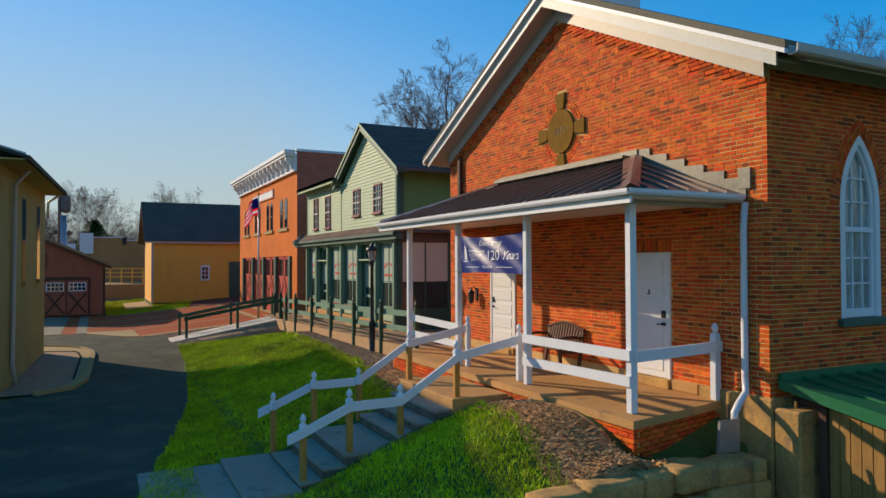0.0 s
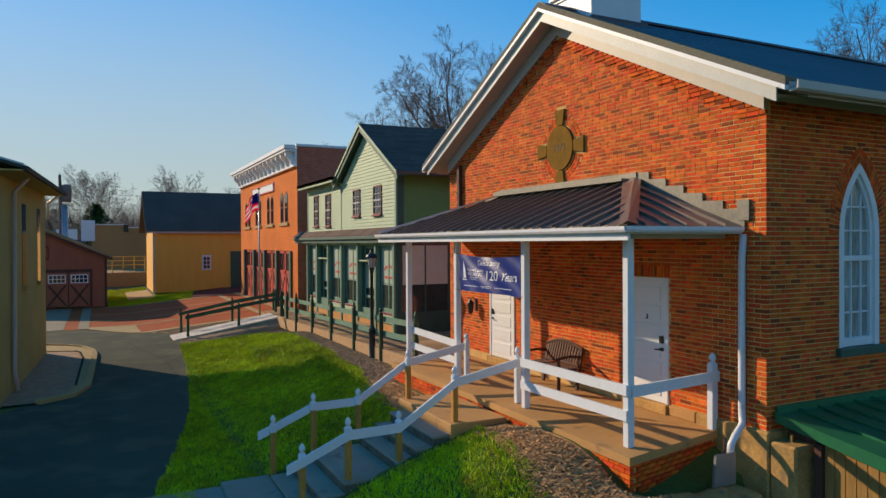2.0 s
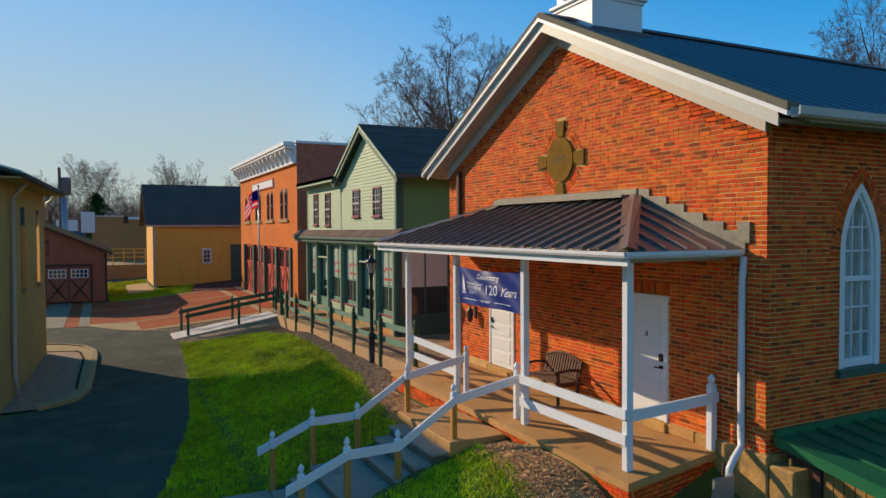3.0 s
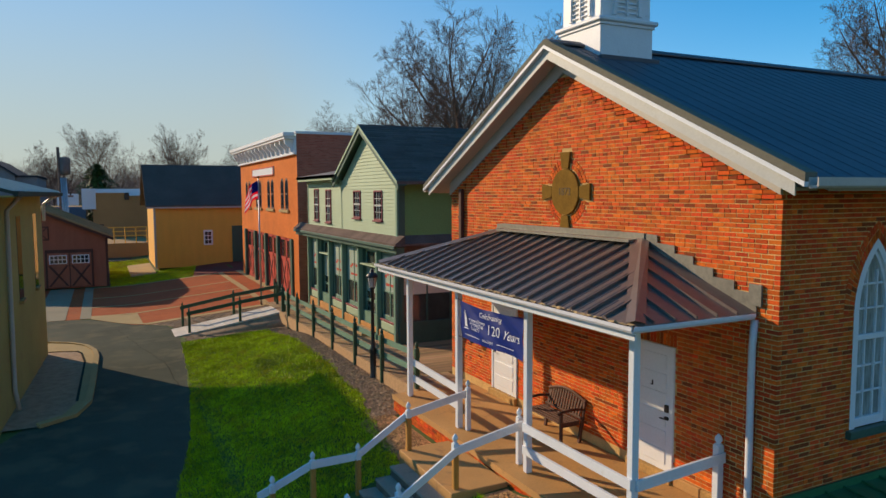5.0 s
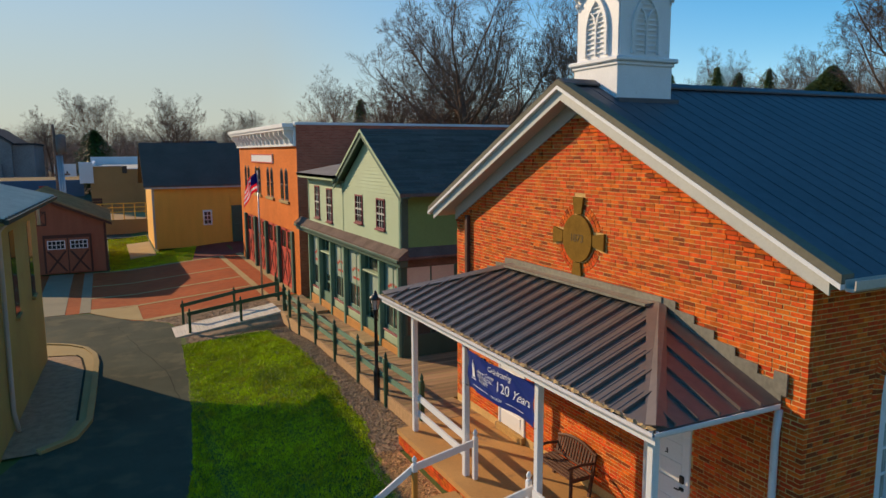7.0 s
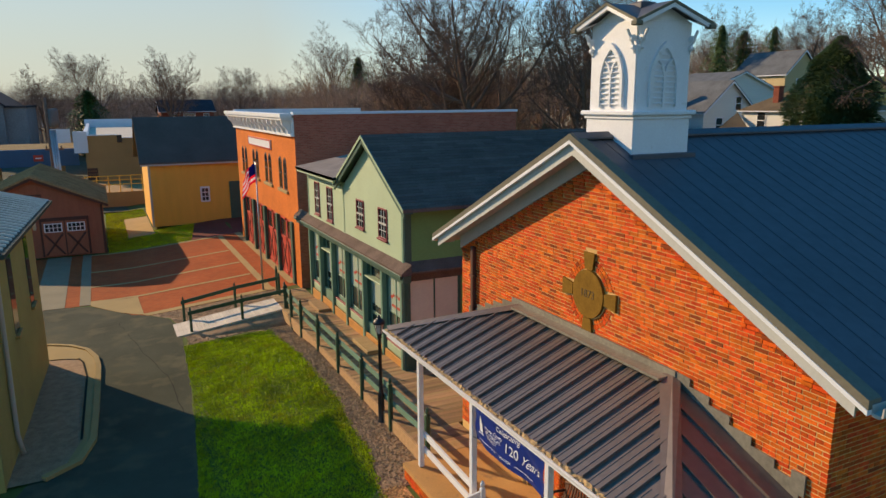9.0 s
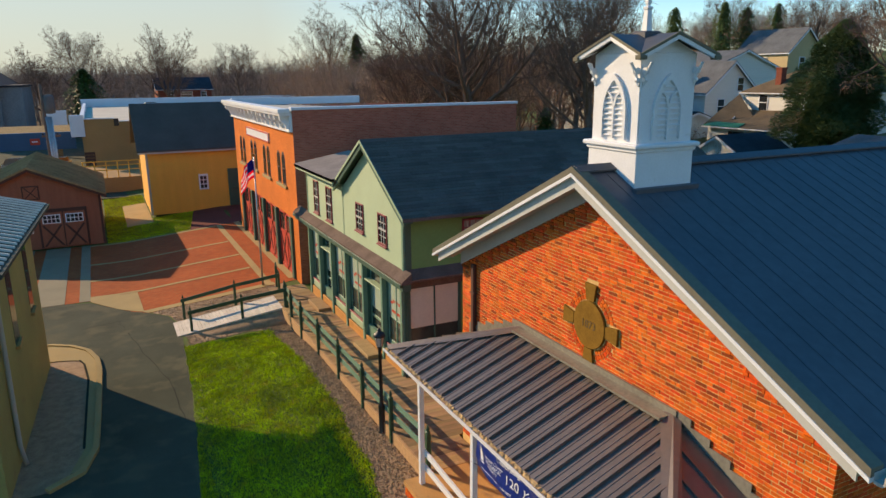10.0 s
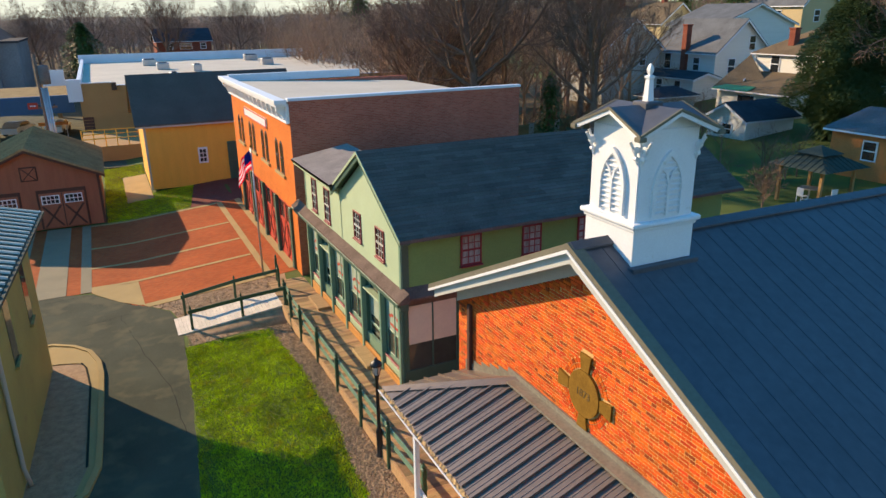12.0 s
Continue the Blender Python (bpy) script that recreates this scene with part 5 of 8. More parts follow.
for yc in (35.0, 38.2, 41.4, 44.6):
    for dy in (-0.47, 0.47):
        fw = MB().px([(yc + dy - 0.33, 3.72)] + lancet(yc + dy - 0.33, yc + dy + 0.33, 4.95, 5.30) + [(yc + dy + 0.33, 3.72)], FX - 0.012, FX + 0.0)
        w_ = part("window", fw, M["shed_trim"], fire)
        part("pane", MB().px([(yc + dy - 0.25, 3.8)] + lancet(yc + dy - 0.25, yc + dy + 0.25, 4.92, 5.2) + [(yc + dy + 0.25, 3.8)], FX - 0.024, FX - 0.012), M["glass"], w_)
        part("meeting_rail", MB().box(FX - 0.036, FX - 0.024, yc + dy - 0.25, yc + dy + 0.25, 4.48, 4.54), M["shed_trim"], w_)
    part("window_sill", MB().cbox(FX - 0.09, FX, yc - 0.95, yc + 0.95, 3.58, 3.72), M["band"], fire)
DY = [33.6, 36.6, 39.6, 42.6, 45.6]
for y in DY:
    part("door_post", MB().cbox(FX - 0.10, FX + 0.25, y - 0.17, y + 0.17, FZ, 2.32), M["dark_green"], fire)
for a, b in zip(DY, DY[1:]):
    y0, y1 = a + 0.17, b - 0.17
    gd = part("garage_door", MB().box(FX + 0.08, FX + 0.14, y0, y1, FZ, 2.32), M["red_door"], fire, "red double garage doors with X braces")
    ym = (y0 + y1) / 2
    for p0, p1 in ((y0, ym - 0.015), (ym + 0.015, y1)):
        fm = MB()
        fm.box(FX + 0.05, FX + 0.08, p0, p0 + 0.12, FZ, 2.32).box(FX + 0.05, FX + 0.08, p1 - 0.12, p1, FZ, 2.32).box(FX + 0.05, FX + 0.08, p0, p1, 1.15, 1.30).box(FX + 0.05, FX + 0.08, p0, p1, 2.18, 2.32).box(FX + 0.05, FX + 0.08, p0, p1, FZ, FZ + 0.2)
        part("door_frame", fm, M["red_door"], gd)
        bx_ = MB()
        for u0, u1 in ((p0 + 0.1, p1 - 0.1), (p1 - 0.1, p0 + 0.1)):
            bx_.prism([(FX + 0.05, u0 - 0.06, FZ + 0.2), (FX + 0.05, u0 + 0.06, FZ + 0.2), (FX + 0.05, u1 + 0.06, 1.15), (FX + 0.05, u1 - 0.06, 1.15)], [(FX + 0.079, u0 - 0.06, FZ + 0.2), (FX + 0.079, u0 + 0.06, FZ + 0.2), (FX + 0.079, u1 + 0.06, 1.15), (FX + 0.079, u1 - 0.06, 1.15)])
        part("brace", bx_, M["red_dark"], gd)
        for k in range(3):
            q0 = p0 + 0.12 + (p1 - p0 - 0.24) * k / 3 + 0.03
            q1 = p0 + 0.12 + (p1 - p0 - 0.24) * (k + 1) / 3 - 0.03
            part("pane", MB().box(FX + 0.074, FX + 0.079, q0, q1, 1.32, 2.16), M["glass"], gd)

# ---- yellow barn ----
barn = thing("barn", "ochre yellow board barn with dark slate roof", "barn", (9, 59, -0.8))
BX0, BX1, BY, BYM, BYB, BZ = 3.75, 14.5, 55.0, 59.0, 63.0, -0.9
part("wall", MB().box(BX0, BX1, BY, BYB, BZ, 3.8).px([(BY, 3.8), (BYB, 3.8), (BYM, 6.6)], BX0, BX1), M["yellow"], barn)
x = BX0 + 0.1
while x < 9.2:
    part("batten", MB().box(x - 0.02, x + 0.02, BY - 0.015, BY, BZ, 3.7), M["yellow"], barn)
    x += 0.31
for s in (-1, 1):
    ye = BYM + s * 4.35
    part("roof", MB().px([(BYM, 6.85), (ye, 3.72), (ye, 3.62), (BYM, 6.72)], BX0 - 0.55, BX1 + 0.5), M["barn_roof"], barn)
part("rake_board", MB().px([(BYM, 6.72), (BY - 0.3, 3.62), (BY - 0.3, 3.48), (BYM, 6.56)], BX0 - 0.5, BX0 - 0.45), M["yellow"], barn)
part("eave_board", MB().box(BX0 - 0.5, BX1, BY - 0.33, BY - 0.28, 3.5, 3.64), M["rake_trim"], barn)
part("corner_board", MB().cbox(BX0 - 0.03, BX0 + 0.12, BY - 0.03, BY + 0.1, BZ, 3.75), M["rake_trim"], barn)
bw = part("window", MB().cbox(7.17, 7.83, BY - 0.06, BY, 0.70, 1.84).turned(Matrix()), M["white"], barn)
for i in range(2):
    for j in range(3):
        part("pane", MB().box(7.27 + i * 0.24, 7.47 + i * 0.24, BY - 0.07, BY - 0.061, 0.82 + j * 0.31, 1.08 + j * 0.31), M["glass"], bw)
bd = part("sliding_door", MB().cbox(9.25, 11.2, BY - 0.10, BY - 0.03, BZ + 0.05, 2.12), M["dark_green"], barn)
part("door_brace", MB().cbox(9.3, 11.15, BY - 0.13, BY - 0.10, 0.6, 0.75), M["dark_green"], bd)

# ---- red shed ----
shed = thing("shed", "brick-red board shed with braced double doors", "shed", (-3, 53, -1.2))
HX0, HX1, HXM, HY, HYB, HZ = -6.7, 0.6, -3.05, 48.8, 58.0, -1.25
part("wall", MB().py([(HX0, HZ), (HX1, HZ), (HX1, 1.85), (HXM, 3.5), (HX0, 1.85)], HY, HYB), M["shed_wall"], shed)
for s in (-1, 1):
    xe = HXM + s * 4.0
    part("roof", MB().py([(HXM, 3.75), (xe, 1.92), (xe, 1.82), (HXM, 3.62)], HY - 0.35, HYB + 0.3), M["shed_roof"], shed)
    for k in range(30):
        yk = HY - 0.33 + k * (HYB - HY + 0.6) / 30
        part("roof_rib", MB().prism([(HXM, yk, 3.755), (HXM, yk + 0.05, 3.755), (HXM, yk + 0.025, 3.79)], [(xe, yk, 1.925), (xe, yk + 0.05, 1.925), (xe, yk + 0.025, 1.96)]), M["shed_roof"], shed)
    part("rake_board", MB().py([(HXM, 3.62), (xe, 1.82), (xe, 1.66), (HXM, 3.46)], HY - 0.33, HY - 0.28), M["shed_trim"], shed)
part("corner_board", MB().cbox(HX1 - 0.12, HX1 + 0.02, HY - 0.03, HY + 0.1, HZ, 1.8), M["shed_trim"], shed)
lf_ = part("loft_door", MB().cbox(HXM - 0.45, HXM + 0.45, HY - 0.04, HY, 1.75, 2.6), M["shed_trim"], shed)
part("loft_leaf", MB().box(HXM - 0.38, HXM + 0.38, HY - 0.05, HY - 0.04, 1.82, 2.53), M["shed_wall"], lf_)
for s in (-1, 1):
    part("loft_brace", MB().py([(HXM - s * 0.38, 1.82), (HXM - s * 0.30, 1.82), (HXM + s * 0.38, 2.53), (HXM + s * 0.30, 2.53)], HY - 0.065 - 0.002 * s, HY - 0.05), M["shed_trim"], lf_)
for dx0, dx1 in ((-2.75, -0.35), (-6.2, -3.8)):
    dd = part("double_door", MB().cbox(dx0 - 0.12, dx1 + 0.12, HY - 0.06, HY, HZ + 0.05, 1.15), M["shed_trim"], shed, "braced double doors with small white-framed panes")
    dm = (dx0 + dx1) / 2
    for p0, p1 in ((dx0, dm - 0.03), (dm + 0.03, dx1)):
        lf = part("leaf", MB().box(p0, p1, HY - 0.09, HY - 0.061, HZ + 0.08, 0.95), M["shed_wall"], dd)
        part("sash", MB().cbox(p0 + 0.1, p1 - 0.1, HY - 0.12, HY - 0.09, 0.28, 0.82), M["white"], lf)
        pn = MB()
        for i in range(4):
            for j in range(2):
                ww = (p1 - p0 - 0.28) / 4
                pn.box(p0 + 0.14 + i * ww + 0.02, p0 + 0.14 + (i + 1) * ww - 0.02, HY - 0.125, HY - 0.121, 0.33 + j * 0.24, 0.53 + j * 0.24)
        part("panes", pn, M["glass"], dd)
        xb = MB()
        for u0, u1 in ((p0 + 0.1, p1 - 0.1), (p1 - 0.1, p0 + 0.1)):
            xb.prism([(u0 - 0.07, HY - 0.12, HZ + 0.15), (u0 + 0.07, HY - 0.12, HZ + 0.15), (u1 + 0.07, HY - 0.12, 0.18), (u1 - 0.07, HY - 0.12, 0.18)], [(u0 - 0.07, HY - 0.09, HZ + 0.15), (u0 + 0.07, HY - 0.09, HZ + 0.15), (u1 + 0.07, HY - 0.09, 0.18), (u1 - 0.07, HY - 0.09, 0.18)])
        part("x_brace", xb, M["shed_trim"], dd)

# ---- ochre building ----
ochre = thing("ochre_building", "ochre stucco building with ribbed green metal roof", "house", (-6, 25, -1.3))
# South stretch before y 21.6 is unseen, lengthened to shade the lawn.
OY0, OY1 = 19.8, 28.75


def ox(y):
    return -1.95 + (y - 21.6) * 0.054


part("wall", MB().pz([(ox(OY0), OY0), (ox(OY1), OY1), (-12, OY1), (-12, OY0)], -1.6, 4.5), M["stucco"], ochre)
RX = -6.5
e0, e1 = (ox(OY0) + 0.62, OY0 - 0.6), (ox(OY1) + 0.62, OY1 + 0.1)
zE, zR = 4.60, 6.10
part("roof", MB().prism([(e0[0], e0[1], zE), (e1[0], e1[1], zE), (RX, e1[1], zR), (RX, e0[1], zR)], [(e0[0], e0[1], zE - 0.08), (e1[0], e1[1], zE - 0.08), (RX, e1[1], zR - 0.08), (RX, e0[1], zR - 0.08)]).prism([(RX, e1[1], zR), (RX, e0[1], zR), (-13, e0[1], zE), (-13, e1[1], zE)], [(RX, e1[1], zR - .08), (RX, e0[1], zR - .08), (-13, e0[1], zE - .08), (-13, e1[1], zE - .08)]), M["teal_roof"], ochre, "grey-green ribbed metal roof")
k = 0
while e0[1] + 0.1 + k * 0.42 < e1[1]:
    yk = e0[1] + 0.1 + k * 0.42
    t = (yk - e0[1]) / (e1[1] - e0[1])
    xe = e0[0] + (e1[0] - e0[0]) * t
    part("roof_rib", MB().prism([(xe, yk - 0.065, zE), (xe, yk + 0.065, zE), (xe, yk + 0.035, zE + 0.05), (xe, yk - 0.035, zE + 0.05)], [(RX, yk - 0.065, zR), (RX, yk + 0.065, zR), (RX, yk + 0.035, zR + 0.05), (RX, yk - 0.035, zR + 0.05)]), M["rib_glint"], ochre)
    k += 1
part("eave_soffit", MB().prism([(e0[0], e0[1], zE - 0.1), (e1[0], e1[1], zE - 0.1), (ox(OY1) - 0.02, e1[1], zE - 0.1), (ox(OY0) - 0.02, e0[1], zE - 0.1)], [(e0[0], e0[1], zE - 0.14), (e1[0], e1[1], zE - 0.14), (ox(OY1) - 0.02, e1[1], zE - 0.14), (ox(OY0) - 0.02, e0[1], zE - 0.14)]), M["stucco"], ochre)
part("gutter", MB().prism([(e0[0] - 0.02, e0[1], zE - 0.02), (e0[0] + 0.1, e0[1], zE - 0.02), (e0[0] + 0.08, e0[1], zE - 0.13), (e0[0] - 0.02, e0[1], zE - 0.13)], [(e1[0] - 0.02, e1[1], zE - 0.02), (e1[0] + 0.1, e1[1], zE - 0.02), (e1[0] + 0.08, e1[1], zE - 0.13), (e1[0] - 0.02, e1[1], zE - 0.13)]), M["teal_roof"], ochre)
for yc in (23.9, 27.0):
    w = part("window", MB().prism([(ox(yc - .35) - 0.01, yc - 0.35, 1.45), (ox(yc + .35) - 0.01, yc + 0.35, 1.45), (ox(yc + .35) + 0.012, yc + 0.35, 1.45), (ox(yc - .35) + 0.012, yc - 0.35, 1.45)], [(ox(yc - .35) - 0.01, yc - 0.35, 3.9), (ox(yc + .35) - 0.01, yc + 0.35, 3.9), (ox(yc + .35) + 0.012, yc + 0.35, 3.9), (ox(yc - .35) + 0.012, yc - 0.35, 3.9)]), M["glass"], ochre)
    part("window_sill", MB().cbox(ox(yc) - 0.05, ox(yc) + 0.10, yc - 0.45, yc + 0.45, 1.36, 1.45), M["stone"], w)
part("downspout", MB().tube([(ox(21.75) + 0.5, 21.4, 4.55), (ox(21.75) + 0.1, 21.55, 4.1), (ox(21.75) + 0.06, 21.6, -0.7), (ox(21.75) + 0.14, 21.6, -1.25)], 0.06, 8), M["rake_trim"], ochre, smooth=True)
part("far_downspout", MB().tube([(e1[0], e1[1] - 0.1, 4.6), (ox(OY1) + 0.1, OY1 - 0.05, 4.2), (ox(OY1) + 0.08, OY1 + 0.05, 3.6)], 0.05, 8), M["gutter"], ochre, smooth=True)

# ---- store behind ----
store = thing("store", "wide brown block store with flat pale roof and white parapet", "store", (15, 100, -1))
part("wall", MB().box(-0.3, 41.5, 80.3, 125, -1.3, 4.2).box(-0.5, 2.5, 80, 80.3, -1.3, 4.72).box(2.5, 41.5, 80, 80.3, -1.3, 4.42), M["store_wall"], store)
part("flat_roof", MB().box(-0.2, 41.3, 80.3, 124.7, 4.2, 4.26), M["membrane"], store)
part("parapet", MB().box(-0.9, 41.7, 124.7, 125.1, 4.2, 5.5).box(-0.6, -0.2, 80.3, 124.7, 4.2, 4.9).box(41.3, 41.7, 100, 124.7, 4.2, 4.75), M["parapet_white"], store, "white metal parapet")
part("wall_cap", MB().box(-0.55, 2.55, 79.95, 80.35, 4.72, 4.81).box(2.55, 41.5, 79.95, 80.35, 4.42, 4.49), M["parapet_white"], store)
part("corner_panel", MB().cbox(-1.46, -0.19, 79.8, 80.5, 3.05, 5.17, 0.03), M["parapet_white"], store, "white corner sign panel")
part("step_box", MB().cbox(2.5, 2.95, 79.85, 80.0, 4.0, 4.75, 0.02), M["black"], store)
dk = part("dock_door", MB().cbox(-0.48, 0.46, 79.92, 80, 0.1, 1.5), M["shed_trim"], store)
for k in range(4):
    part("door_rib", MB().box(-0.44, 0.42, 79.905, 79.92, 0.3 + 0.3 * k, 0.33 + 0.3 * k), M["store_wall"], dk)
for k in range(8):
    part("pilaster", MB().box(3.4 + 4.6 * k, 3.7 + 4.6 * k, 79.93, 80.0, -1.3, 4.41), M["store_wall"], store)
for x, y, w in ((7.5, 113, 1.8), (8.6, 103, 1.5), (22.5, 117, 2.0), (22.7, 105, 1.6), (36.5, 116, 1.9), (12.5, 97.5, 1.0), (8.5, 84.5, 0.9)):
    ru = part("roof_unit", MB().cbox(x, x + w, y, y + 1.6, 4.26, 5.1, 0.05), M["steel"], store)
    part("vent_cap", MB().cbox(x + 0.2, x + w - 0.2, y + 0.2, y + 1.4, 5.1, 5.2, 0.03), M["black"], ru)

# ---- boardwalk ----
def walk_z(y):
    return lerp([(14.6, -0.06), (28.5, -0.34), (31.5, -0.36)], y)


bwk = thing("boardwalk", "weathered timber boardwalk along the storefront", "boardwalk", (7.6, 23, -0.5), kind="structure")
y = 14.62
while y < 31.4:
    z = walk_z(y)
    part("plank", MB().box(6.86, GX - 0.06 if y > 19.7 else (10.6 if y > 15.78 else SX - 0.02), y, y + 0.135, z - 0.04, z), M["deck"], bwk)
    y += 0.142
part("edge_board", MB().prism([(6.80, 14.6, walk_z(14.6) + 0.01), (6.86, 14.6, walk_z(14.6) + 0.01), (6.86, 14.6, -0.5), (6.80, 14.6, -0.5)], [(6.80, 28.6, walk_z(28.6) + 0.01), (6.86, 28.6, walk_z(28.6) + 0.01), (6.86, 28.6, -0.75), (6.80, 28.6, -0.75)]), M["deck"], bwk)


# ---- rails, ramp, lamp, flag and porch things ----
def pointed_post(x, y, z0, z1, parent, w=0.05):
    """A dark green square post with a spear-shaped cap."""
    part("post", MB().cbox(x - w, x + w, y - w, y + w, z0, z1 - 0.2), M["rail_green"], parent)
    part("cap", MB().lathe([(w * 1.1, 0), (w * 1.25, 0.02), (w * 0.6, 0.045), (w * 0.8, 0.07), (w * 0.95, 0.10), (w * 0.5, 0.16), (0.003, 0.215)], x, y, 8, z1 - 0.21), M["rail_green"], parent)


fence = thing("boardwalk_fence", "dark green two-rail fence with pointed posts beside the boardwalk", "fence", (6.8, 22, -0.4))
FP = [(6.86, 14.75), (6.80, 16.85), (6.80, 19.0), (6.80, 21.2), (6.80, 23.4), (6.80, 25.6), (6.84, 27.2), (6.95, 28.62)]
for x, y in FP:
    pointed_post(x, y, lie(x, y) - 0.05, walk_z(y) + 1.14, fence)
for (xa, ya), (xb, yb) in zip(FP, FP[1:]):
    for h in (0.86, 0.48):
        rail_between((xa + 0.07, ya, walk_z(ya) + h), (xb + 0.07, yb, walk_z(yb) + h), 0.14, 0.035, M["mid_green"], fence)

ramp = thing("ramp", "pale timber access ramp down to the drive", "ramp", (5, 30, -0.9), kind="structure")
n = 30
for i in range(n):
    t0, t1 = i / n, (i + 0.96) / n

    def rp(t, far):
        x = 2.82 + 4.13 * t
        y = (31.2 - 0.75 * t) if far else (29.5 - 0.80 * t)
        return Vector((x, y, -1.17 + 0.82 * t))

    a, b, c, d = rp(t0, 0), rp(t1, 0), rp(t1, 1), rp(t0, 1)
    dz = Vector((0, 0, -0.05))
    part("plank", MB().prism([a + dz, b + dz, c + dz, d + dz], [a, b, c, d]), M["ramp_deck"], ramp)
for far in (0, 1):
    e0, e1 = rp(0, far), rp(1, far)
    part("skirt_board", MB().prism([e0 + Vector((0, -0.04, 0)), e0, e0 - Vector((0, 0, 0.2)), e0 - Vector((0, 0.04, 0.2))], [e1 + Vector((0, -0.04, 0)), e1, e1 - Vector((0, 0, 0.6)), e1 - Vector((0, 0.04, 0.6))]), M["ramp_deck"], ramp)
for far, pts, lab in ((0, ((3.38, 29.55), (5.3, 29.05), (7.0, 28.55)), "near"), (1, ((3.30, 31.35), (5.38, 31.1), (7.2, 30.75)), "far")):
    rr = thing("ramp_railing", "dark green ramp railing with pointed posts", "railing", (5, 30, -0.9), "ramp railings")
    P = []
    for x, y in pts:
        zt = -1.17 + 0.82 * max(0.0, min(1.0, (x - 2.88) / 4.0)) + 0.98
        P.append((x, y, zt))
        pointed_post(x, y, lie(x, y) - 0.1, zt + 0.05, rr)
    for p, q in zip(P, P[1:]):
        for h in (0.12,):
            rail_between((p[0] - 0.1, p[1] - 0.07, p[2] - h), (q[0], q[1] - 0.07, q[2] - h), 0.15, 0.035, M["rail_green"], rr)
bank = MB()
for i in range(13):
    a = rp(i / 12, 0)
    bank.v += [(a.x, a.y - 0.02, a.z - 0.05), (a.x, a.y - 0.35, (a.z - 0.08) * 0.6 + lie(a.x, a.y - 0.5) * 0.4), (a.x, a.y - 0.95, lie(a.x, a.y - 0.95) - 0.02), (a.x, a.y - 0.02, a.z - 0.9)]
bank.f = [(4 * i + k, 4 * i + 4 + k, 4 * i + 5 + k, 4 * i + 1 + k) for i in range(12) for k in range(3)]
solid("gravel_bank", bank, M["gravel"], "brown gravel banked up against the ramp", "gravel bed", kind="structure", smooth=True)
tall = thing("fence_post", "single dark green pointed post behind the ramp", "post", (7.35, 32.4, -0.8))
pointed_post(7.45, 32.3, lie(7.45, 32.3) - 0.1, 0.62, tall)

lamp = thing("street_lamp", "black iron post lamp with glass lantern", "lamp", (6.78, 17.46, -0.45))
LX, LY = 6.78, 17.46
part("shaft", MB().lathe([(0.11, -0.5), (0.11, -0.40), (0.085, -0.36), (0.085, 0.30), (0.095, 0.33), (0.06, 0.42), (0.05, 0.5), (0.042, 1.87), (0.06, 1.90), (0.05, 1.94), (0.08, 2.00), (0.08, 2.02)], LX, LY, 12), M["black"], lamp, smooth=True)
part("lantern_glass", MB().lathe([(0.075, 2.02), (0.125, 2.28)], LX, LY, 6), M["curtain"], lamp, "frosted glass panes")
for i in range(6):
    a = 2 * math.pi * (i + 0.5) / 6
    part("lantern_bar", MB().tube([(LX + 0.08 * math.cos(a), LY + 0.08 * math.sin(a), 2.02), (LX + 0.13 * math.cos(a), LY + 0.13 * math.sin(a), 2.29)], 0.009, 4), M["black"], lamp)
part("lantern_hood", MB().lathe([(0.16, 2.28), (0.165, 2.30), (0.14, 2.36), (0.09, 2.40), (0.05, 2.42), (0.05, 2.45), (0.02, 2.51)], LX, LY, 12), M["black"], lamp, smooth=True)

FPX, FPY = 7.08, 33.6
pole = thing("flagpole", "silver flagpole with a limp striped flag", "flagpole", (FPX, FPY, -0.8))
part("shaft", MB().tube([(FPX, FPY, -0.85), (FPX, FPY, 2.0), (FPX, FPY, 5.25)], [0.05, 0.045, 0.03], 10), M["steel"], pole, smooth=True)
part("ball", MB().lathe([(0.005, 0), (0.05, 0.03), (0.06, 0.06), (0.05, 0.09), (0.005, 0.12)], FPX, FPY, 10, 5.25), M["plaque"], pole, smooth=True)


def flag_at(u, v):
    """u along the fly, v down the hoist: a flag that hangs and folds."""
    x = FPX - 0.05 - 0.62 * u + 0.05 * math.sin(9 * u + 2 * v)
    y = FPY - 0.25 * u + 0.10 * math.sin(11 * u + 1.5 * v)
    z = 5.15 - 0.85 * v - 0.60 * u * u - 0.15 * u
    return x, y, z


flag = part("flag", MB(), None, pole, "red and white striped flag with a blue field")
red, wht, blu = M["flag_red"], M["flag_white"], M["flag_blue"]
for k in range(7):
    for nm, mt, u0, u1 in (("stripe", red if k % 2 == 0 else wht, 0.42 if k < 4 else 0.0, 1.0),) + ((("field", blu, 0.0, 0.42),) if k == 0 else ()):
        v0, v1 = (k / 7, (k + 1) / 7) if nm == "stripe" else (0, 4 / 7)
        mb = MB()
        nu, nv = 14, 3 if nm == "stripe" else 8
        for side in (0, 0.002):
            for j in range(nv + 1):
                for i in range(nu + 1):
                    x, y, z = flag_at(u0 + (u1 - u0) * i / nu, v0 + (v1 - v0) * j / nv)
                    mb.v.append((x, y + side, z))
        w = nu + 1
        for j in range(nv):
            for i in range(nu):
                mb.f.append((j * w + i, j * w + i + 1, (j + 1) * w + i + 1, (j + 1) * w + i))
                o = w * (nv + 1)
                mb.f.append((o + j * w + i, o + (j + 1) * w + i, o + (j + 1) * w + i + 1, o + j * w + i + 1))
        part(nm, mb, mt, flag, smooth=True)

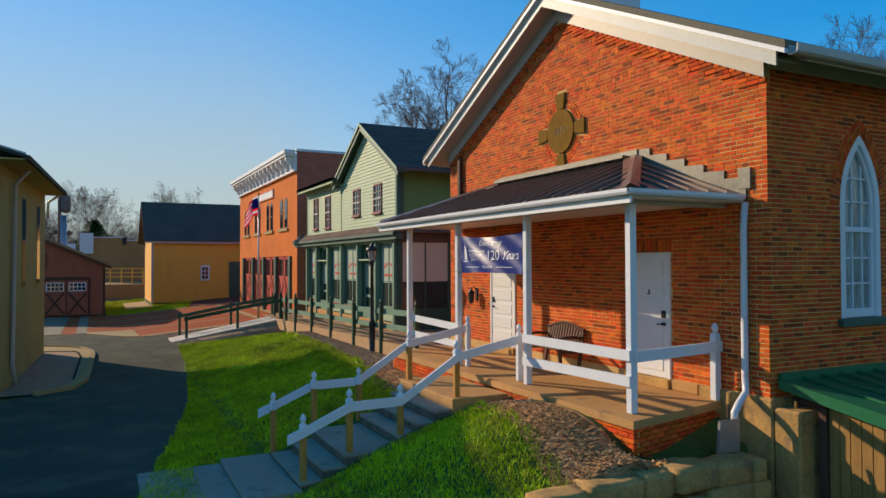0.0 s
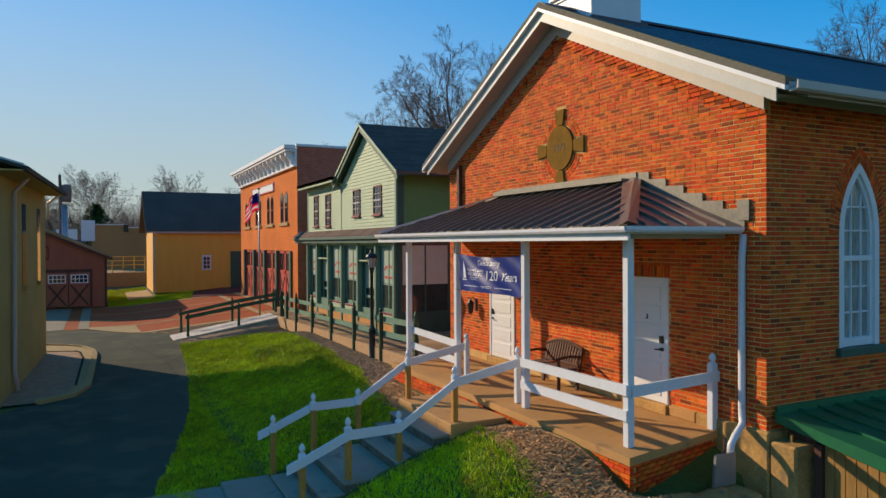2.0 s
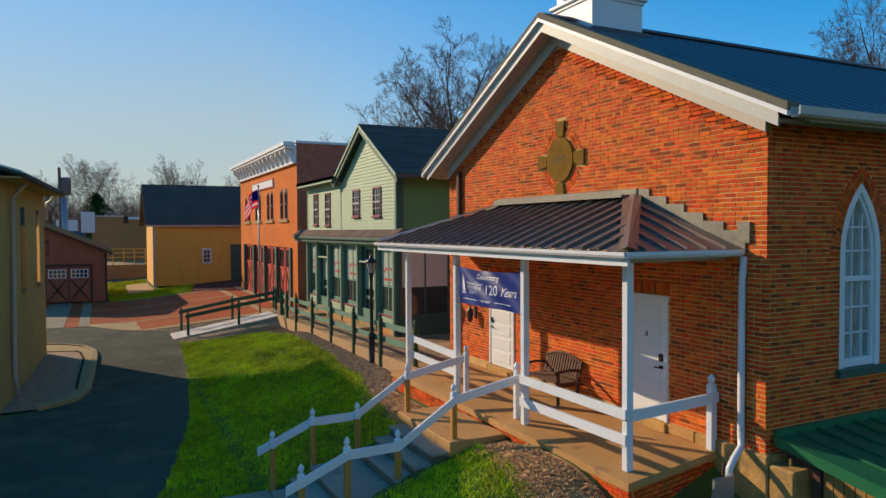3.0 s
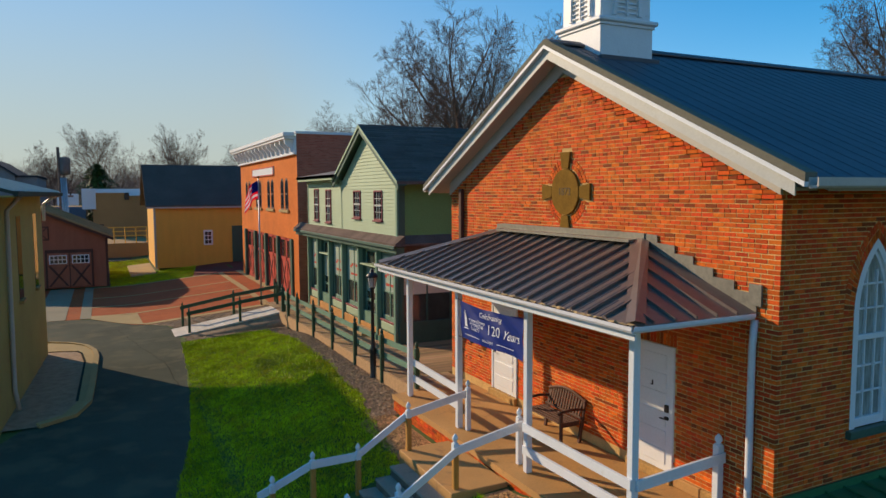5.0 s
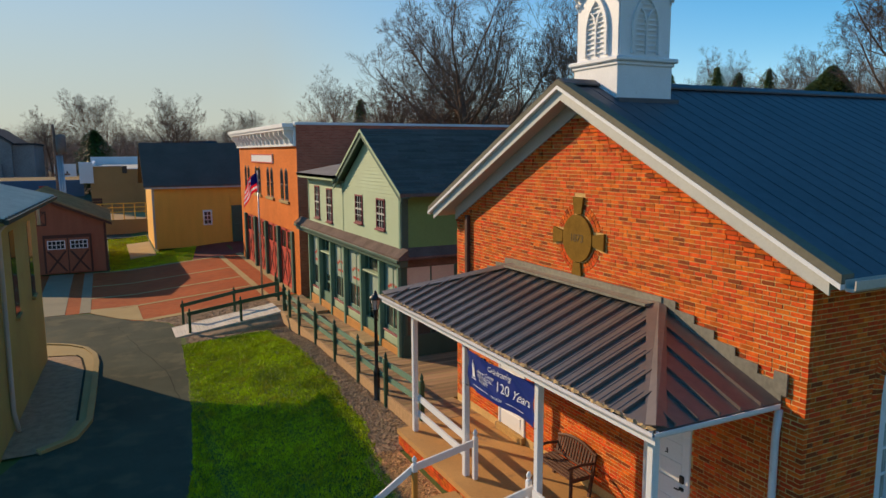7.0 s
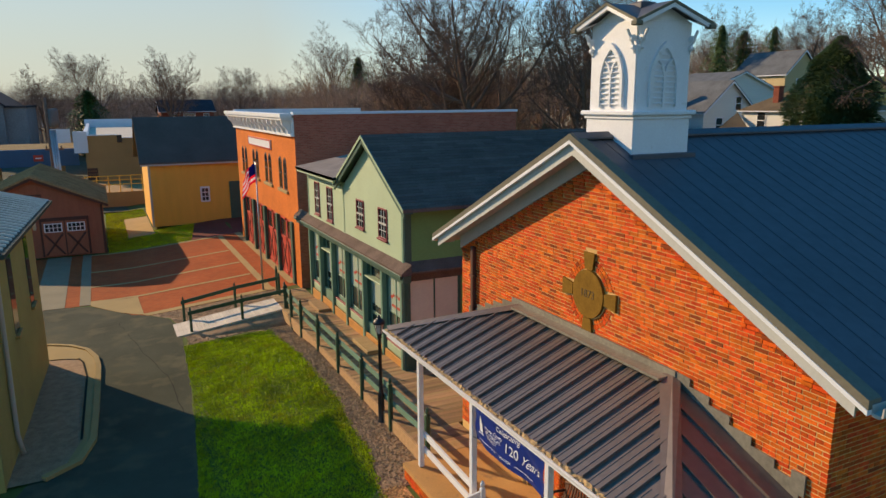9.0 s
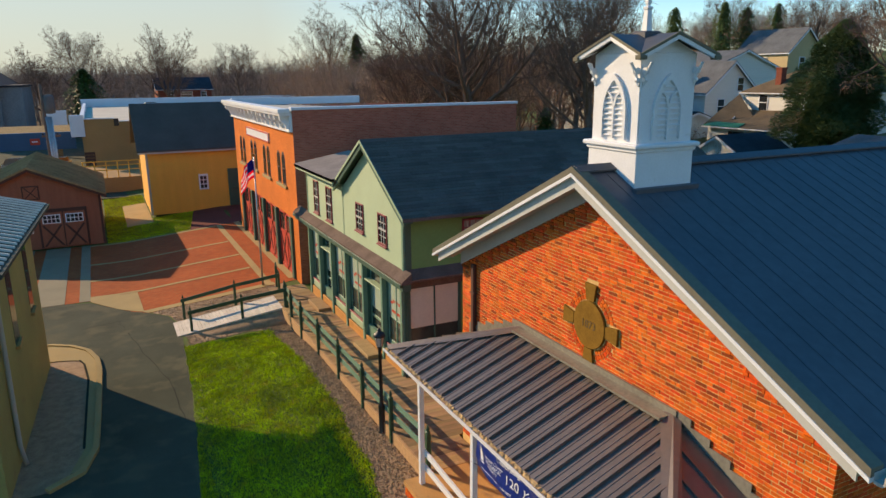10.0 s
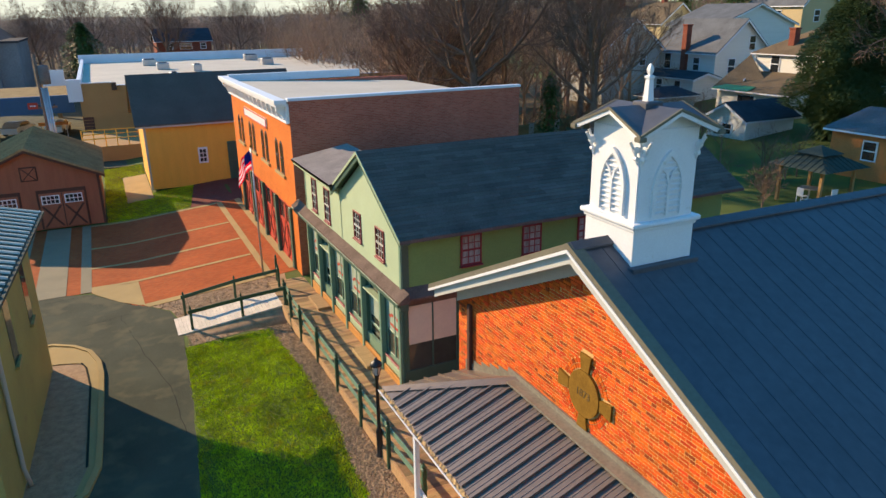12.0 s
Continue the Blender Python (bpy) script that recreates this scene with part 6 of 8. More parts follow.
# banner between two porch posts
BY0, BY1, BTOP, BBOT = 11.80, 9.61, 2.47, 1.75
banner = thing("banner", "blue vinyl anniversary banner with white print, tied to porch posts", "banner", (6.2, 10.2, 1.7))


def bend(y, z):
    """The hang of the banner: place of its point (y along, z up)."""
    s = (y - BY1) / (BY0 - BY1)
    v = (BTOP - z) / (BTOP - BBOT)
    sag = 0.06 * 4 * s * (1 - s) * (1 - v) - 0.02 * 4 * s * (1 - s) * v
    x = PLX - 0.02 + 0.035 * math.sin(5.0 * s + 2.2 * v) * (4 * s * (1 - s)) ** 0.5 + 0.012 * math.sin(17 * (s + 0.6 * v)) + 0.03 * v * v * math.sin(7 * s)
    return Vector((x, y, z - sag))


cloth = MB()
nu, nv = 40, 14
for side in (0, 0.004):
    for j in range(nv + 1):
        for i in range(nu + 1):
            p = bend(BY1 + (BY0 - BY1) * i / nu, BTOP + (BBOT - BTOP) * j / nv)
            cloth.v.append((p.x + side, p.y, p.z))
w, o = nu + 1, (nu + 1) * (nv + 1)
for j in range(nv):
    for i in range(nu):
        cloth.f.append((j * w + i, (j + 1) * w + i, (j + 1) * w + i + 1, j * w + i + 1))
        cloth.f.append((o + j * w + i, o + j * w + i + 1, o + (j + 1) * w + i + 1, o + (j + 1) * w + i))
part("cloth", cloth, M["banner"], banner, smooth=True)


def on_banner(me):
    """Lays flat lettering onto the hanging cloth."""
    for v in me.vertices:
        p = bend(v.co.y, v.co.z)
        v.co = (p.x - 0.006, p.y, p.z)
    return me


def banner_text(body, size, s, z, shear=0.0):
    y = BY0 + (BY1 - BY0) * s
    part("lettering", on_banner(text_mesh(body, size, M["ink"], Matrix.Translation((0, y, z)) @ FACE, 0.0, shear=shear)), None, banner)


banner_text("Celebrating", 0.15, 0.50, 2.345, 0.35)
banner_text("120", 0.28, 0.57, 2.09)
banner_text("Years", 0.23, 0.81, 2.08, 0.4)
banner_text("Wayne County", 0.09, 0.31, 2.19, 0.3)
banner_text("HISTORICAL", 0.092, 0.31, 2.105)
banner_text("SOCIETY", 0.092, 0.30, 2.02)
banner_text("1904-2024", 0.075, 0.50, 1.86)


def ink_bar(y0, y1, z0, z1):
    mb = MB()
    for i in range(9):
        for z in (z0, z1):
            p = bend(y0 + (y1 - y0) * i / 8, z)
            mb.v.append((p.x - 0.006, p.y, p.z))
    mb.f = [(2 * i, 2 * i + 1, 2 * i + 3, 2 * i + 2) for i in range(8)]
    part("print_bar", mb, M["ink"], banner)


L_ = BY0 - BY1
ink_bar(BY0 - 0.10 * L_, BY0 - 0.38 * L_, 1.855, 1.867)
ink_bar(BY0 - 0.62 * L_, BY0 - 0.86 * L_, 1.855, 1.867)
for s, z0, z1, hw in ((0.115, 2.01, 2.22, 0.055), (0.115, 2.225, 2.28, 0.035), (0.115, 2.285, 2.34, 0.01), (0.115, 1.97, 1.99, 0.085)):
    ink_bar(BY0 - s * L_ + hw, BY0 - s * L_ - hw, z0, z1)
for yb, zb, yp in ((BY0, BTOP, POSTS[2]), (BY0, BBOT, POSTS[2]), (BY1, BTOP, POSTS[1]), (BY1, BBOT, POSTS[1])):
    p = bend(yb, zb)
    part("tie", MB().tube([p, (PLX - 0.06, yp, zb + 0.03)], 0.006, 4), M["black"], banner)

# bench against the schoolhouse wall
bench = thing("bench", "dark slatted wooden garden bench with arched back", "bench", (7.9, 10.65, 0.0))
by0, by1 = 10.17, 11.30
for y in (by0 + 0.03, by1 - 0.03):
    part("front_leg", MB().cbox(7.58, 7.63, y - 0.028, y + 0.028, 0, 0.60), M["bench_wood"], bench)
    part("back_leg", MB().prism([(7.98, y - 0.028, 0), (8.03, y - 0.028, 0), (8.03, y + 0.028, 0), (7.98, y + 0.028, 0)], [(8.12, y - 0.028, 0.78), (8.16, y - 0.028, 0.78), (8.16, y + 0.028, 0.78), (8.12, y + 0.028, 0.78)]), M["bench_wood"], bench)
    part("arm", MB().tube([(8.1, y, 0.60), (7.85, y, 0.63), (7.6, y, 0.61), (7.54, y, 0.58)], 0.028, 6), M["bench_wood"], bench)
    part("seat_bearer", MB().cbox(7.6, 8.0, y - 0.02, y + 0.02, 0.33, 0.40), M["bench_wood"], bench)
for k in range(6):
    x = 7.56 + k * 0.078
    part("seat_slat", MB().cbox(x, x + 0.06, by0, by1, 0.40, 0.425), M["bench_wood"], bench)
nb = 13
for k in range(nb):
    y = by0 + 0.09 + (by1 - by0 - 0.18) * k / (nb - 1)
    zt = 0.72 + 0.12 * math.sin(math.pi * (k + 0.5) / nb)
    part("back_slat", MB().prism([(8.02, y - 0.022, 0.46), (8.04, y - 0.022, 0.46), (8.04, y + 0.022, 0.46), (8.02, y + 0.022, 0.46)], [(8.11, y - 0.022, zt), (8.13, y - 0.022, zt), (8.13, y + 0.022, zt), (8.11, y + 0.022, zt)]), M["bench_wood"], bench)
part("back_rail", MB().tube([(8.125, by0 + (by1 - by0) * i / 12, 0.735 + 0.12 * math.sin(math.pi * i / 12)) for i in range(13)], 0.03, 6), M["bench_wood"], bench)
part("lower_rail", MB().cbox(8.01, 8.05, by0, by1, 0.43, 0.48), M["bench_wood"], bench)
bench.location += Vector((0.07, 0.0, FLOOR))

sconce = thing("wall_sconce", "small dark iron wall lantern on the brick", "lamp", (8.2, 14.35, 1.2))
part("backplate", MB().cbox(SX - 0.03, SX, 14.27, 14.37, 1.05, 1.35), M["black"], sconce)
part("arm", MB().tube([(SX, 14.32, 1.3), (SX - 0.10, 14.32, 1.38), (SX - 0.16, 14.32, 1.33)], 0.012, 6), M["black"], sconce)
part("lantern", MB().lathe([(0.03, 0.98), (0.06, 1.02), (0.08, 1.22), (0.09, 1.24), (0.03, 1.31), (0.01, 1.34)], SX - 0.16, 14.32, 6), M["black"], sconce)

# lean-to with a green roof at the corner
lean = thing("lean_to", "board-sided lean-to with kelly green metal roof", "shed", (9.5, 5.5, -1.5))
lz0, lz1, ly0 = 0.33, 0.02, 4.05
part("roof", MB().px([(SY0 - 0.02, lz0), (ly0, lz1), (ly0, lz1 - 0.05), (SY0 - 0.02, lz0 - 0.05)], 8.42, 13.0), M["green_roof"], lean)
part("rake_trim", MB().px([(SY0 - 0.05, lz0 + 0.02), (ly0 - 0.02, lz1 + 0.02), (ly0 - 0.02, lz1 - 0.17), (SY0 - 0.05, lz0 - 0.10)], 8.36, 8.43), M["green_roof"], lean)
part("wall_flashing", MB().box(8.42, 13.0, SY0 - 0.05, SY0 - 0.015, lz0 - 0.02, lz0 + 0.10), M["green_roof"], lean)
for k in range(9):
    x = 8.85 + k * 0.4
    part("roof_rib", MB().px([(SY0 - 0.05, lz0 + 0.003), (ly0, lz1 + 0.003), (ly0, lz1 + 0.035), (SY0 - 0.05, lz0 + 0.035)], x, x + 0.03), M["green_roof"], lean)
y = 5.60
while y > 4.1:
    zt = lz0 + (lz1 - lz0) * (SY0 - y) / (SY0 - ly0) - 0.18
    part("board", MB().cbox(8.5, 8.525, y - 0.135, y - 0.004, -2.2, zt, 0.004), M["board_wood"], lean)
    y -= 0.14
part("corner_post", MB().cbox(8.46, 8.56, 5.61, 5.72, -2.2, 0.06), M["shed_trim"], lean)
part("stone_pier", MB().cbox(8.22, 8.7, 5.80, 6.195, -2.3, 0.0, 0.03), M["stone"], lean)
# Dark sheet added for the shaded void between pier and boards.
part("back_boards", MB().box(8.6, 8.63, 5.6, 6.2, -2.2, 0.1), M["shed_trim"], lean)
part("strut", MB().cbox(8.42, 8.46, 6.0, 6.05, -0.25, 0.10), M["board_wood"], lean)

# rough stone retaining wall below the porch
rng = random.Random(5)
swall = thing("retaining_wall", "rough sandstone block retaining wall", "wall", (6.8, 6.2, -1.0))


def rough_block(x0, x1, y0, y1, z0, z1, seed):
    """A quarry-faced block: a box of 4 x 3 x 3 cells with a worn surface."""
    r = random.Random(seed)
    nx, ny, nz = 5, 4, 4
    idx, mb = {}, MB()
    for i in range(nx + 1):
        for j in range(ny + 1):
            for k in range(nz + 1):
                if i in (0, nx) or j in (0, ny) or k in (0, nz):
                    u, v, w = i / nx, j / ny, k / nz
                    edge = sum(1 for a in (u, v, w) if a in (0.0, 1.0))
                    pull = (0, 0.0, 0.009, 0.018)[edge]
                    p = [x0 + (x1 - x0) * u, y0 + (y1 - y0) * v, z0 + (z1 - z0) * w]
                    for a, (q, lo, hi) in enumerate(((u, x0, x1), (v, y0, y1), (w, z0, z1))):
                        if q in (0.0, 1.0):
                            p[a] += (pull if q == 0 else -pull) + r.uniform(-0.012, 0.012)
                        else:
                            p[a] += r.uniform(-0.02, 0.02)
                    idx[(i, j, k)] = len(mb.v)
                    mb.v.append(tuple(p))
    for a, (na, nb_, nc) in enumerate(((nx, ny, nz), (ny, nz, nx), (nz, nx, ny))):
        for s in (0, na):
            for b in range(nb_):
                for c in range(nc):
                    q = []
                    for db, dc in ((0, 0), (1, 0), (1, 1), (0, 1)):
                        t = [0, 0, 0]
                        t[a], t[(a + 1) % 3], t[(a + 2) % 3] = s, b + db, c + dc
                        q.append(idx[tuple(t)])
                    mb.f.append(tuple(q) if s else tuple(q[::-1]))
    return mb


sd = 0
for row, (zt, h) in enumerate(((-0.55, 0.31), (-0.86, 0.36), (-1.22, 0.42), (-1.64, 0.5))):
    x = 4.4 + 0.2 * row - (0.3 if row % 2 else 0)
    while x < 7.8:
        wd_ = rng.uniform(0.45, 0.8)
        x1 = min(x + wd_, 7.86 + 0.08 * row)
        tilt = -0.06 * max(0.0, 5.6 - x) + rng.uniform(-0.03, 0.03)
        part("stone", rough_block(x, x1 - 0.015, 6.0 + rng.uniform(-0.04, 0.04) - 0.04 * row, 6.42, zt - h + 0.012 + tilt, zt + tilt, sd), M["stone"], swall, smooth=True)
        sd += 1
        x = x1
shovel = thing("shovel", "grey flat shovel blade leaning below the downspout", "shovel", (7.62, 6.42, -0.5))
part("blade", MB().prism([(7.42, 6.40, -0.58), (7.82, 6.40, -0.58), (7.80, 6.38, -0.14), (7.44, 6.38, -0.14)], [(7.42, 6.44, -0.58), (7.82, 6.44, -0.58), (7.80, 6.42, -0.14), (7.44, 6.42, -0.14)]), M["steel"], shovel)
part("shaft", MB().tube([(7.62, 6.42, -0.2), (7.66, 6.44, 0.05)], 0.022, 6), M["bench_wood"], shovel)

# door steps and shop-window lettering bars
for yc in (22.45, 28.05):
    ds = solid("door_step", MB().cbox(7.95, GX - 0.07, yc - 0.75, yc + 0.75, walk_z(yc) - 0.02, walk_z(yc) + 0.13, 0.015), M["deck"], "brown timber step below a shop door", "step", "shop door steps")
for i in (0, 2, 3, 5):
    yc = (PIL[i] + PIL[i + 1]) / 2
    for k in range(5):
        a = radians(150 - 30 * k)
        part("window_print", MB().box(GX + 0.084, GX + 0.089, yc + 0.45 * math.cos(a) - 0.09, yc + 0.45 * math.cos(a) + 0.07, 1.68 + 0.20 * math.sin(a), 1.77 + 0.20 * math.sin(a)), M["red_door"], shop)
    part("window_print", MB().box(GX + 0.084, GX + 0.089, yc - 0.38, yc + 0.38, 1.52, 1.60), M["red_door"], shop)


# ---- far houses, trees and town ----
def house(label, x0, y0, lx, ly, z0, h, rise, wall, roof, ridge="x", wins=(), chimney=None, name="house", cat="house"):
    """A gabled house with eaves; x0, y0 is its near corner. wins: (face, along, up, width, height)."""
    hs = thing(name, label, cat, (x0 + lx / 2, y0 + ly / 2, z0))
    x1, y1, zt = x0 + lx, y0 + ly, z0 + h
    wm = MB().box(x0, x1, y0, y1, z0 - 1.5, zt)
    o = 0.4
    if ridge == "hip":
        ym, q = (y0 + y1) / 2, ly / 2
        a = [(x0 - o, y0 - o, zt), (x1 + o, y0 - o, zt), (x1 + o, y1 + o, zt), (x0 - o, y1 + o, zt), (x0 + q, ym, zt + rise), (x1 - q, ym, zt + rise)]
        part("roof", MB().add(a, [(0, 1, 5, 4), (1, 2, 5), (2, 3, 4, 5), (3, 0, 4), (0, 3, 2, 1)]), roof, hs)
        part("eave_board", MB().box(x0 - o, x1 + o, y0 - o - 0.03, y0 - o + 0.03, zt - 0.1, zt).box(x0 - o - 0.03, x0 - o + 0.03, y0 - o, y1 + o, zt - 0.1, zt), M["white"], hs)
    elif ridge == "none":
        pass
    elif ridge == "x":
        ym = (y0 + y1) / 2
        wm.px([(y0, zt), (y1, zt), (ym, zt + rise)], x0, x1)
        k = rise / (ly / 2)
        for s in (-1, 1):
            ye = ym + s * (ly / 2 + o)
            part("roof", MB().px([(ym, zt + rise + 0.12), (ye, zt - k * o + 0.12), (ye, zt - k * o), (ym, zt + rise)], x0 - o, x1 + o), roof, hs)
        for s in (-1, 1):
            ye = ym + s * (ly / 2 + o)
            part("bargeboard", MB().px([(ym, zt + rise + 0.02), (ye, zt - k * o + 0.02), (ye, zt - k * o - 0.2), (ym, zt + rise - 0.2)], x0 - o - 0.03, x0 - o + 0.03), M["white"], hs)
        part("eave_board", MB().box(x0 - o, x1 + o, y0 - o - 0.04, y0 - o + 0.02, zt - k * o - 0.06, zt - k * o + 0.06), M["white"], hs)
    else:
        xm = (x0 + x1) / 2
        wm.py([(x0, zt), (x1, zt), (xm, zt + rise)], y0, y1)
        k = rise / (lx / 2)
        for s in (-1, 1):
            xe = xm + s * (lx / 2 + o)
            part("roof", MB().py([(xm, zt + rise + 0.12), (xe, zt - k * o + 0.12), (xe, zt - k * o), (xm, zt + rise)], y0 - o, y1 + o), roof, hs)
            part("bargeboard", MB().py([(xm, zt + rise + 0.02), (xe, zt - k * o + 0.02), (xe, zt - k * o - 0.2), (xm, zt + rise - 0.2)], y0 - o - 0.03, y0 - o + 0.03), M["white"], hs)
        part("eave_board", MB().box(x0 - o - 0.04, x0 - o + 0.02, y0 - o, y1 + o, zt - k * o - 0.06, zt - k * o + 0.06), M["white"], hs)
    part("wall", wm, wall, hs)
    for face, a, u, w, hh in wins:
        if face == "x":
            wo = part("window", MB().cbox(x0 - 0.06, x0, y0 + a - w / 2 - 0.1, y0 + a + w / 2 + 0.1, z0 + u - 0.1, z0 + u + hh + 0.1), M["white"], hs)
            part("pane", MB().box(x0 - 0.075, x0 - 0.061, y0 + a - w / 2, y0 + a + w / 2, z0 + u, z0 + u + hh), M["glass"], wo)
            part("sash_bar", MB().box(x0 - 0.09, x0 - 0.076, y0 + a - w / 2, y0 + a + w / 2, z0 + u + hh / 2 - 0.04, z0 + u + hh / 2 + 0.04), M["white"], wo)
        else:
            wo = part("window", MB().cbox(x0 + a - w / 2 - 0.1, x0 + a + w / 2 + 0.1, y0 - 0.06, y0, z0 + u - 0.1, z0 + u + hh + 0.1), M["white"], hs)
            part("pane", MB().box(x0 + a - w / 2, x0 + a + w / 2, y0 - 0.075, y0 - 0.061, z0 + u, z0 + u + hh), M["glass"], wo)
            part("sash_bar", MB().box(x0 + a - w / 2, x0 + a + w / 2, y0 - 0.09, y0 - 0.076, z0 + u + hh / 2 - 0.04, z0 + u + hh / 2 + 0.04), M["white"], wo)
    if chimney:
        cx, cy, ch = chimney
        part("chimney", MB().cbox(x0 + cx - 0.35, x0 + cx + 0.35, y0 + cy - 0.35, y0 + cy + 0.35, z0 + h * 0.5, z0 + h + ch, 0.03).cbox(x0 + cx - 0.42, x0 + cx + 0.42, y0 + cy - 0.42, y0 + cy + 0.42, z0 + h + ch, z0 + h + ch + 0.15, 0.03), M["chimney"], hs)
    return hs


M["chimney"] = material("dark_chimney_brick", (0.24, 0.075, 0.05), 0.9, 0.3, 3.0, 20.0, 0.3, spec=0.1)
M["house_white"] = material("white_house_siding", (0.66, 0.65, 0.60), 0.7, 0.06, 0.5, 6.0, 0.1, stretch=(0.3, 0.3, 8))
M["house_grey"] = material("grey_house_siding", (0.42, 0.40, 0.36), 0.7, 0.08, 0.5, 6.0, 0.1, stretch=(0.3, 0.3, 8))
M["house_tan"] = material("tan_house_siding", (0.50, 0.38, 0.20), 0.7, 0.08, 0.5, 6.0, 0.1)
M["roof_grey"] = material("grey_house_shingle", (0.13, 0.135, 0.14), 0.9, 0.25, 0.8, 9.0, 0.2, spec=0.08)
M["roof_brown"] = material("brown_house_shingle", (0.15, 0.11, 0.07), 0.9, 0.25, 0.8, 9.0, 0.2, spec=0.08)
M["roof_dark"] = material("dark_house_shingle", (0.045, 0.05, 0.06), 0.9, 0.25, 0.8, 9.0, 0.2, spec=0.08)
M["roof_red"] = material("rust_house_shingle", (0.22, 0.09, 0.045), 0.9, 0.25, 0.8, 9.0, 0.2, spec=0.08)
M["orange_wall"] = material("orange_brick_house", (0.60, 0.20, 0.055), 0.85, 0.15, 1.0, 12.0, 0.2)
M["blue_fascia"] = material("blue_canopy_fascia", (0.02, 0.085, 0.17), 0.5, 0.1, 0.5, 6.0, 0.05)
M["stone_church"] = material("blue_grey_church_stone", (0.20, 0.20, 0.21), 0.9, 0.2, 0.4, 4.0, 0.3)
M["bush"] = material("tan_brush_twigs", (0.20, 0.12, 0.075), 0.9, 0.3, 1.0, 10.0, 0.0, random_by="island")
M["needle"] = bunting("dark_conifer_needles", (0.135, 0.20, 0.085))
M["leaf"] = material("evergreen_shrub_leaves", (0.05, 0.10, 0.02), 0.6, 0.35, 1.0, 8.0, 0.0, random_by="island")
M["far_wood"] = material("distant_bare_wood", (0.33, 0.225, 0.165), 0.95, 0.3, 0.02, 0.5, 0.0, random_by="island", spec=0.05)

house("white two-storey gabled house with a grey roof and brick chimney", 60.9, 58.55, 7.8, 9.5, 2.0, 4.65, 3.2, M["house_white"], M["roof_grey"], "y", (("y", 2.4, 2.3, 0.9, 1.5), ("y", 5.2, 4.7, 0.8, 1.4), ("x", 2.6, 2.6, 0.8, 1.3), ("x", 7.0, 2.6, 0.9, 1.6)), (-0.1, 4.3, 2.6))
house("low white rear wing with a dark roof beside a white house", 58.0, 58.5, 3.3, 7.3, 1.5, 2.5, 0.5, M["house_white"], M["roof_dark"], "y", (("x", 2.2, 0.9, 0.8, 1.2), ("x", 5.0, 0.9, 0.8, 1.2)), name="house_wing")
house("white two-storey house with a brown hipped roof", 61.4, 44.5, 10.0, 9.3, 1.9, 4.8, 2.9, M["house_white"], M["roof_brown"], "hip", (("x", 6.9, 3.1, 0.9, 1.5), ("x", 2.8, 3.1, 0.9, 1.5), ("y", 3.0, 3.1, 0.9, 1.5)), (1.3, 6.2, 2.3))
lw = house("low white porch wing with glazed doors and a long brown roof", 56.8, 45.5, 4.6, 8.5, 1.3, 2.1, 0.01, M["house_white"], M["roof_brown"], "none", (("x", 4.9, 0.1, 1.9, 1.7), ("y", 2.4, 0.5, 0.8, 1.2)), name="house_wing")
part("roof", MB().py([(56.2, 3.38), (61.39, 4.85), (61.39, 5.0), (56.2, 3.5)], 45.2, 54.2), M["roof_brown"], lw)
part("valley_roof", MB().prism([(56.2, 54.2, 3.52), (61.38, 54.4, 6.55), (59.6, 51.0, 4.5)], [(56.2, 54.2, 3.40), (61.38, 54.4, 6.43), (59.6, 51.0, 4.38)]), M["roof_brown"], lw)
part("eave_gutter", MB().cbox(56.1, 56.19, 45.2, 54.2, 3.38, 3.5), M["white"], lw)
part("downspout", MB().tube([(61.3, 53.9, 6.5), (61.2, 53.6, 5.3), (58.2, 52.2, 4.2)], 0.05, 6), M["white"], lw)
part("tarp", MB().py([(56.12, 3.53), (57.3, 3.86), (57.3, 3.90), (56.12, 3.57)], 49.8, 54.1), M["green_roof"], lw, "green tarpaulin along the eave")
house("small white gabled garage with a dark roof", 48.2, 42.6, 5.6, 4.0, 0.5, 1.9, 1.1, M["house_white"], M["roof_dark"], "x", (("x", 1.9, 0.5, 0.9, 0.8),), name="garage", cat="garage")
house("small shed with a dark hipped roof behind bare brush", 52.2, 57.2, 5.0, 3.0, 1.0, 1.5, 0.9, M["house_grey"], M["roof_dark"], "hip", (), name="garage", cat="garage")
house("grey gabled house behind bare brush", 52.0, 66.0, 8.0, 9.0, 2.0, 5.0, 3.0, M["house_grey"], M["roof_dark"], "y", (("y", 2.2, 3.0, 0.8, 1.3), ("y", 5.5, 3.0, 0.8, 1.3), ("x", 3.0, 3.0, 0.9, 1.4)), None)
house("tan house with a rust-coloured roof on the hill", 76.4, 95, 9.2, 9, 4.2, 4.8, 2.6, M["house_tan"], M["roof_red"], "x", (("x", 3, 3.6, 1.0, 1.5), ("y", 3, 3.6, 1.0, 1.5), ("x", 6, 3.6, 1.0, 1.5)), (5, 4, 4.6))
house("tan gabled house with a brown roof on the hill", 80, 88, 7.4, 9, 4.6, 4.6, 2.8, M["house_tan"], M["roof_brown"], "y", (("y", 2.5, 3.3, 1.0, 1.5), ("y", 6, 3.3, 1.0, 1.5), ("x", 4, 3.3, 1.0, 1.5)), (4, 4, 5.0))
house("white gabled house with a blue-grey roof on the hill", 75, 72, 14.4, 9, 4.6, 4.4, 2.6, M["house_white"], M["roof_grey"], "y", (("x", 2.6, 2.8, 1.0, 1.5), ("x", 6.2, 2.8, 1.0, 1.5), ("y", 4, 2.8, 1.0, 1.5)), None)
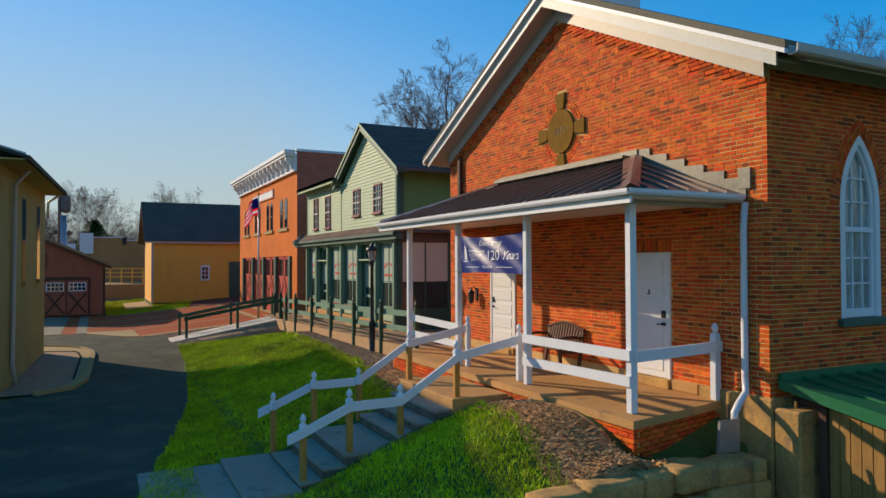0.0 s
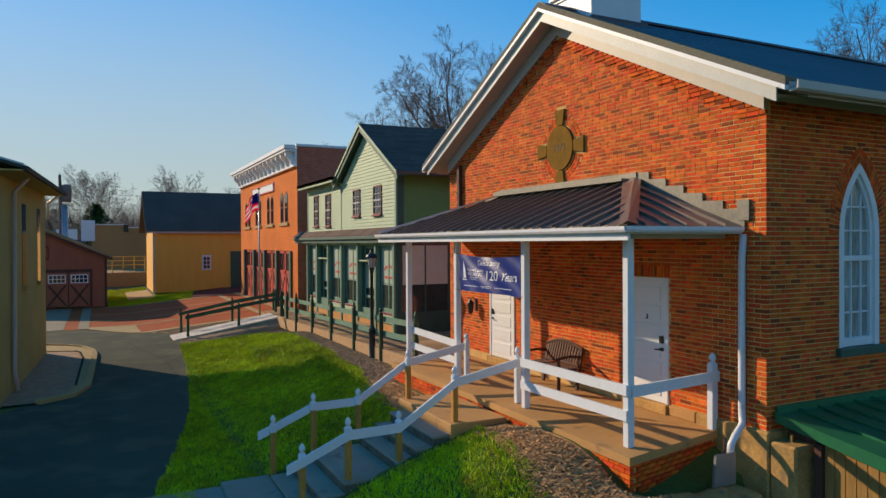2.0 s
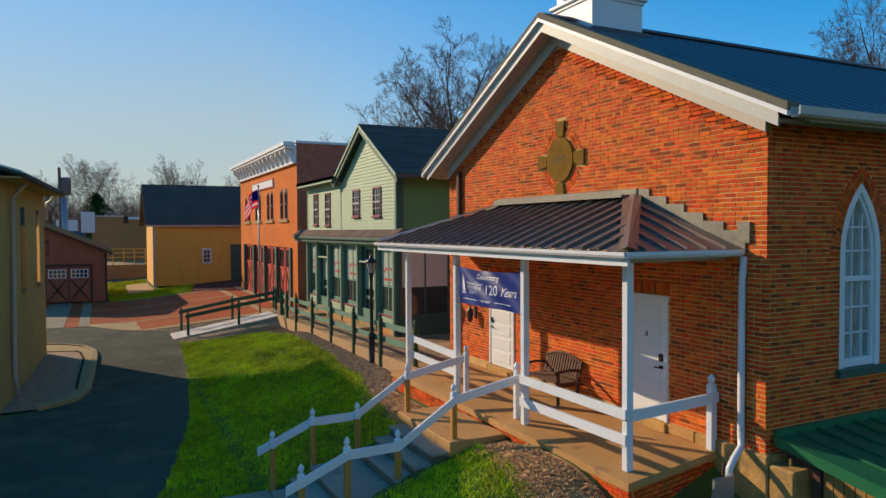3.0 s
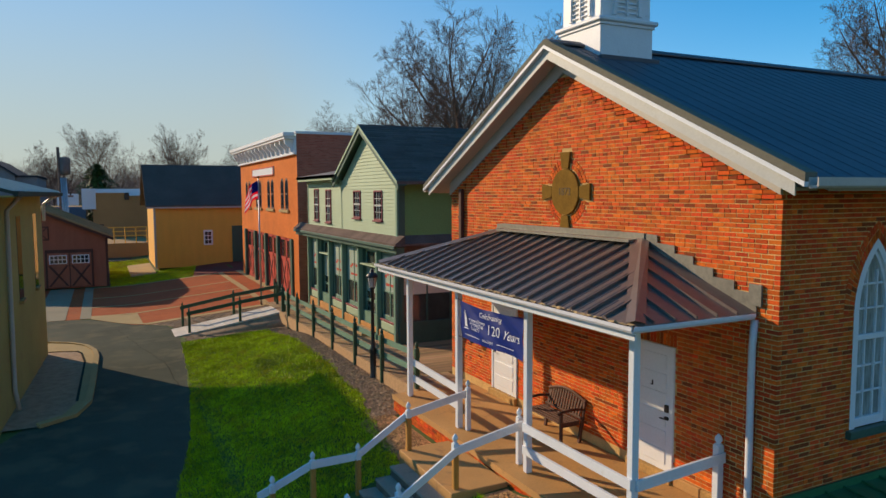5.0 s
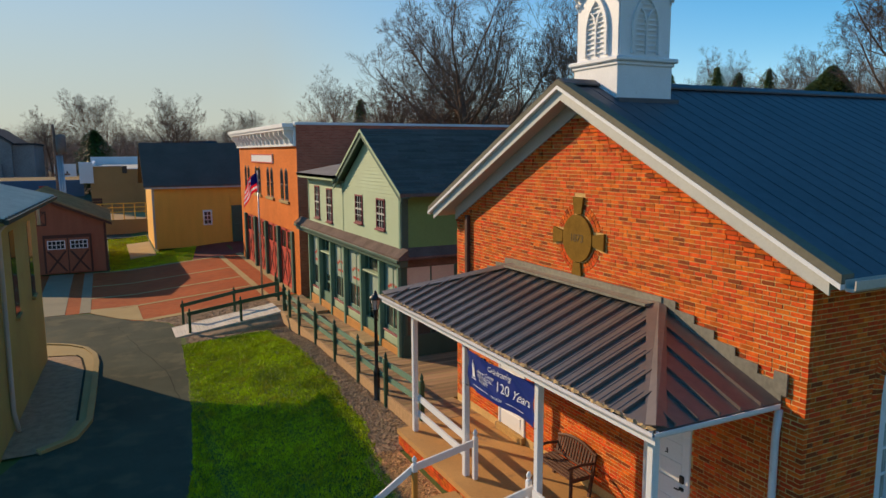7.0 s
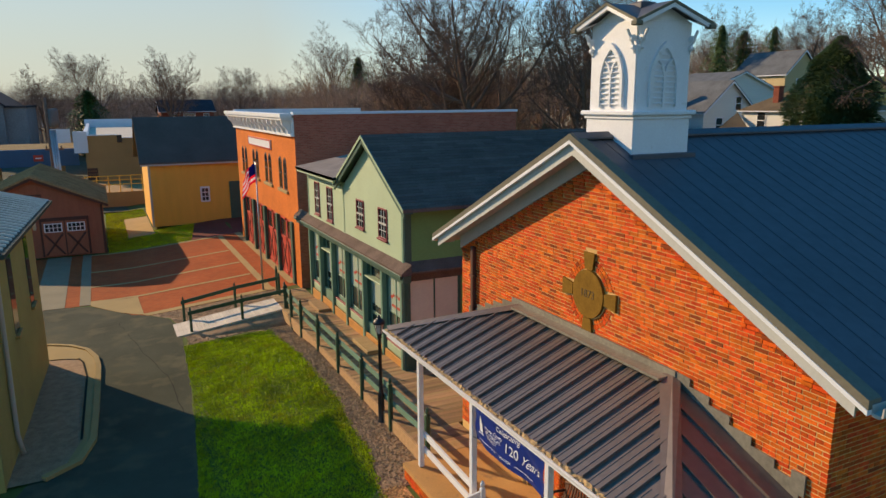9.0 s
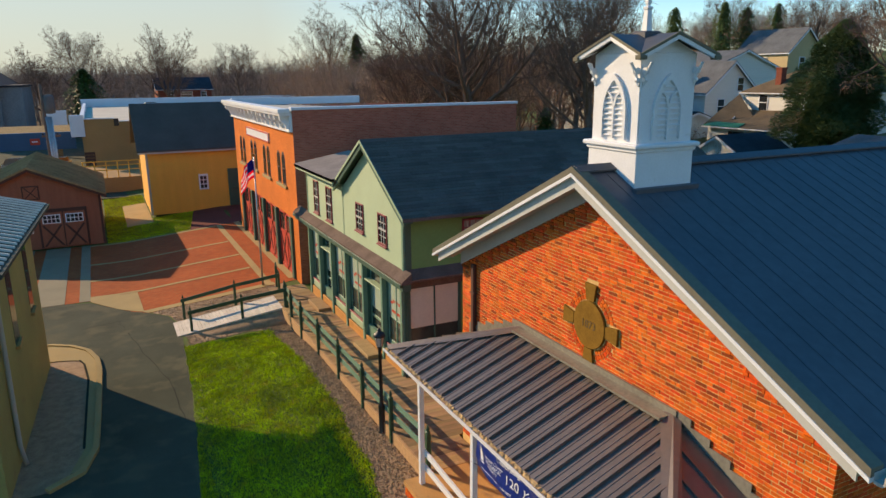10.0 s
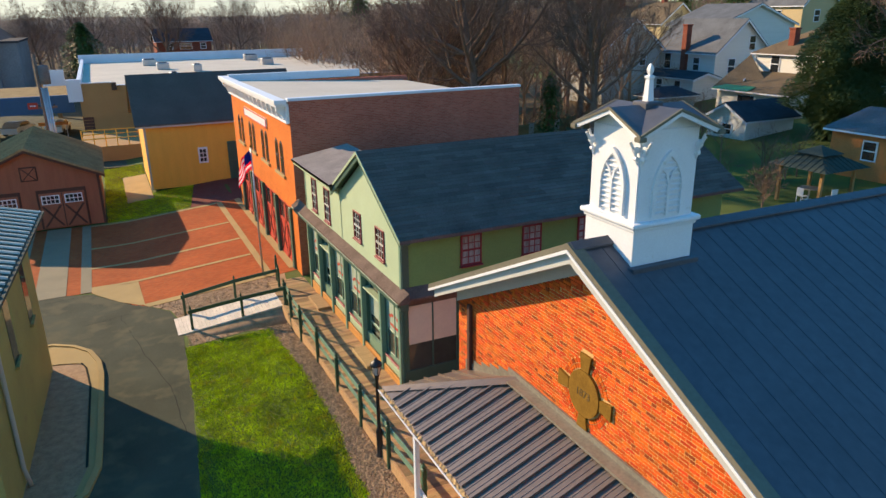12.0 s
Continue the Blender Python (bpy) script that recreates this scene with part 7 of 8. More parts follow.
house("pale yellow house with a grey roof on the hill", 90.6, 72, 7.2, 9, 6.2, 5.4, 3.2, M["house_tan"], M["roof_grey"], "y", (("y", 3, 3.0, 1.0, 1.5), ("x", 4, 3.0, 1.0, 1.5)), None)
house("orange brick bungalow with a grey roof behind the yard", 44.6, 17.5, 8.0, 15.0, 0.5, 2.9, 0.95, M["orange_wall"], M["roof_grey"], "y", (("x", 12.3, 1.2, 0.8, 1.1), ("x", 7.5, 1.2, 0.8, 1.1)), None)
house("brick house with a blue roof and lit upper windows", 12.9, 158, 10.6, 9, -0.4, 6.7, 2.2, M["chimney"], M["roof_dark"], "x", (("y", 2.4, 5.1, 1.2, 1.0), ("y", 5.6, 5.1, 2.2, 1.0), ("y", 9, 5.1, 1.0, 1.0)), None)
house("orange building with a blue roof among far trees", 72, 178, 18, 12, -0.5, 5.5, 4.0, M["orange_wall"], M["roof_dark"], "x", (("x", 6, 1.5, 1.5, 1.8),), None)

# garden pavilion
gz = thing("gazebo", "open garden pavilion with a two-tier green-grey roof", "gazebo", (39.6, 29.6, 0))
gx, gy, g0 = 39.6, 29.6, lie(39.6, 29.6) + 0.12
for dx in (-1.4, 1.4):
    for dy in (-1.4, 1.4):
        part("post", MB().cbox(gx + dx - 0.09, gx + dx + 0.09, gy + dy - 0.09, gy + dy + 0.09, g0 - 0.2, g0 + 2.15), M["store_wall"], gz)
for nm, r0, r1, za, zb in (("roof", 2.0, 0.75, 2.1, 2.75), ("top_roof", 0.95, 0.02, 2.82, 3.3)):
    part(nm, MB().prism([(gx - r0, gy - r0, g0 + za), (gx + r0, gy - r0, g0 + za), (gx + r0, gy + r0, g0 + za), (gx - r0, gy + r0, g0 + za)], [(gx - r1, gy - r1, g0 + zb), (gx + r1, gy - r1, g0 + zb), (gx + r1, gy + r1, g0 + zb), (gx - r1, gy + r1, g0 + zb)]), M["teal_roof"], gz)
for k in range(9):
    u = -1.6 + 0.4 * k
    for nm_ in ("x", "y"):
        top = max(0.75, abs(u))
        f0 = (2.0 - top) / 1.25
        a_, b_ = Vector((-2.0, u, 2.115)), Vector((-top, u, 2.115 + 0.65 * f0))
        if nm_ == "y":
            a_, b_ = Vector((u, -2.0, 2.115)), Vector((u, -top, 2.115 + 0.65 * f0))
        g_ = Vector((gx, gy, g0))
        part("roof_seam", MB().tube([g_ + a_, g_ + b_], 0.025, 4), M["teal_roof"], gz)
gt = thing("garden_table", "round metal garden table in the pavilion", "table", (gx, gy, g0))
part("tabletop", MB().lathe([(0.6, 0.70), (0.62, 0.72), (0.6, 0.74)], gx - 0.4, gy, 14, g0), M["steel"], gt)
part("pedestal", MB().lathe([(0.3, 0), (0.28, 0.03), (0.05, 0.08), (0.05, 0.70)], gx - 0.4, gy, 10, g0), M["steel"], gt)
gc = thing("garden_chair", "white metal garden chair by the table", "chair", (gx - 1.4, gy - 0.3, g0), "garden chairs")
part("seat", MB().cbox(gx - 1.62, gx - 1.18, gy - 0.52, gy - 0.08, g0 + 0.42, g0 + 0.45), M["white"], gc)
part("backrest", MB().cbox(gx - 1.64, gx - 1.60, gy - 0.52, gy - 0.08, g0 + 0.45, g0 + 0.92), M["white"], gc)
for dx in (-1.60, -1.20):
    for dy in (-0.50, -0.10):
        part("leg", MB().tube([(gx + dx, gy + dy, g0 - 0.02), (gx + dx, gy + dy, g0 + 0.43)], 0.018, 6), M["white"], gc)
copy_thing(gc, Matrix.Translation((gx - 0.2, gy - 1.3, g0)) @ pose(0, 0, 0, 0, 0, 80))

# back fence
bf = thing("back_fence", "weathered grey board fence behind the fire station", "fence", (34, 50, -0.3))
for k in range(34):
    x = 24.0 + k * 0.62
    y = 55.0 + 0.08 * k
    zz = lie(x, y)
    part("board", MB().box(x, x + 0.6, y, y + 0.04, zz - 0.2, zz + 1.75 + 0.04 * (k % 3)), M["house_grey"] if k % 5 == 0 else M["shed_roof"], bf)

# town to the left
church = thing("church", "blue-grey stone church with steep gable in shade", "church", (-16.5, 140, -1))
part("nave", MB().py([(-20.0, -1.5), (-11.8, -1.5), (-11.8, 7.6), (-15.5, 10.2), (-20.0, 7.2)], 128, 160), M["stone_church"], church)
part("wing", MB().box(-11.9, -8.9, 129, 150, -1.5, 7.4), M["stone_church"], church)
part("wing_cap", MB().box(-12.0, -8.7, 128.8, 150.2, 7.4, 7.7), M["roof_dark"], church)
part("roof", MB().py([(-11.5, 7.5), (-15.5, 10.3), (-15.5, 10.6), (-11.3, 7.65)], 127.6, 160.4).py([(-20.5, 7.1), (-15.5, 10.3), (-15.5, 10.6), (-20.7, 7.25)], 127.6, 160.4), M["roof_dark"], church)
part("gothic_window", MB().py([(-17.1, 3)] + lancet(-17.1, -14.5, 5.2, 7.4) + [(-14.5, 3)], 127.9, 128.0), M["glass"], church)
part("buttress", MB().py([(-14.1, -1.5), (-12.9, -1.5), (-13.3, 4.5), (-13.7, 4.5)], 126.8, 128), M["stone_church"], church)
canopy = thing("shop_canopy", "low shop canopy with wide blue fascia on brown posts", "canopy", (-9, 84, -1))
part("roof", MB().box(-22, -1.3, 86, 98, 2.9, 3.24), M["shed_roof"], canopy)
part("fascia", MB().cbox(-22, -1.25, 85.6, 86.0, 1.45, 3.24), M["blue_fascia"], canopy)
sg = part("sign_panel", MB().box(-5.47, -4.57, 85.52, 85.6, 2.0, 2.64), M["red_door"], canopy)
part("sign_bar", MB().box(-5.3, -4.74, 85.51, 85.52, 2.27, 2.38), M["white"], sg)
for x in (-10.6, -9.2):
    part("post", MB().cbox(x, x + 0.6, 86.4, 87.0, -1.4, 1.5), M["store_wall"], canopy)
white_box = thing("billboard", "blank white sign board on a dark frame", "sign", (-6, 100, -1))
part("panel", MB().cbox(-4.9, -2.4, 104, 104.3, 2.6, 4.7), M["parapet_white"], white_box)
part("pole", MB().cbox(-3.9, -3.4, 104.3, 104.8, -1.4, 2.8), M["shed_roof"], white_box)
up = thing("utility_pole", "grey utility pole with transformer and conduits", "pole", (-4.6, 66, -1.3))
ux, uy = -2.55, 63.3
part("shaft", MB().tube([(ux, uy, -1.5), (ux + 0.02, uy, 4.0), (ux - 0.05, uy, 8.3)], [0.17, 0.15, 0.11], 10), M["bark"], up, smooth=True)
part("transformer", MB().lathe([(0.05, 0), (0.36, 0.05), (0.38, 0.5), (0.38, 1.25), (0.34, 1.4), (0.05, 1.45)], ux + 0.42, uy, 12, 6.1), M["roof_grey"], up, smooth=True)
part("bracket", MB().cbox(ux - 0.1, ux + 0.5, uy - 0.05, uy + 0.05, 6.6, 6.75), M["black"], up)
part("crossarm", MB().cbox(ux - 0.4, ux + 0.9, uy - 0.06, uy + 0.06, 4.35, 4.5), M["bark"], up)
for k in range(3):
    part("conduit", MB().tube([(ux + 0.22 + 0.17 * k, uy - 0.1, -1.4), (ux + 0.1 + 0.15 * k, uy - 0.1, 5.9)], 0.085, 8), M["steel"], up, smooth=True)
for k in range(3):
    part("insulator", MB().lathe([(0.03, 0), (0.06, 0.04), (0.06, 0.12), (0.02, 0.2)], ux - 0.3 + 0.5 * k, uy, 8, 4.5), M["black"], up)


def car(label, x, y, rot, paint):
    c = thing("car", label, "car", (x, y, lie(x, y)))
    z = lie(x, y)
    m = Matrix.Translation((x, y, z)) @ pose(0, 0, 0, 0, 0, rot)
    prof = [(-2.2, 0.35), (2.2, 0.35), (2.25, 0.7), (2.1, 0.88), (1.2, 0.98), (0.5, 1.45), (-1.0, 1.47), (-1.75, 1.05), (-2.2, 0.95)]
    part("body", MB().py(prof, -0.86, 0.86).turned(m), paint, c)
    part("glasshouse", MB().py([(1.1, 1.0), (0.47, 1.42), (-0.98, 1.44), (-1.6, 1.06)], -0.875, 0.875).turned(m), M["glass"], c)
    part("windscreen", MB().prism([(1.16, -0.7, 1.0), (1.16, 0.7, 1.0), (0.56, 0.65, 1.42), (0.56, -0.65, 1.42)], [(1.19, -0.7, 1.01), (1.19, 0.7, 1.01), (0.59, 0.65, 1.43), (0.59, -0.65, 1.43)]).turned(m), M["glass"], c)
    for wx in (-1.35, 1.35):
        for wy in (-0.82, 0.82):
            part("wheel", MB().tube([(wx, wy - 0.1, 0.33), (wx, wy + 0.1, 0.33)], 0.33, 14).turned(m), M["black"], c)
    return c


M["barrier"] = material("orange_barrier_paint", (0.75, 0.18, 0.02), 0.5, 0.08, 2.0, 15.0, 0.0)
M["car_white"] = material("white_car_paint", (0.7, 0.7, 0.72), 0.25, 0.03, 1.0, 8.0, 0.0, coat=0.6)
M["car_blue"] = material("dark_blue_car_paint", (0.03, 0.05, 0.10), 0.25, 0.03, 1.0, 8.0, 0.0, coat=0.6)
car("white parked car by the canopy", -3.4, 91.0, 80, M["car_white"])
car("pale parked car by the canopy", -7.3, 92.0, 70, M["car_white"])
for k in range(9):
    xk = 24 + 5.2 * k
    car("small parked car on the far lot", xk, 146 + (k % 3), 90 + 3 * k, M["car_white"] if k % 3 else M["car_blue"])
sr = thing("dock_railing", "yellow pipe railing along the store's loading dock", "railing", (2, 71, -0.5))
for k in range(6):
    part("post", MB().tube([(-0.6 + 0.92 * k, 70.0, -1.0), (-0.6 + 0.92 * k, 70.0, 1.58)], 0.05, 6), M["yellow"], sr)
for z in (0.78, 1.18, 1.55):
    part("rail", MB().tube([(-0.6, 70.0, z), (4.0, 70.0, z)], 0.05, 6), M["yellow"], sr)
part("dock_edge", MB().cbox(-0.7, 4.2, 69.9, 79.9, -1.4, 0.1), M["store_wall"], sr)
bar = thing("road_barrier", "orange plank barrier on short legs by the canopy", "barrier", (-3.6, 87.5, -1.2))
part("plank", MB().cbox(-5.0, -2.2, 87.4, 87.5, 0.0, 0.35), M["barrier"], bar)
for bx in (-4.8, -2.4):
    part("leg", MB().cbox(bx - 0.05, bx + 0.05, 87.42, 87.52, -1.25, 0.1), M["steel"], bar)
solid("parking_lot", MB().box(-60, 3.7, 66.6, 128, -1.36, -1.22), M["asphalt"], "grey asphalt lot beside the store", "parking lot", kind="structure")
# grass plot by the barn is turf; its concrete walk
sheet("barn_walk", 53.2, 62, [(53.2, 2.0), (62, 2.0)], [(53.2, 3.72), (62, 3.72)], 0.02, M["band"], 6, 3, "buff concrete path beside the barn", "path")


# ---- trees ----
def grow(seed, height, spread=0.5, limbs=9, twigs=5, fine=True, trunk_r=None, lean=(0, 0)):
    """A bare tree: trunk and limbs in one mesh, twigs in another."""
    r = random.Random(seed)
    wood, tw = MB(), MB()
    tr = trunk_r or height * 0.016
    last = 4 if fine else 3

    def branch(p, d, length, rad, level):
        segs = (6, 6, 5, 3, 2)[level]
        pts, rads = [p], [rad]
        q, dd = p.copy(), d.copy()
        for i in range(segs):
            wob = (0.07, 0.14, 0.18, 0.22, 0.24)[level]
            rise = (0.0, 0.13, 0.11, 0.09, 0.07)[level]
            dd = (dd + Vector((r.uniform(-wob, wob), r.uniform(-wob, wob), r.uniform(-wob, wob) + rise))).normalized()
            q = q + dd * (length / segs)
            pts.append(q.copy())
            rads.append(max(0.009, rad * (1 - (i + 1) / segs * (0.62, 0.78, 0.8, 0.8, 0.8)[level])))
        (wood if level < 3 else tw).tube(pts, rads, (8, 6, 4, 3, 3)[level], caps=False)
        if level >= last:
            return
        n = (limbs + 3, 9, 7, twigs + 3)[level] if fine else (limbs, 6, 5, 0)[level]
        for k in range(n):
            t = (0.36 + 0.63 * (k + r.random() * 0.6) / n) if level == 0 else (0.18 + 0.81 * (k + r.random()) / n)
            i = min(segs - 1, int(t * segs))
            base = pts[i].lerp(pts[i + 1], t * segs - i)
            axis = (pts[i + 1] - pts[i]).normalized()
            ang = 2.4 * k + r.uniform(-0.5, 0.5)
            side = Matrix.Rotation(ang, 3, axis) @ axis.orthogonal().normalized()
            tilt = (1.05 - 0.45 * t) * spread * 1.9 if level == 0 else r.uniform(0.55, 1.05)
            nd = (axis * math.cos(tilt) + side * math.sin(tilt)).normalized()
            if level == 0:
                nl = height * (0.58 - 0.20 * t) * r.uniform(0.85, 1.15)
            else:
                nl = length * (0.62 - 0.34 * t) * r.uniform(0.75, 1.2)
            branch(base, nd, nl, max(0.012, rads[i] * (0.52 if level == 0 else 0.48)), level + 1)

    branch(Vector((0, 0, -0.3)), Vector((lean[0], lean[1], 1)).normalized(), height * 0.66, tr, 0)
    return wood, tw


def tree(label, x, y, seed, height, spread=0.5, limbs=9, twigs=5, rot=0, mat="bark", trunk_r=None, lean=(0, 0)):
    wood, tw = grow(seed, height, spread, limbs, twigs, True, trunk_r, lean)
    z = lie(x, y)
    t = thing("tree", label, "tree", (x, y, z), "bare trees")
    m = Matrix.Translation((x, y, z)) @ pose(0, 0, 0, 0, 0, rot)
    part("trunk", wood.turned(m), M[mat], t, smooth=True)
    part("crown", tw.turned(m), M[mat], t)
    return t


tree("tall bare spreading tree behind the fire station", 29.2, 53.0, 3, 20.6, 0.66, 12, 11, trunk_r=0.5)
tree("tall bare tree with arching limbs", 27.5, 62.0, 8, 13.5, 0.75, 10, 7, trunk_r=0.34, lean=(-0.08, 0.0))
tree("dark-limbed bare tree behind the fire station", 36.5, 47.0, 91, 17.0, 0.6, 10, 9, trunk_r=0.36)
tree("bare tree with dense reddish twigs", 33.0, 60.0, 12, 16.0, 0.6, 9, 5)
tree("tall slender bare tree", 41.0, 55.5, 15, 21.0, 0.45, 9, 5)
tree("bare tree behind the houses", 99.0, 90.0, 27, 17.0, 0.6, 9, 5)
tree("bare tree behind the houses", 104.0, 78.0, 31, 17.0, 0.6, 9, 5)
tree("large bare tree with reaching limbs", 57.4, 33.4, 35, 19.8, 0.72, 11, 11, trunk_r=0.45)
tree("round-crowned bare tree beyond the store", 14.0, 150.0, 41, 17.0, 0.62, 12, 6, trunk_r=0.45)
tree("bare tree beyond the store", -8.0, 160.0, 44, 15.0, 0.6, 10, 5)
tree("pale slender bare tree beyond the store", 0.5, 150.0, 47, 19.0, 0.5, 9, 5)
tree("tall bare tree beyond the store", 42.0, 138.0, 52, 21.0, 0.55, 10, 6)
tree("bare tree beyond the store", 31.0, 165.0, 57, 17.0, 0.6, 9, 5)
tree("small bare ornamental tree in the garden", 34.5, 29.0, 61, 3.6, 0.55, 3, -1, mat="bush", trunk_r=0.06)
tree("small bare ornamental tree in the garden", 46.0, 26.5, 66, 4.5, 0.55, 3, -1, mat="bush", trunk_r=0.06)


def conifer(label, x, y, height, width, seed, mat="needle", n=9000, fine=1.0):
    """A conifer of many small drooping sprays."""
    r = random.Random(seed)
    z = lie(x, y)
    t = thing("conifer", label, "tree", (x, y, z))
    part("trunk", MB().tube([(x, y, z - 0.2), (x, y, z + height * 0.9)], [width * 0.05, 0.04], 8), M["bark"], t)
    mb = MB()
    lumps = [(r.uniform(0, 6.28), r.uniform(0.1, 1.0), r.uniform(0.12, 0.3)) for _ in range(26)]
    for i in range(n):
        h = r.random() ** 0.8
        env = (1 - h ** 2.0) ** 0.75 * (0.55 + 0.45 * min(1, h * 5))
        a = r.uniform(0, 2 * math.pi)
        bump = 0.75
        for la, lh, lw in lumps:
            da = abs((a - la + math.pi) % (2 * math.pi) - math.pi)
            bump += 0.45 * math.exp(-(da / 0.5) ** 2 - ((h - lh) / 0.09) ** 2)
        rr = width / 2 * env * min(1.25, bump) * r.uniform(0.55, 1.0) ** 0.5
        p = Vector((x + rr * math.cos(a), y + rr * math.sin(a), z + 0.3 + h * (height - 0.3)))
        out = Vector((math.cos(a), math.sin(a), r.uniform(-0.5, 0.35))).normalized()
        side = Vector((-math.sin(a), math.cos(a), r.uniform(-0.4, 0.4))).normalized()
        s = r.uniform(0.10, 0.30) * (width / 7) * fine
        mb.add([p - side * s * 0.5, p + side * s * 0.5, p + out * s * 1.6], [(0, 1, 2)])
    for i in range(n // 4):
        h = r.random() ** 0.8
        env = (1 - h ** 2.0) ** 0.75 * (0.55 + 0.45 * min(1, h * 5))
        a = r.uniform(0, 2 * math.pi)
        rr = width / 2 * env * r.uniform(0.15, 0.62)
        p = Vector((x + rr * math.cos(a), y + rr * math.sin(a), z + 0.3 + h * (height - 0.5)))
        side = Vector((-math.sin(a), math.cos(a), r.uniform(-0.4, 0.4))).normalized()
        s = r.uniform(0.3, 0.6) * (width / 7)
        mb.add([p - side * s * 0.6, p + side * s * 0.6, p + Vector((math.cos(a), math.sin(a), r.uniform(-1.5, -0.3))) * s], [(0, 1, 2)])
    part("crown", mb, M[mat], t)
    return t


conifer("large dark green conifer beside the houses", 53.2, 37.9, 11.4, 7.8, 71, n=60000, fine=0.6)
conifer("dark pine beyond the fire station", 48.0, 135.0, 17.0, 8.0, 73, n=5000)
conifer("dark pine behind the houses", 100.0, 82.0, 14.0, 6.0, 81, n=4000)
conifer("dark pine behind the houses", 90.5, 84.0, 15.0, 6.5, 82, n=4000)
conifer("dark spruce on the hill", 88.0, 92.0, 15.0, 7.0, 74, n=4000)
conifer("dark spruce on the hill", 100.0, 88.0, 14.0, 7.0, 75, n=4000)
conifer("yellow-green clipped shrub by the church", -17.0, 108.0, 3.2, 3.4, 76, "leaf", 1500)
conifer("olive-green leafy tree beyond the store", -0.2, 142.0, 11.5, 9.0, 83, "leaf", 4000)
conifer("green shrubby tree beyond the store", -14.0, 150.0, 10.0, 8.0, 77, "leaf", 3000)
conifer("yellow-green shrub under the tall trees", 36.5, 53.5, 6.5, 4.0, 78, "leaf", 2500)


# far woods: many small bare trees as one stand
def stand(name, label, spots, seed, hmin, hmax, mat, variants=4, limbs=7):
    r = random.Random(seed)
    base = []
    for k in range(variants):
        w_, t_ = grow(seed + k, 10.0, 0.6, limbs, 3, False)
        v = np.array(w_.v + t_.v)
        off = len(w_.v)
        f = list(w_.f) + [tuple(i + off for i in q) for q in t_.f]
        base.append((v, f))
    vs, fs, n = [], [], 0
    for x, y in spots:
        v, f = base[r.randrange(variants)]
        s = r.uniform(hmin, hmax) / 10.0
        a = r.uniform(0, 6.283)
        c, d = math.cos(a) * s * r.uniform(0.9, 1.3), math.sin(a) * s
        q = np.empty_like(v)
        q[:, 0], q[:, 1], q[:, 2] = v[:, 0] * c - v[:, 1] * d + x, v[:, 0] * d + v[:, 1] * c + y, v[:, 2] * s + lie(x, y)
        vs.append(q)
        fs.extend([tuple(i + n for i in g) for g in f])
        n += len(v)
    me = bpy.data.meshes.new(name)
    me.from_pydata(np.concatenate(vs).tolist(), [], fs)
    me.materials.append(mat)
    return tagged(new(name, me), label, "trees", kind="stuff")


ridge = MB()
rr_ = random.Random(21)
cols = 160
for j, (d, h) in enumerate(((330, -1.2), (345, 4.0), (365, 6.5), (400, 8.0), (620, 11.0), (900, 11.0))):
    for i in range(cols + 1):
        a = radians(-100 + 200 * i / cols)
        ridge.v.append((d * math.sin(a), d * math.cos(a), h * (0.85 + 0.3 * rr_.random()) + (8 if a > 0.35 else 0) * (j > 0)))
ridge.f = [(j * (cols + 1) + i, j * (cols + 1) + i + 1, (j + 1) * (cols + 1) + i + 1, (j + 1) * (cols + 1) + i) for j in range(5) for i in range(cols)]
M["near_wood"] = material("bare_brown_wood", (0.36, 0.235, 0.16), 0.95, 0.3, 0.02, 0.5, 0.0, random_by="island", spec=0.05)
M["ridge"] = material("distant_wooded_ridge", (0.15, 0.115, 0.10), 1.0, 0.35, 0.05, 0.6, 0.0)
solid("backdrop", ridge, M["ridge"], "hazy brown wooded ridge on the horizon", "backdrop", kind="structure")
M["litter"] = material("leaf_litter", (0.13, 0.092, 0.055), 1.0, 0.35, 0.15, 3.0, 0.2, spec=0.05)
sheet("woodland_floor", 128, 335, [(128, -280), (335, -330)], [(128, 150), (335, 250)], 0.05, M["litter"], 40, 90, "brown leaf litter under far woods", "woodland floor")
sheet("woodland_floor", 58, 128, [(58, 23), (128, 38)], [(58, 52), (128, 70)], 0.05, M["litter"], 24, 20, "brown leaf litter under bare trees", "woodland floor")
r_ = random.Random(9)
spots = [(r_.uniform(-120, 130), r_.uniform(172, 290)) for _ in range(600)]
stand("far_woods", "distant bare brown woods along the horizon", spots, 300, 9.5, 15, M["far_wood"])
spots = [(r_.uniform(30, 50), r_.uniform(78, 140)) for _ in range(110)] + [(r_.uniform(25, 50), r_.uniform(57, 72)) for _ in range(46)]
stand("near_woods", "tangle of bare brown trees behind the fire station", spots, 320, 8, 14, M["near_wood"])
spots = [(r_.uniform(95, 240), r_.uniform(30, 190)) for _ in range(300)] + [(r_.uniform(70, 92), r_.uniform(100, 125)) for _ in range(40)]
stand("hill_woods", "bare brown woods on the hillside", spots, 340, 9, 16, M["far_wood"])
spots = [(r_.uniform(38, 50), r_.uniform(47, 62)) for _ in range(70)] + [(r_.uniform(34, 44), r_.uniform(33, 44)) for _ in range(25)]
stand("brush", "thicket of tan leafless brush behind the yard", spots, 360, 2.0, 4.0, M["bush"])


# ---- lawn, beds and brickwork, piece by piece ----
LAWN_R = [(11.75, 5.25), (14.5, 5.6), (16.2, 6.0), (17.5, 6.0), (19.3, 6.25), (22.6, 6.2), (25, 6.15), (27.8, 6.1), (28.3, 5.0)]
rg = np.random.RandomState(4)


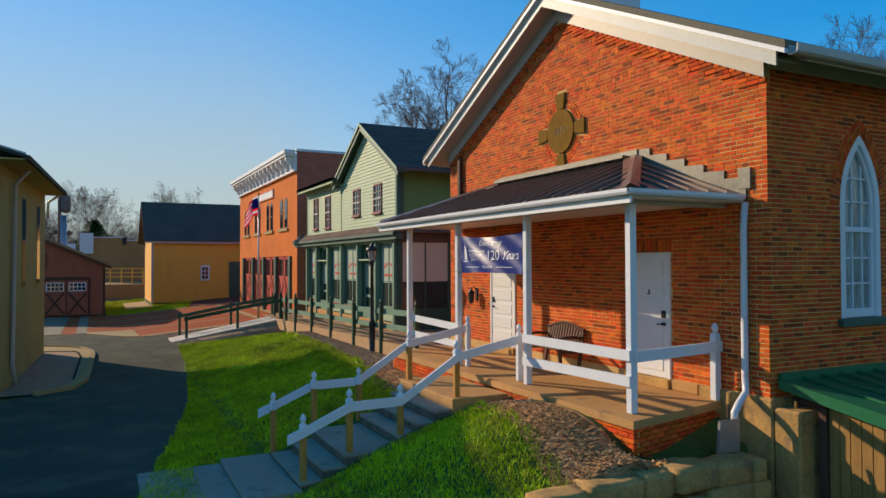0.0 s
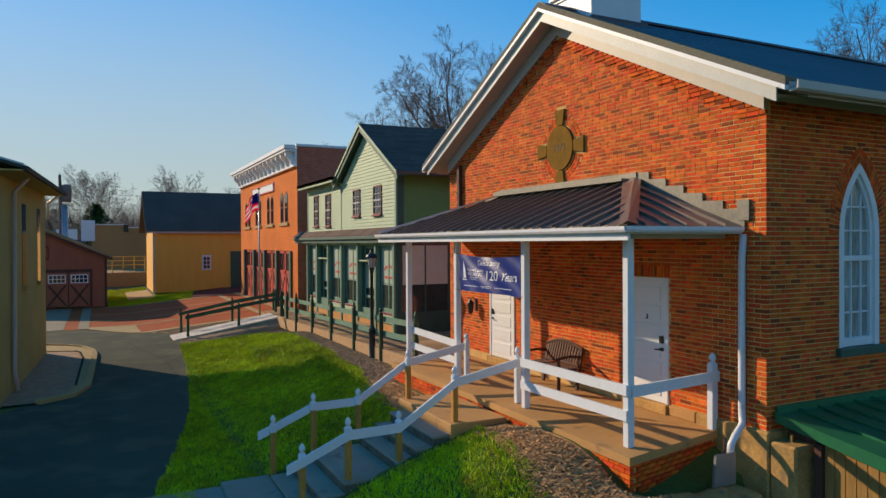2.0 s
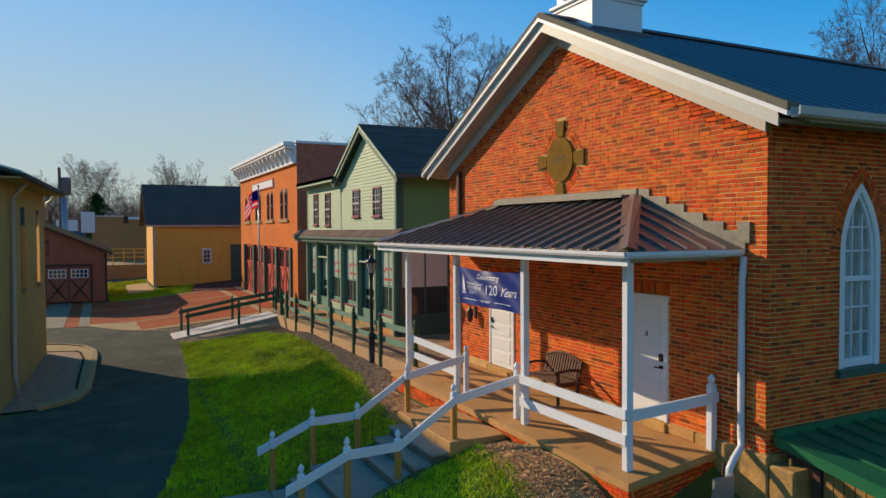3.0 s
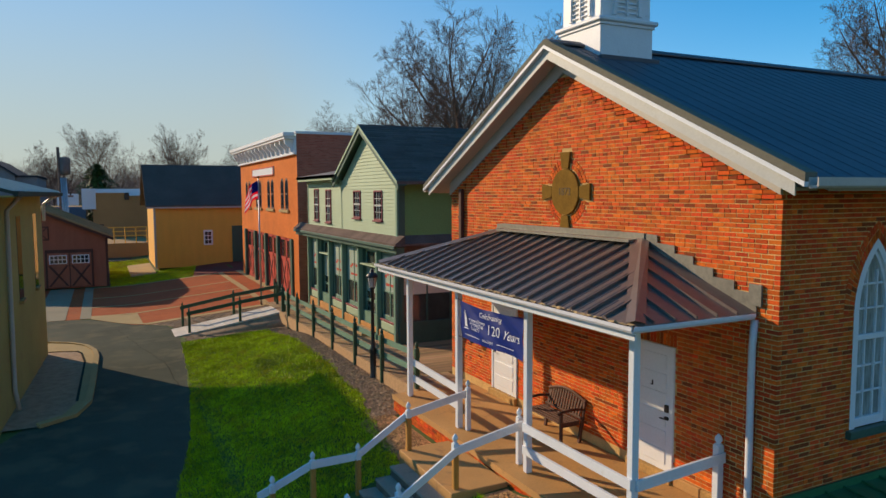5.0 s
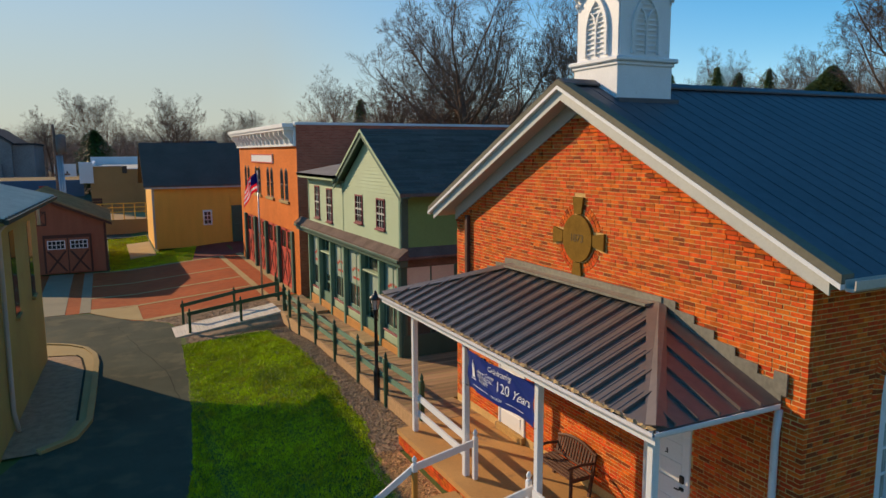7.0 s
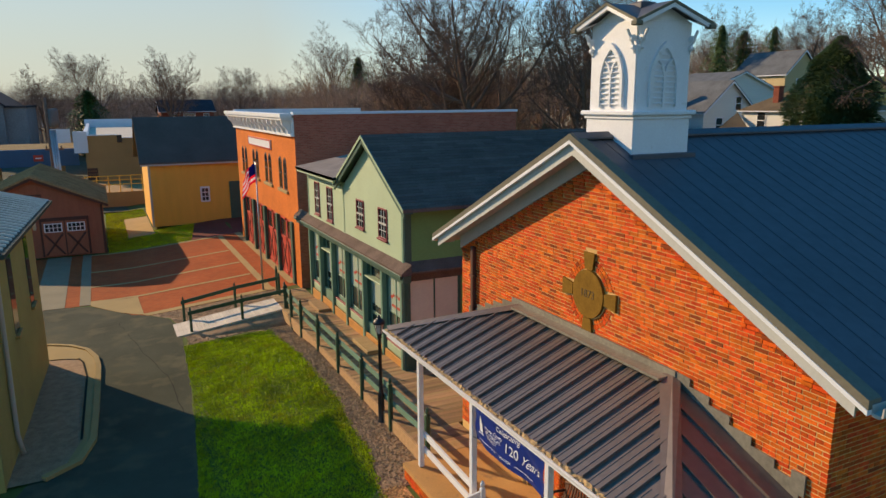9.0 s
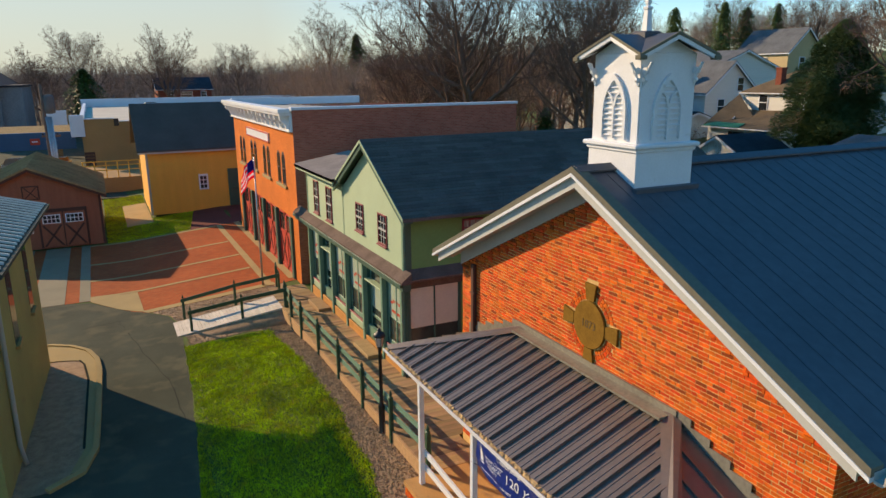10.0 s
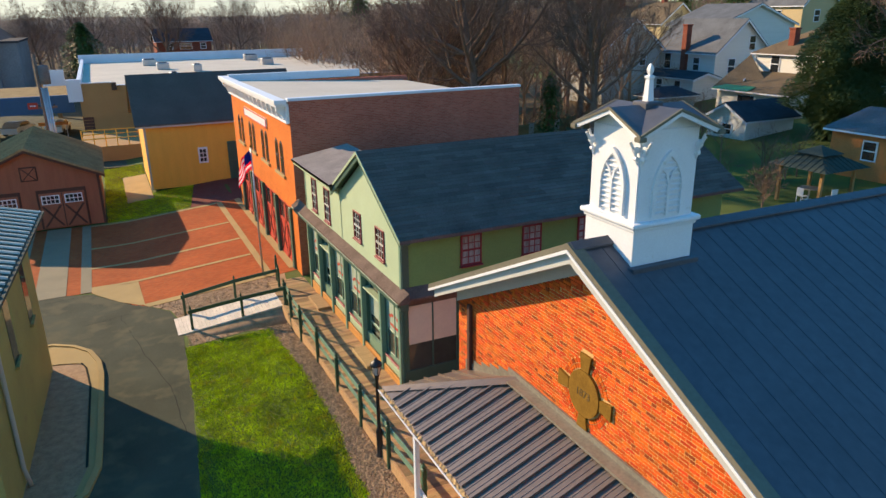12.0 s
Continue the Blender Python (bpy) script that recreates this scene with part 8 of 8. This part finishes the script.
def blades(name, label, count, inside, x0, x1, y0, y1, hmin, hmax):
    """Short grass blades as one growth."""
    xs_, ys_ = rg.uniform(x0, x1, count), rg.uniform(y0, y1, count)
    v, f = [], []
    for x, y in zip(xs_.tolist(), ys_.tolist()):
        if not inside(x, y):
            continue
        tuft = 0.6 + 0.8 * noise.noise((x * 1.7, y * 1.7, 3.0)) + 0.25 * noise.noise((x * 6, y * 6, 7.0))
        h = (hmin + (hmax - hmin) * rg.random_sample()) * max(0.45, min(1.5, 0.8 + tuft * 0.5))
        a = rg.random_sample() * 6.283
        w = 0.006 + 0.006 * rg.random_sample()
        lx, ly = rg.uniform(-0.7, 0.7) * h, rg.uniform(-0.7, 0.7) * h
        z = lie(x, y)
        n = len(v)
        v += [(x - w * math.cos(a), y - w * math.sin(a), z), (x + w * math.cos(a), y + w * math.sin(a), z), (x + lx, y + ly, z + h)]
        f.append((n, n + 1, n + 2))
    me = bpy.data.meshes.new(name)
    me.from_pydata(v, [], f)
    me.materials.append(M["grass"])
    return tagged(new(name, me), label, "grass", kind="stuff")


def on_lawn(x, y):
    e = 0.06 * noise.noise((x * 3, y * 3, 1.0))
    if y > 11.75:
        return lerp(DRIVE_R, y) + e < x < lerp(LAWN_R, y) + 2 * e and y < 28.2 - 0.12 * (x - 3)
    if y > 9.5:
        return lerp(DRIVE_R, y) + 0.05 < x < 1.5
    return lerp(DRIVE_R, y) + e < x < lerp([(5.2, 4.6), (6.6, 5.05), (8.0, 5.4), (9.5, 5.65)], y) + 2.5 * e


blades("lawn_grass", "bright green rough-mown lawn grass", 250000, on_lawn, 0.2, 6.6, 4.6, 28.4, 0.03, 0.085)
blades("plot_grass", "green grass plot between shed and barn", 60000, lambda x, y: x < min(5.6 + 0.15 * (y - 48.6), 9 if y < 54.9 else 3.7) and not (2.0 < x < 3.75 and 53.2 < y < 62), 0.7, 6.5, 48.7, 66.5, 0.05, 0.12)

# beds
sheet("gravel_bed", 14.3, 28.9, LAWN_R[1:] + [(28.9, 3.2)], [(14.3, 6.85), (28.9, 6.9)], 0.012, M["gravel"], 60, 6, "brown gravel bed beside the boardwalk", "gravel bed")
sheet("gravel_bed", 28.2, 33.25, [(28.2, 3.2), (30.5, 3.1), (32.2, 2.82), (33.25, 2.1)], [(28.2, 7.2), (33.25, 8.0)], 0.014, M["gravel"], 30, 8, "brown gravel bed round the ramp", "gravel bed")
sheet("mulch_bed", 11.7, 14.4, [(11.7, 5.25), (14.4, 5.6)], [(11.7, 6.1), (14.4, 6.1)], 0.012, M["mulch"], 16, 4, "brown wood mulch bed beside the porch", "mulch bed")
sheet("mulch_bed", 6.2, 9.5, [(6.2, 4.6), (6.6, 5.05), (8.0, 5.4), (9.5, 5.65)], [(6.2, 8.3), (6.45, 8.3), (6.55, 6.12), (9.5, 6.12)], 0.012, M["mulch"], 40, 24, "brown wood mulch bed beside the porch", "mulch bed")


def bits(name, label, count, place, size, mat, flat=0.5, cat="gravel"):
    """Loose small pieces as one scatter."""
    mb_v, mb_f = [], []
    for _ in range(count):
        x, y = place()
        z = lie(x, y) + 0.015
        s = size * rg.uniform(0.5, 1.5)
        a, t = rg.uniform(0, 6.283), rg.uniform(-0.5, 0.5)
        c, d = math.cos(a), math.sin(a)
        l, w, h = s * rg.uniform(0.9, 1.6) if flat > 0.4 else s * rg.uniform(1.5, 3.0), s * rg.uniform(0.6, 0.9), s * flat
        n = len(mb_v)
        for px_, py_, pz_ in ((l, 0, 0), (0, w, 0.1 * h), (-l, 0, 0), (0, -w, 0), (0.1 * l, 0.05 * w, h), (0, 0, -h)):
            mb_v.append((x + px_ * c - py_ * d, y + px_ * d + py_ * c, z + pz_ + px_ * t))
        mb_f += [(n, n + 1, n + 4), (n + 1, n + 2, n + 4), (n + 2, n + 3, n + 4), (n + 3, n, n + 4)]
    me = bpy.data.meshes.new(name)
    me.from_pydata(mb_v, [], mb_f)
    me.materials.append(mat)
    return tagged(new(name, me), label, cat, kind="stuff")


def pick_gravel():
    y = rg.uniform(14.3, 28.8)
    a = lerp(LAWN_R[1:], y)
    return rg.uniform(a - 0.05, 6.82), y


def pick_ramp_gravel():
    while True:
        x, y = rg.uniform(2.4, 7.5), rg.uniform(28.2, 33.2)
        t = (x - 2.70) / 4.25
        if not (29.45 - 0.8 * t < y < 31.45 - 0.95 * t) and x > lerp([(30.5, 3.1), (32.2, 2.82), (33.25, 2.1)], y):
            return x, y


def pick_mulch():
    while True:
        x, y = rg.uniform(4.2, 8.2), rg.uniform(6.25, 9.4)
        if lerp([(5.9, 4.8), (6.6, 5.05), (8.0, 5.4), (9.5, 5.65)], y) - 0.15 < x and (x < 6.06 or y < 6.45):
            return x, y


bits("gravel_stones", "loose brown and grey gravel stones", 9000, pick_gravel, 0.026, M["gravel"], 0.6)
bits("gravel_stones", "loose brown and grey gravel stones round the ramp", 5000, pick_ramp_gravel, 0.026, M["gravel"], 0.6)
bits("mulch_chips", "loose wood mulch chips", 6500, pick_mulch, 0.022, M["mulch"], 0.25, "mulch")
bits("mulch_chips", "loose wood mulch chips beside the porch", 2500, lambda: (rg.uniform(5.3, 6.05), rg.uniform(11.8, 14.4)), 0.022, M["mulch"], 0.25, "mulch")
bits("island_stones", "loose gravel in the kerbed island", 2500, lambda: (rg.uniform(-1.5, -0.55), rg.uniform(23.0, 29.3)), 0.035, M["gravel"], 0.6)

# bricks of the schoolhouse
BL, BH, PL, PH = 0.194, 0.053, 0.207, 0.066
unit = {}
for key, sx, sy in (("front", 0.075, BL), ("front_half", 0.075, BL / 2 - 0.005), ("side", BL, 0.075), ("side_half", BL / 2 - 0.005, 0.075)):
    unit[key] = mesh_of("brick", MB().cbox(-sx / 2, sx / 2, -sy / 2, sy / 2, -BH / 2, BH / 2, 0.005), M["brick_one"])
brick_rng = random.Random(17)
joined = {"front": MB(), "side": MB(), "porch": MB()}
count = 0


def lay(kind, a, z, length, face, out, single, parent, target):
    """One brick with its outer face on the plane face; a is its middle along the wall."""
    global count
    j = brick_rng.uniform(-0.003, 0.003)
    if kind == "front":
        c = (face - j + 0.0375, a, z)
        half = (0.0375, length / 2, BH / 2)
    else:
        c = (a, face - j + 0.0375, z)
        half = (length / 2, 0.0375, BH / 2)
    if single and abs(length - BL) < 1e-6:
        ob = new("brick", unit[kind])
        ob.parent = parent
        ob.matrix_parent_inverse = parent.matrix_basis.inverted()
        ob.location = c
        count += 1
    else:
        target.box(c[0] - half[0], c[0] + half[0], c[1] - half[1], c[1] + half[1], c[2] - half[2], c[2] + half[2])


def course(kind, a0, a1, z, row, face, blocked, single, parent, target):
    a = a0 - (PL / 2 if row % 2 else 0.0)
    if row % 7 == 6:
        step, ln = PL / 2, BL / 2 - 0.005
    else:
        step, ln = PL, BL
    while a < a1:
        lo, hi = max(a, a0), min(a + ln, a1)
        if hi - lo > 0.03:
            gaps = [(p, q) for p, q in blocked(z) if q > lo and p < hi]
            spans = [(lo, hi)]
            for p, q in gaps:
                nxt = []
                for s, e in spans:
                    if p > s:
                        nxt.append((s, min(e, p)))
                    if q < e:
                        nxt.append((max(s, q), e))
                spans = nxt
            for s, e in spans:
                if e - s > 0.03:
                    lay(kind, (s + e) / 2, z, e - s if e - s < ln - 1e-6 else ln, face, 0, single((s + e) / 2, z), parent, target)
        a += step


def front_blocked(z):
    out = []
    for y0, y1 in DOORS:
        if z < 2.11 + 0.20:
            w = 0.075 if z < 2.11 else 0.10
            out.append((y0 - w, y1 + w))
    d = abs(z - pcz)
    if d < 0.63:
        w = math.sqrt(0.63 ** 2 - d * d)
        out.append((pcy - w, pcy + w))
    if d < 0.16:
        out.append((pcy - 0.76, pcy + 0.76))
    if d < 0.78:
        out.append((pcy - 0.16, pcy + 0.16))
    return out


# the top courses under the rakes stand proud, their lower edge in steps
z, row = 0.14, 0
while z < 6.8:
    lim = (6.72 - z) / SLOPE if z > 6.72 - SLOPE * (SYM - SY0) else SYM - SY0
    if lim > 0.1:
        stepped = 0.16 + 0.315 * math.ceil(((6.47 - z) / SLOPE - 0.16) / 0.315)
        mid = max(0.0, min(lim, stepped)) if z < 6.5 else 0.0
        if mid > 0.05:
            course("front", max(SY0, SYM - mid), min(SY1, SYM + mid), z, row, SX, front_blocked, lambda a, zz: a < 7.05 and zz < 4.4, school, joined["front"])
        if lim - mid > 0.06 and stepped < SYM - SY0 - 0.2:
            for p0, p1 in ((max(SY0, SYM - lim), SYM - mid), (SYM + mid, min(SY1, SYM + lim))):
                course("front", p0, p1, z, row, SX - 0.026, lambda zz: [], lambda a, zz: False, school, joined["front"])
        elif lim - mid > 0.06:
            for p0, p1 in ((max(SY0, SYM - lim), SYM - mid), (SYM + mid, min(SY1, SYM + lim))):
                course("front", p0, p1, z, row, SX, lambda zz: [], lambda a, zz: False, school, joined["front"])
    z += PH
    row += 1


def side_blocked(z):
    out = []
    if WIN[2] - 0.12 < z < WIN[3]:
        out.append((WIN[0] - 0.01 - (0.08 if z < WIN[2] else 0), WIN[1] + 0.01 + (0.08 if z < WIN[2] else 0)))
    elif WIN[3] <= z < WIN[4] + 0.24:
        ring_ = lancet(WIN[0] - 0.23, WIN[1] + 0.23, WIN[3], WIN[4] + 0.26, 20)
        left = [p for p in ring_[:21]]
        xl = lerp([(zz, xx) for xx, zz in left], z)
        out.append((xl, WIN[0] + WIN[1] - xl))
    return out


z, row = 0.14, 0
while z < 4.6:
    course("side", SX + 0.085, 12.6, z, row, SY0, side_blocked, lambda a, zz: False, school, joined["side"])
    z += PH
    row += 1
tagged(part("front_bricks", joined["front"], M["brick"], school), kind="stuff")
tagged(part("side_bricks", joined["side"], M["brick"], school), kind="stuff")
part("side_wall_rear", MB().box(12.6, SXB, SY0, SY0 + 0.005, 0.1, 4.6), M["side_brick"], school)
# pointed arch of upright bricks over the side window
for g0, g1 in ((0.005, 0.112), (0.124, 0.23)):
    outer = lancet(WIN[0] - g1, WIN[1] + g1, WIN[3], WIN[4] + g1 * 1.1, 20)
    inner = lancet(WIN[0] - g0, WIN[1] + g0, WIN[3], WIN[4] + g0 * 1.1, 20)
    for i in range(len(outer) - 1):
        o0, o1, i0, i1 = Vector(outer[i]), Vector(outer[i + 1]), Vector(inner[i]), Vector(inner[i + 1])
        q = [o0.lerp(o1, 0.08), o0.lerp(o1, 0.92), i0.lerp(i1, 0.92), i0.lerp(i1, 0.08)]
        part("brick", MB().py([(p.x, p.y) for p in q], SY0 + brick_rng.uniform(-0.003, 0.003), SY0 + 0.06), M["brick_one"], school)
# upright brick lintels over the doors
for y0, y1 in DOORS:
    k = 0
    while y0 - 0.09 + k * 0.0735 < y1 + 0.05:
        a = y0 - 0.09 + k * 0.0735
        part("brick", MB().box(SX + brick_rng.uniform(-0.004, 0.004), SX + 0.06, a, a + 0.062, 2.11, 2.30), M["brick_one"], school)
        k += 1
# porch base; its end follows the slab's askew edge
END_A, END_L = math.atan2(PYW - PY0, SX - PX0), math.hypot(PYW - PY0, SX - PX0)
z, row = FLOOR - 0.142, 0
while z > -0.85:
    course("front", PY0 + 0.04, PY1, z, row, PX0 + 0.035, lambda zz: [(9.58, 11.72)] if zz < -0.21 else [], lambda a, zz: False, porch, joined["porch"])
    u = 0.06 + (PL / 2 if row % 2 else 0.0)
    while u < END_L - 0.3:
        q = new("brick", unit["side"])
        q.parent, q.matrix_parent_inverse = porch, porch.matrix_basis.inverted()
        q.matrix_basis = Matrix.Translation((PX0 + 0.035 + u * math.cos(END_A) + BL / 2, PY0 + 0.085 + u * math.sin(END_A) + 0.02, z)) @ pose(0, 0, 0, 0, 0, math.degrees(END_A))
        u += PL
    z -= PH
    row += 1
tagged(part("base_bricks", joined["porch"], M["brick"], porch), kind="stuff")
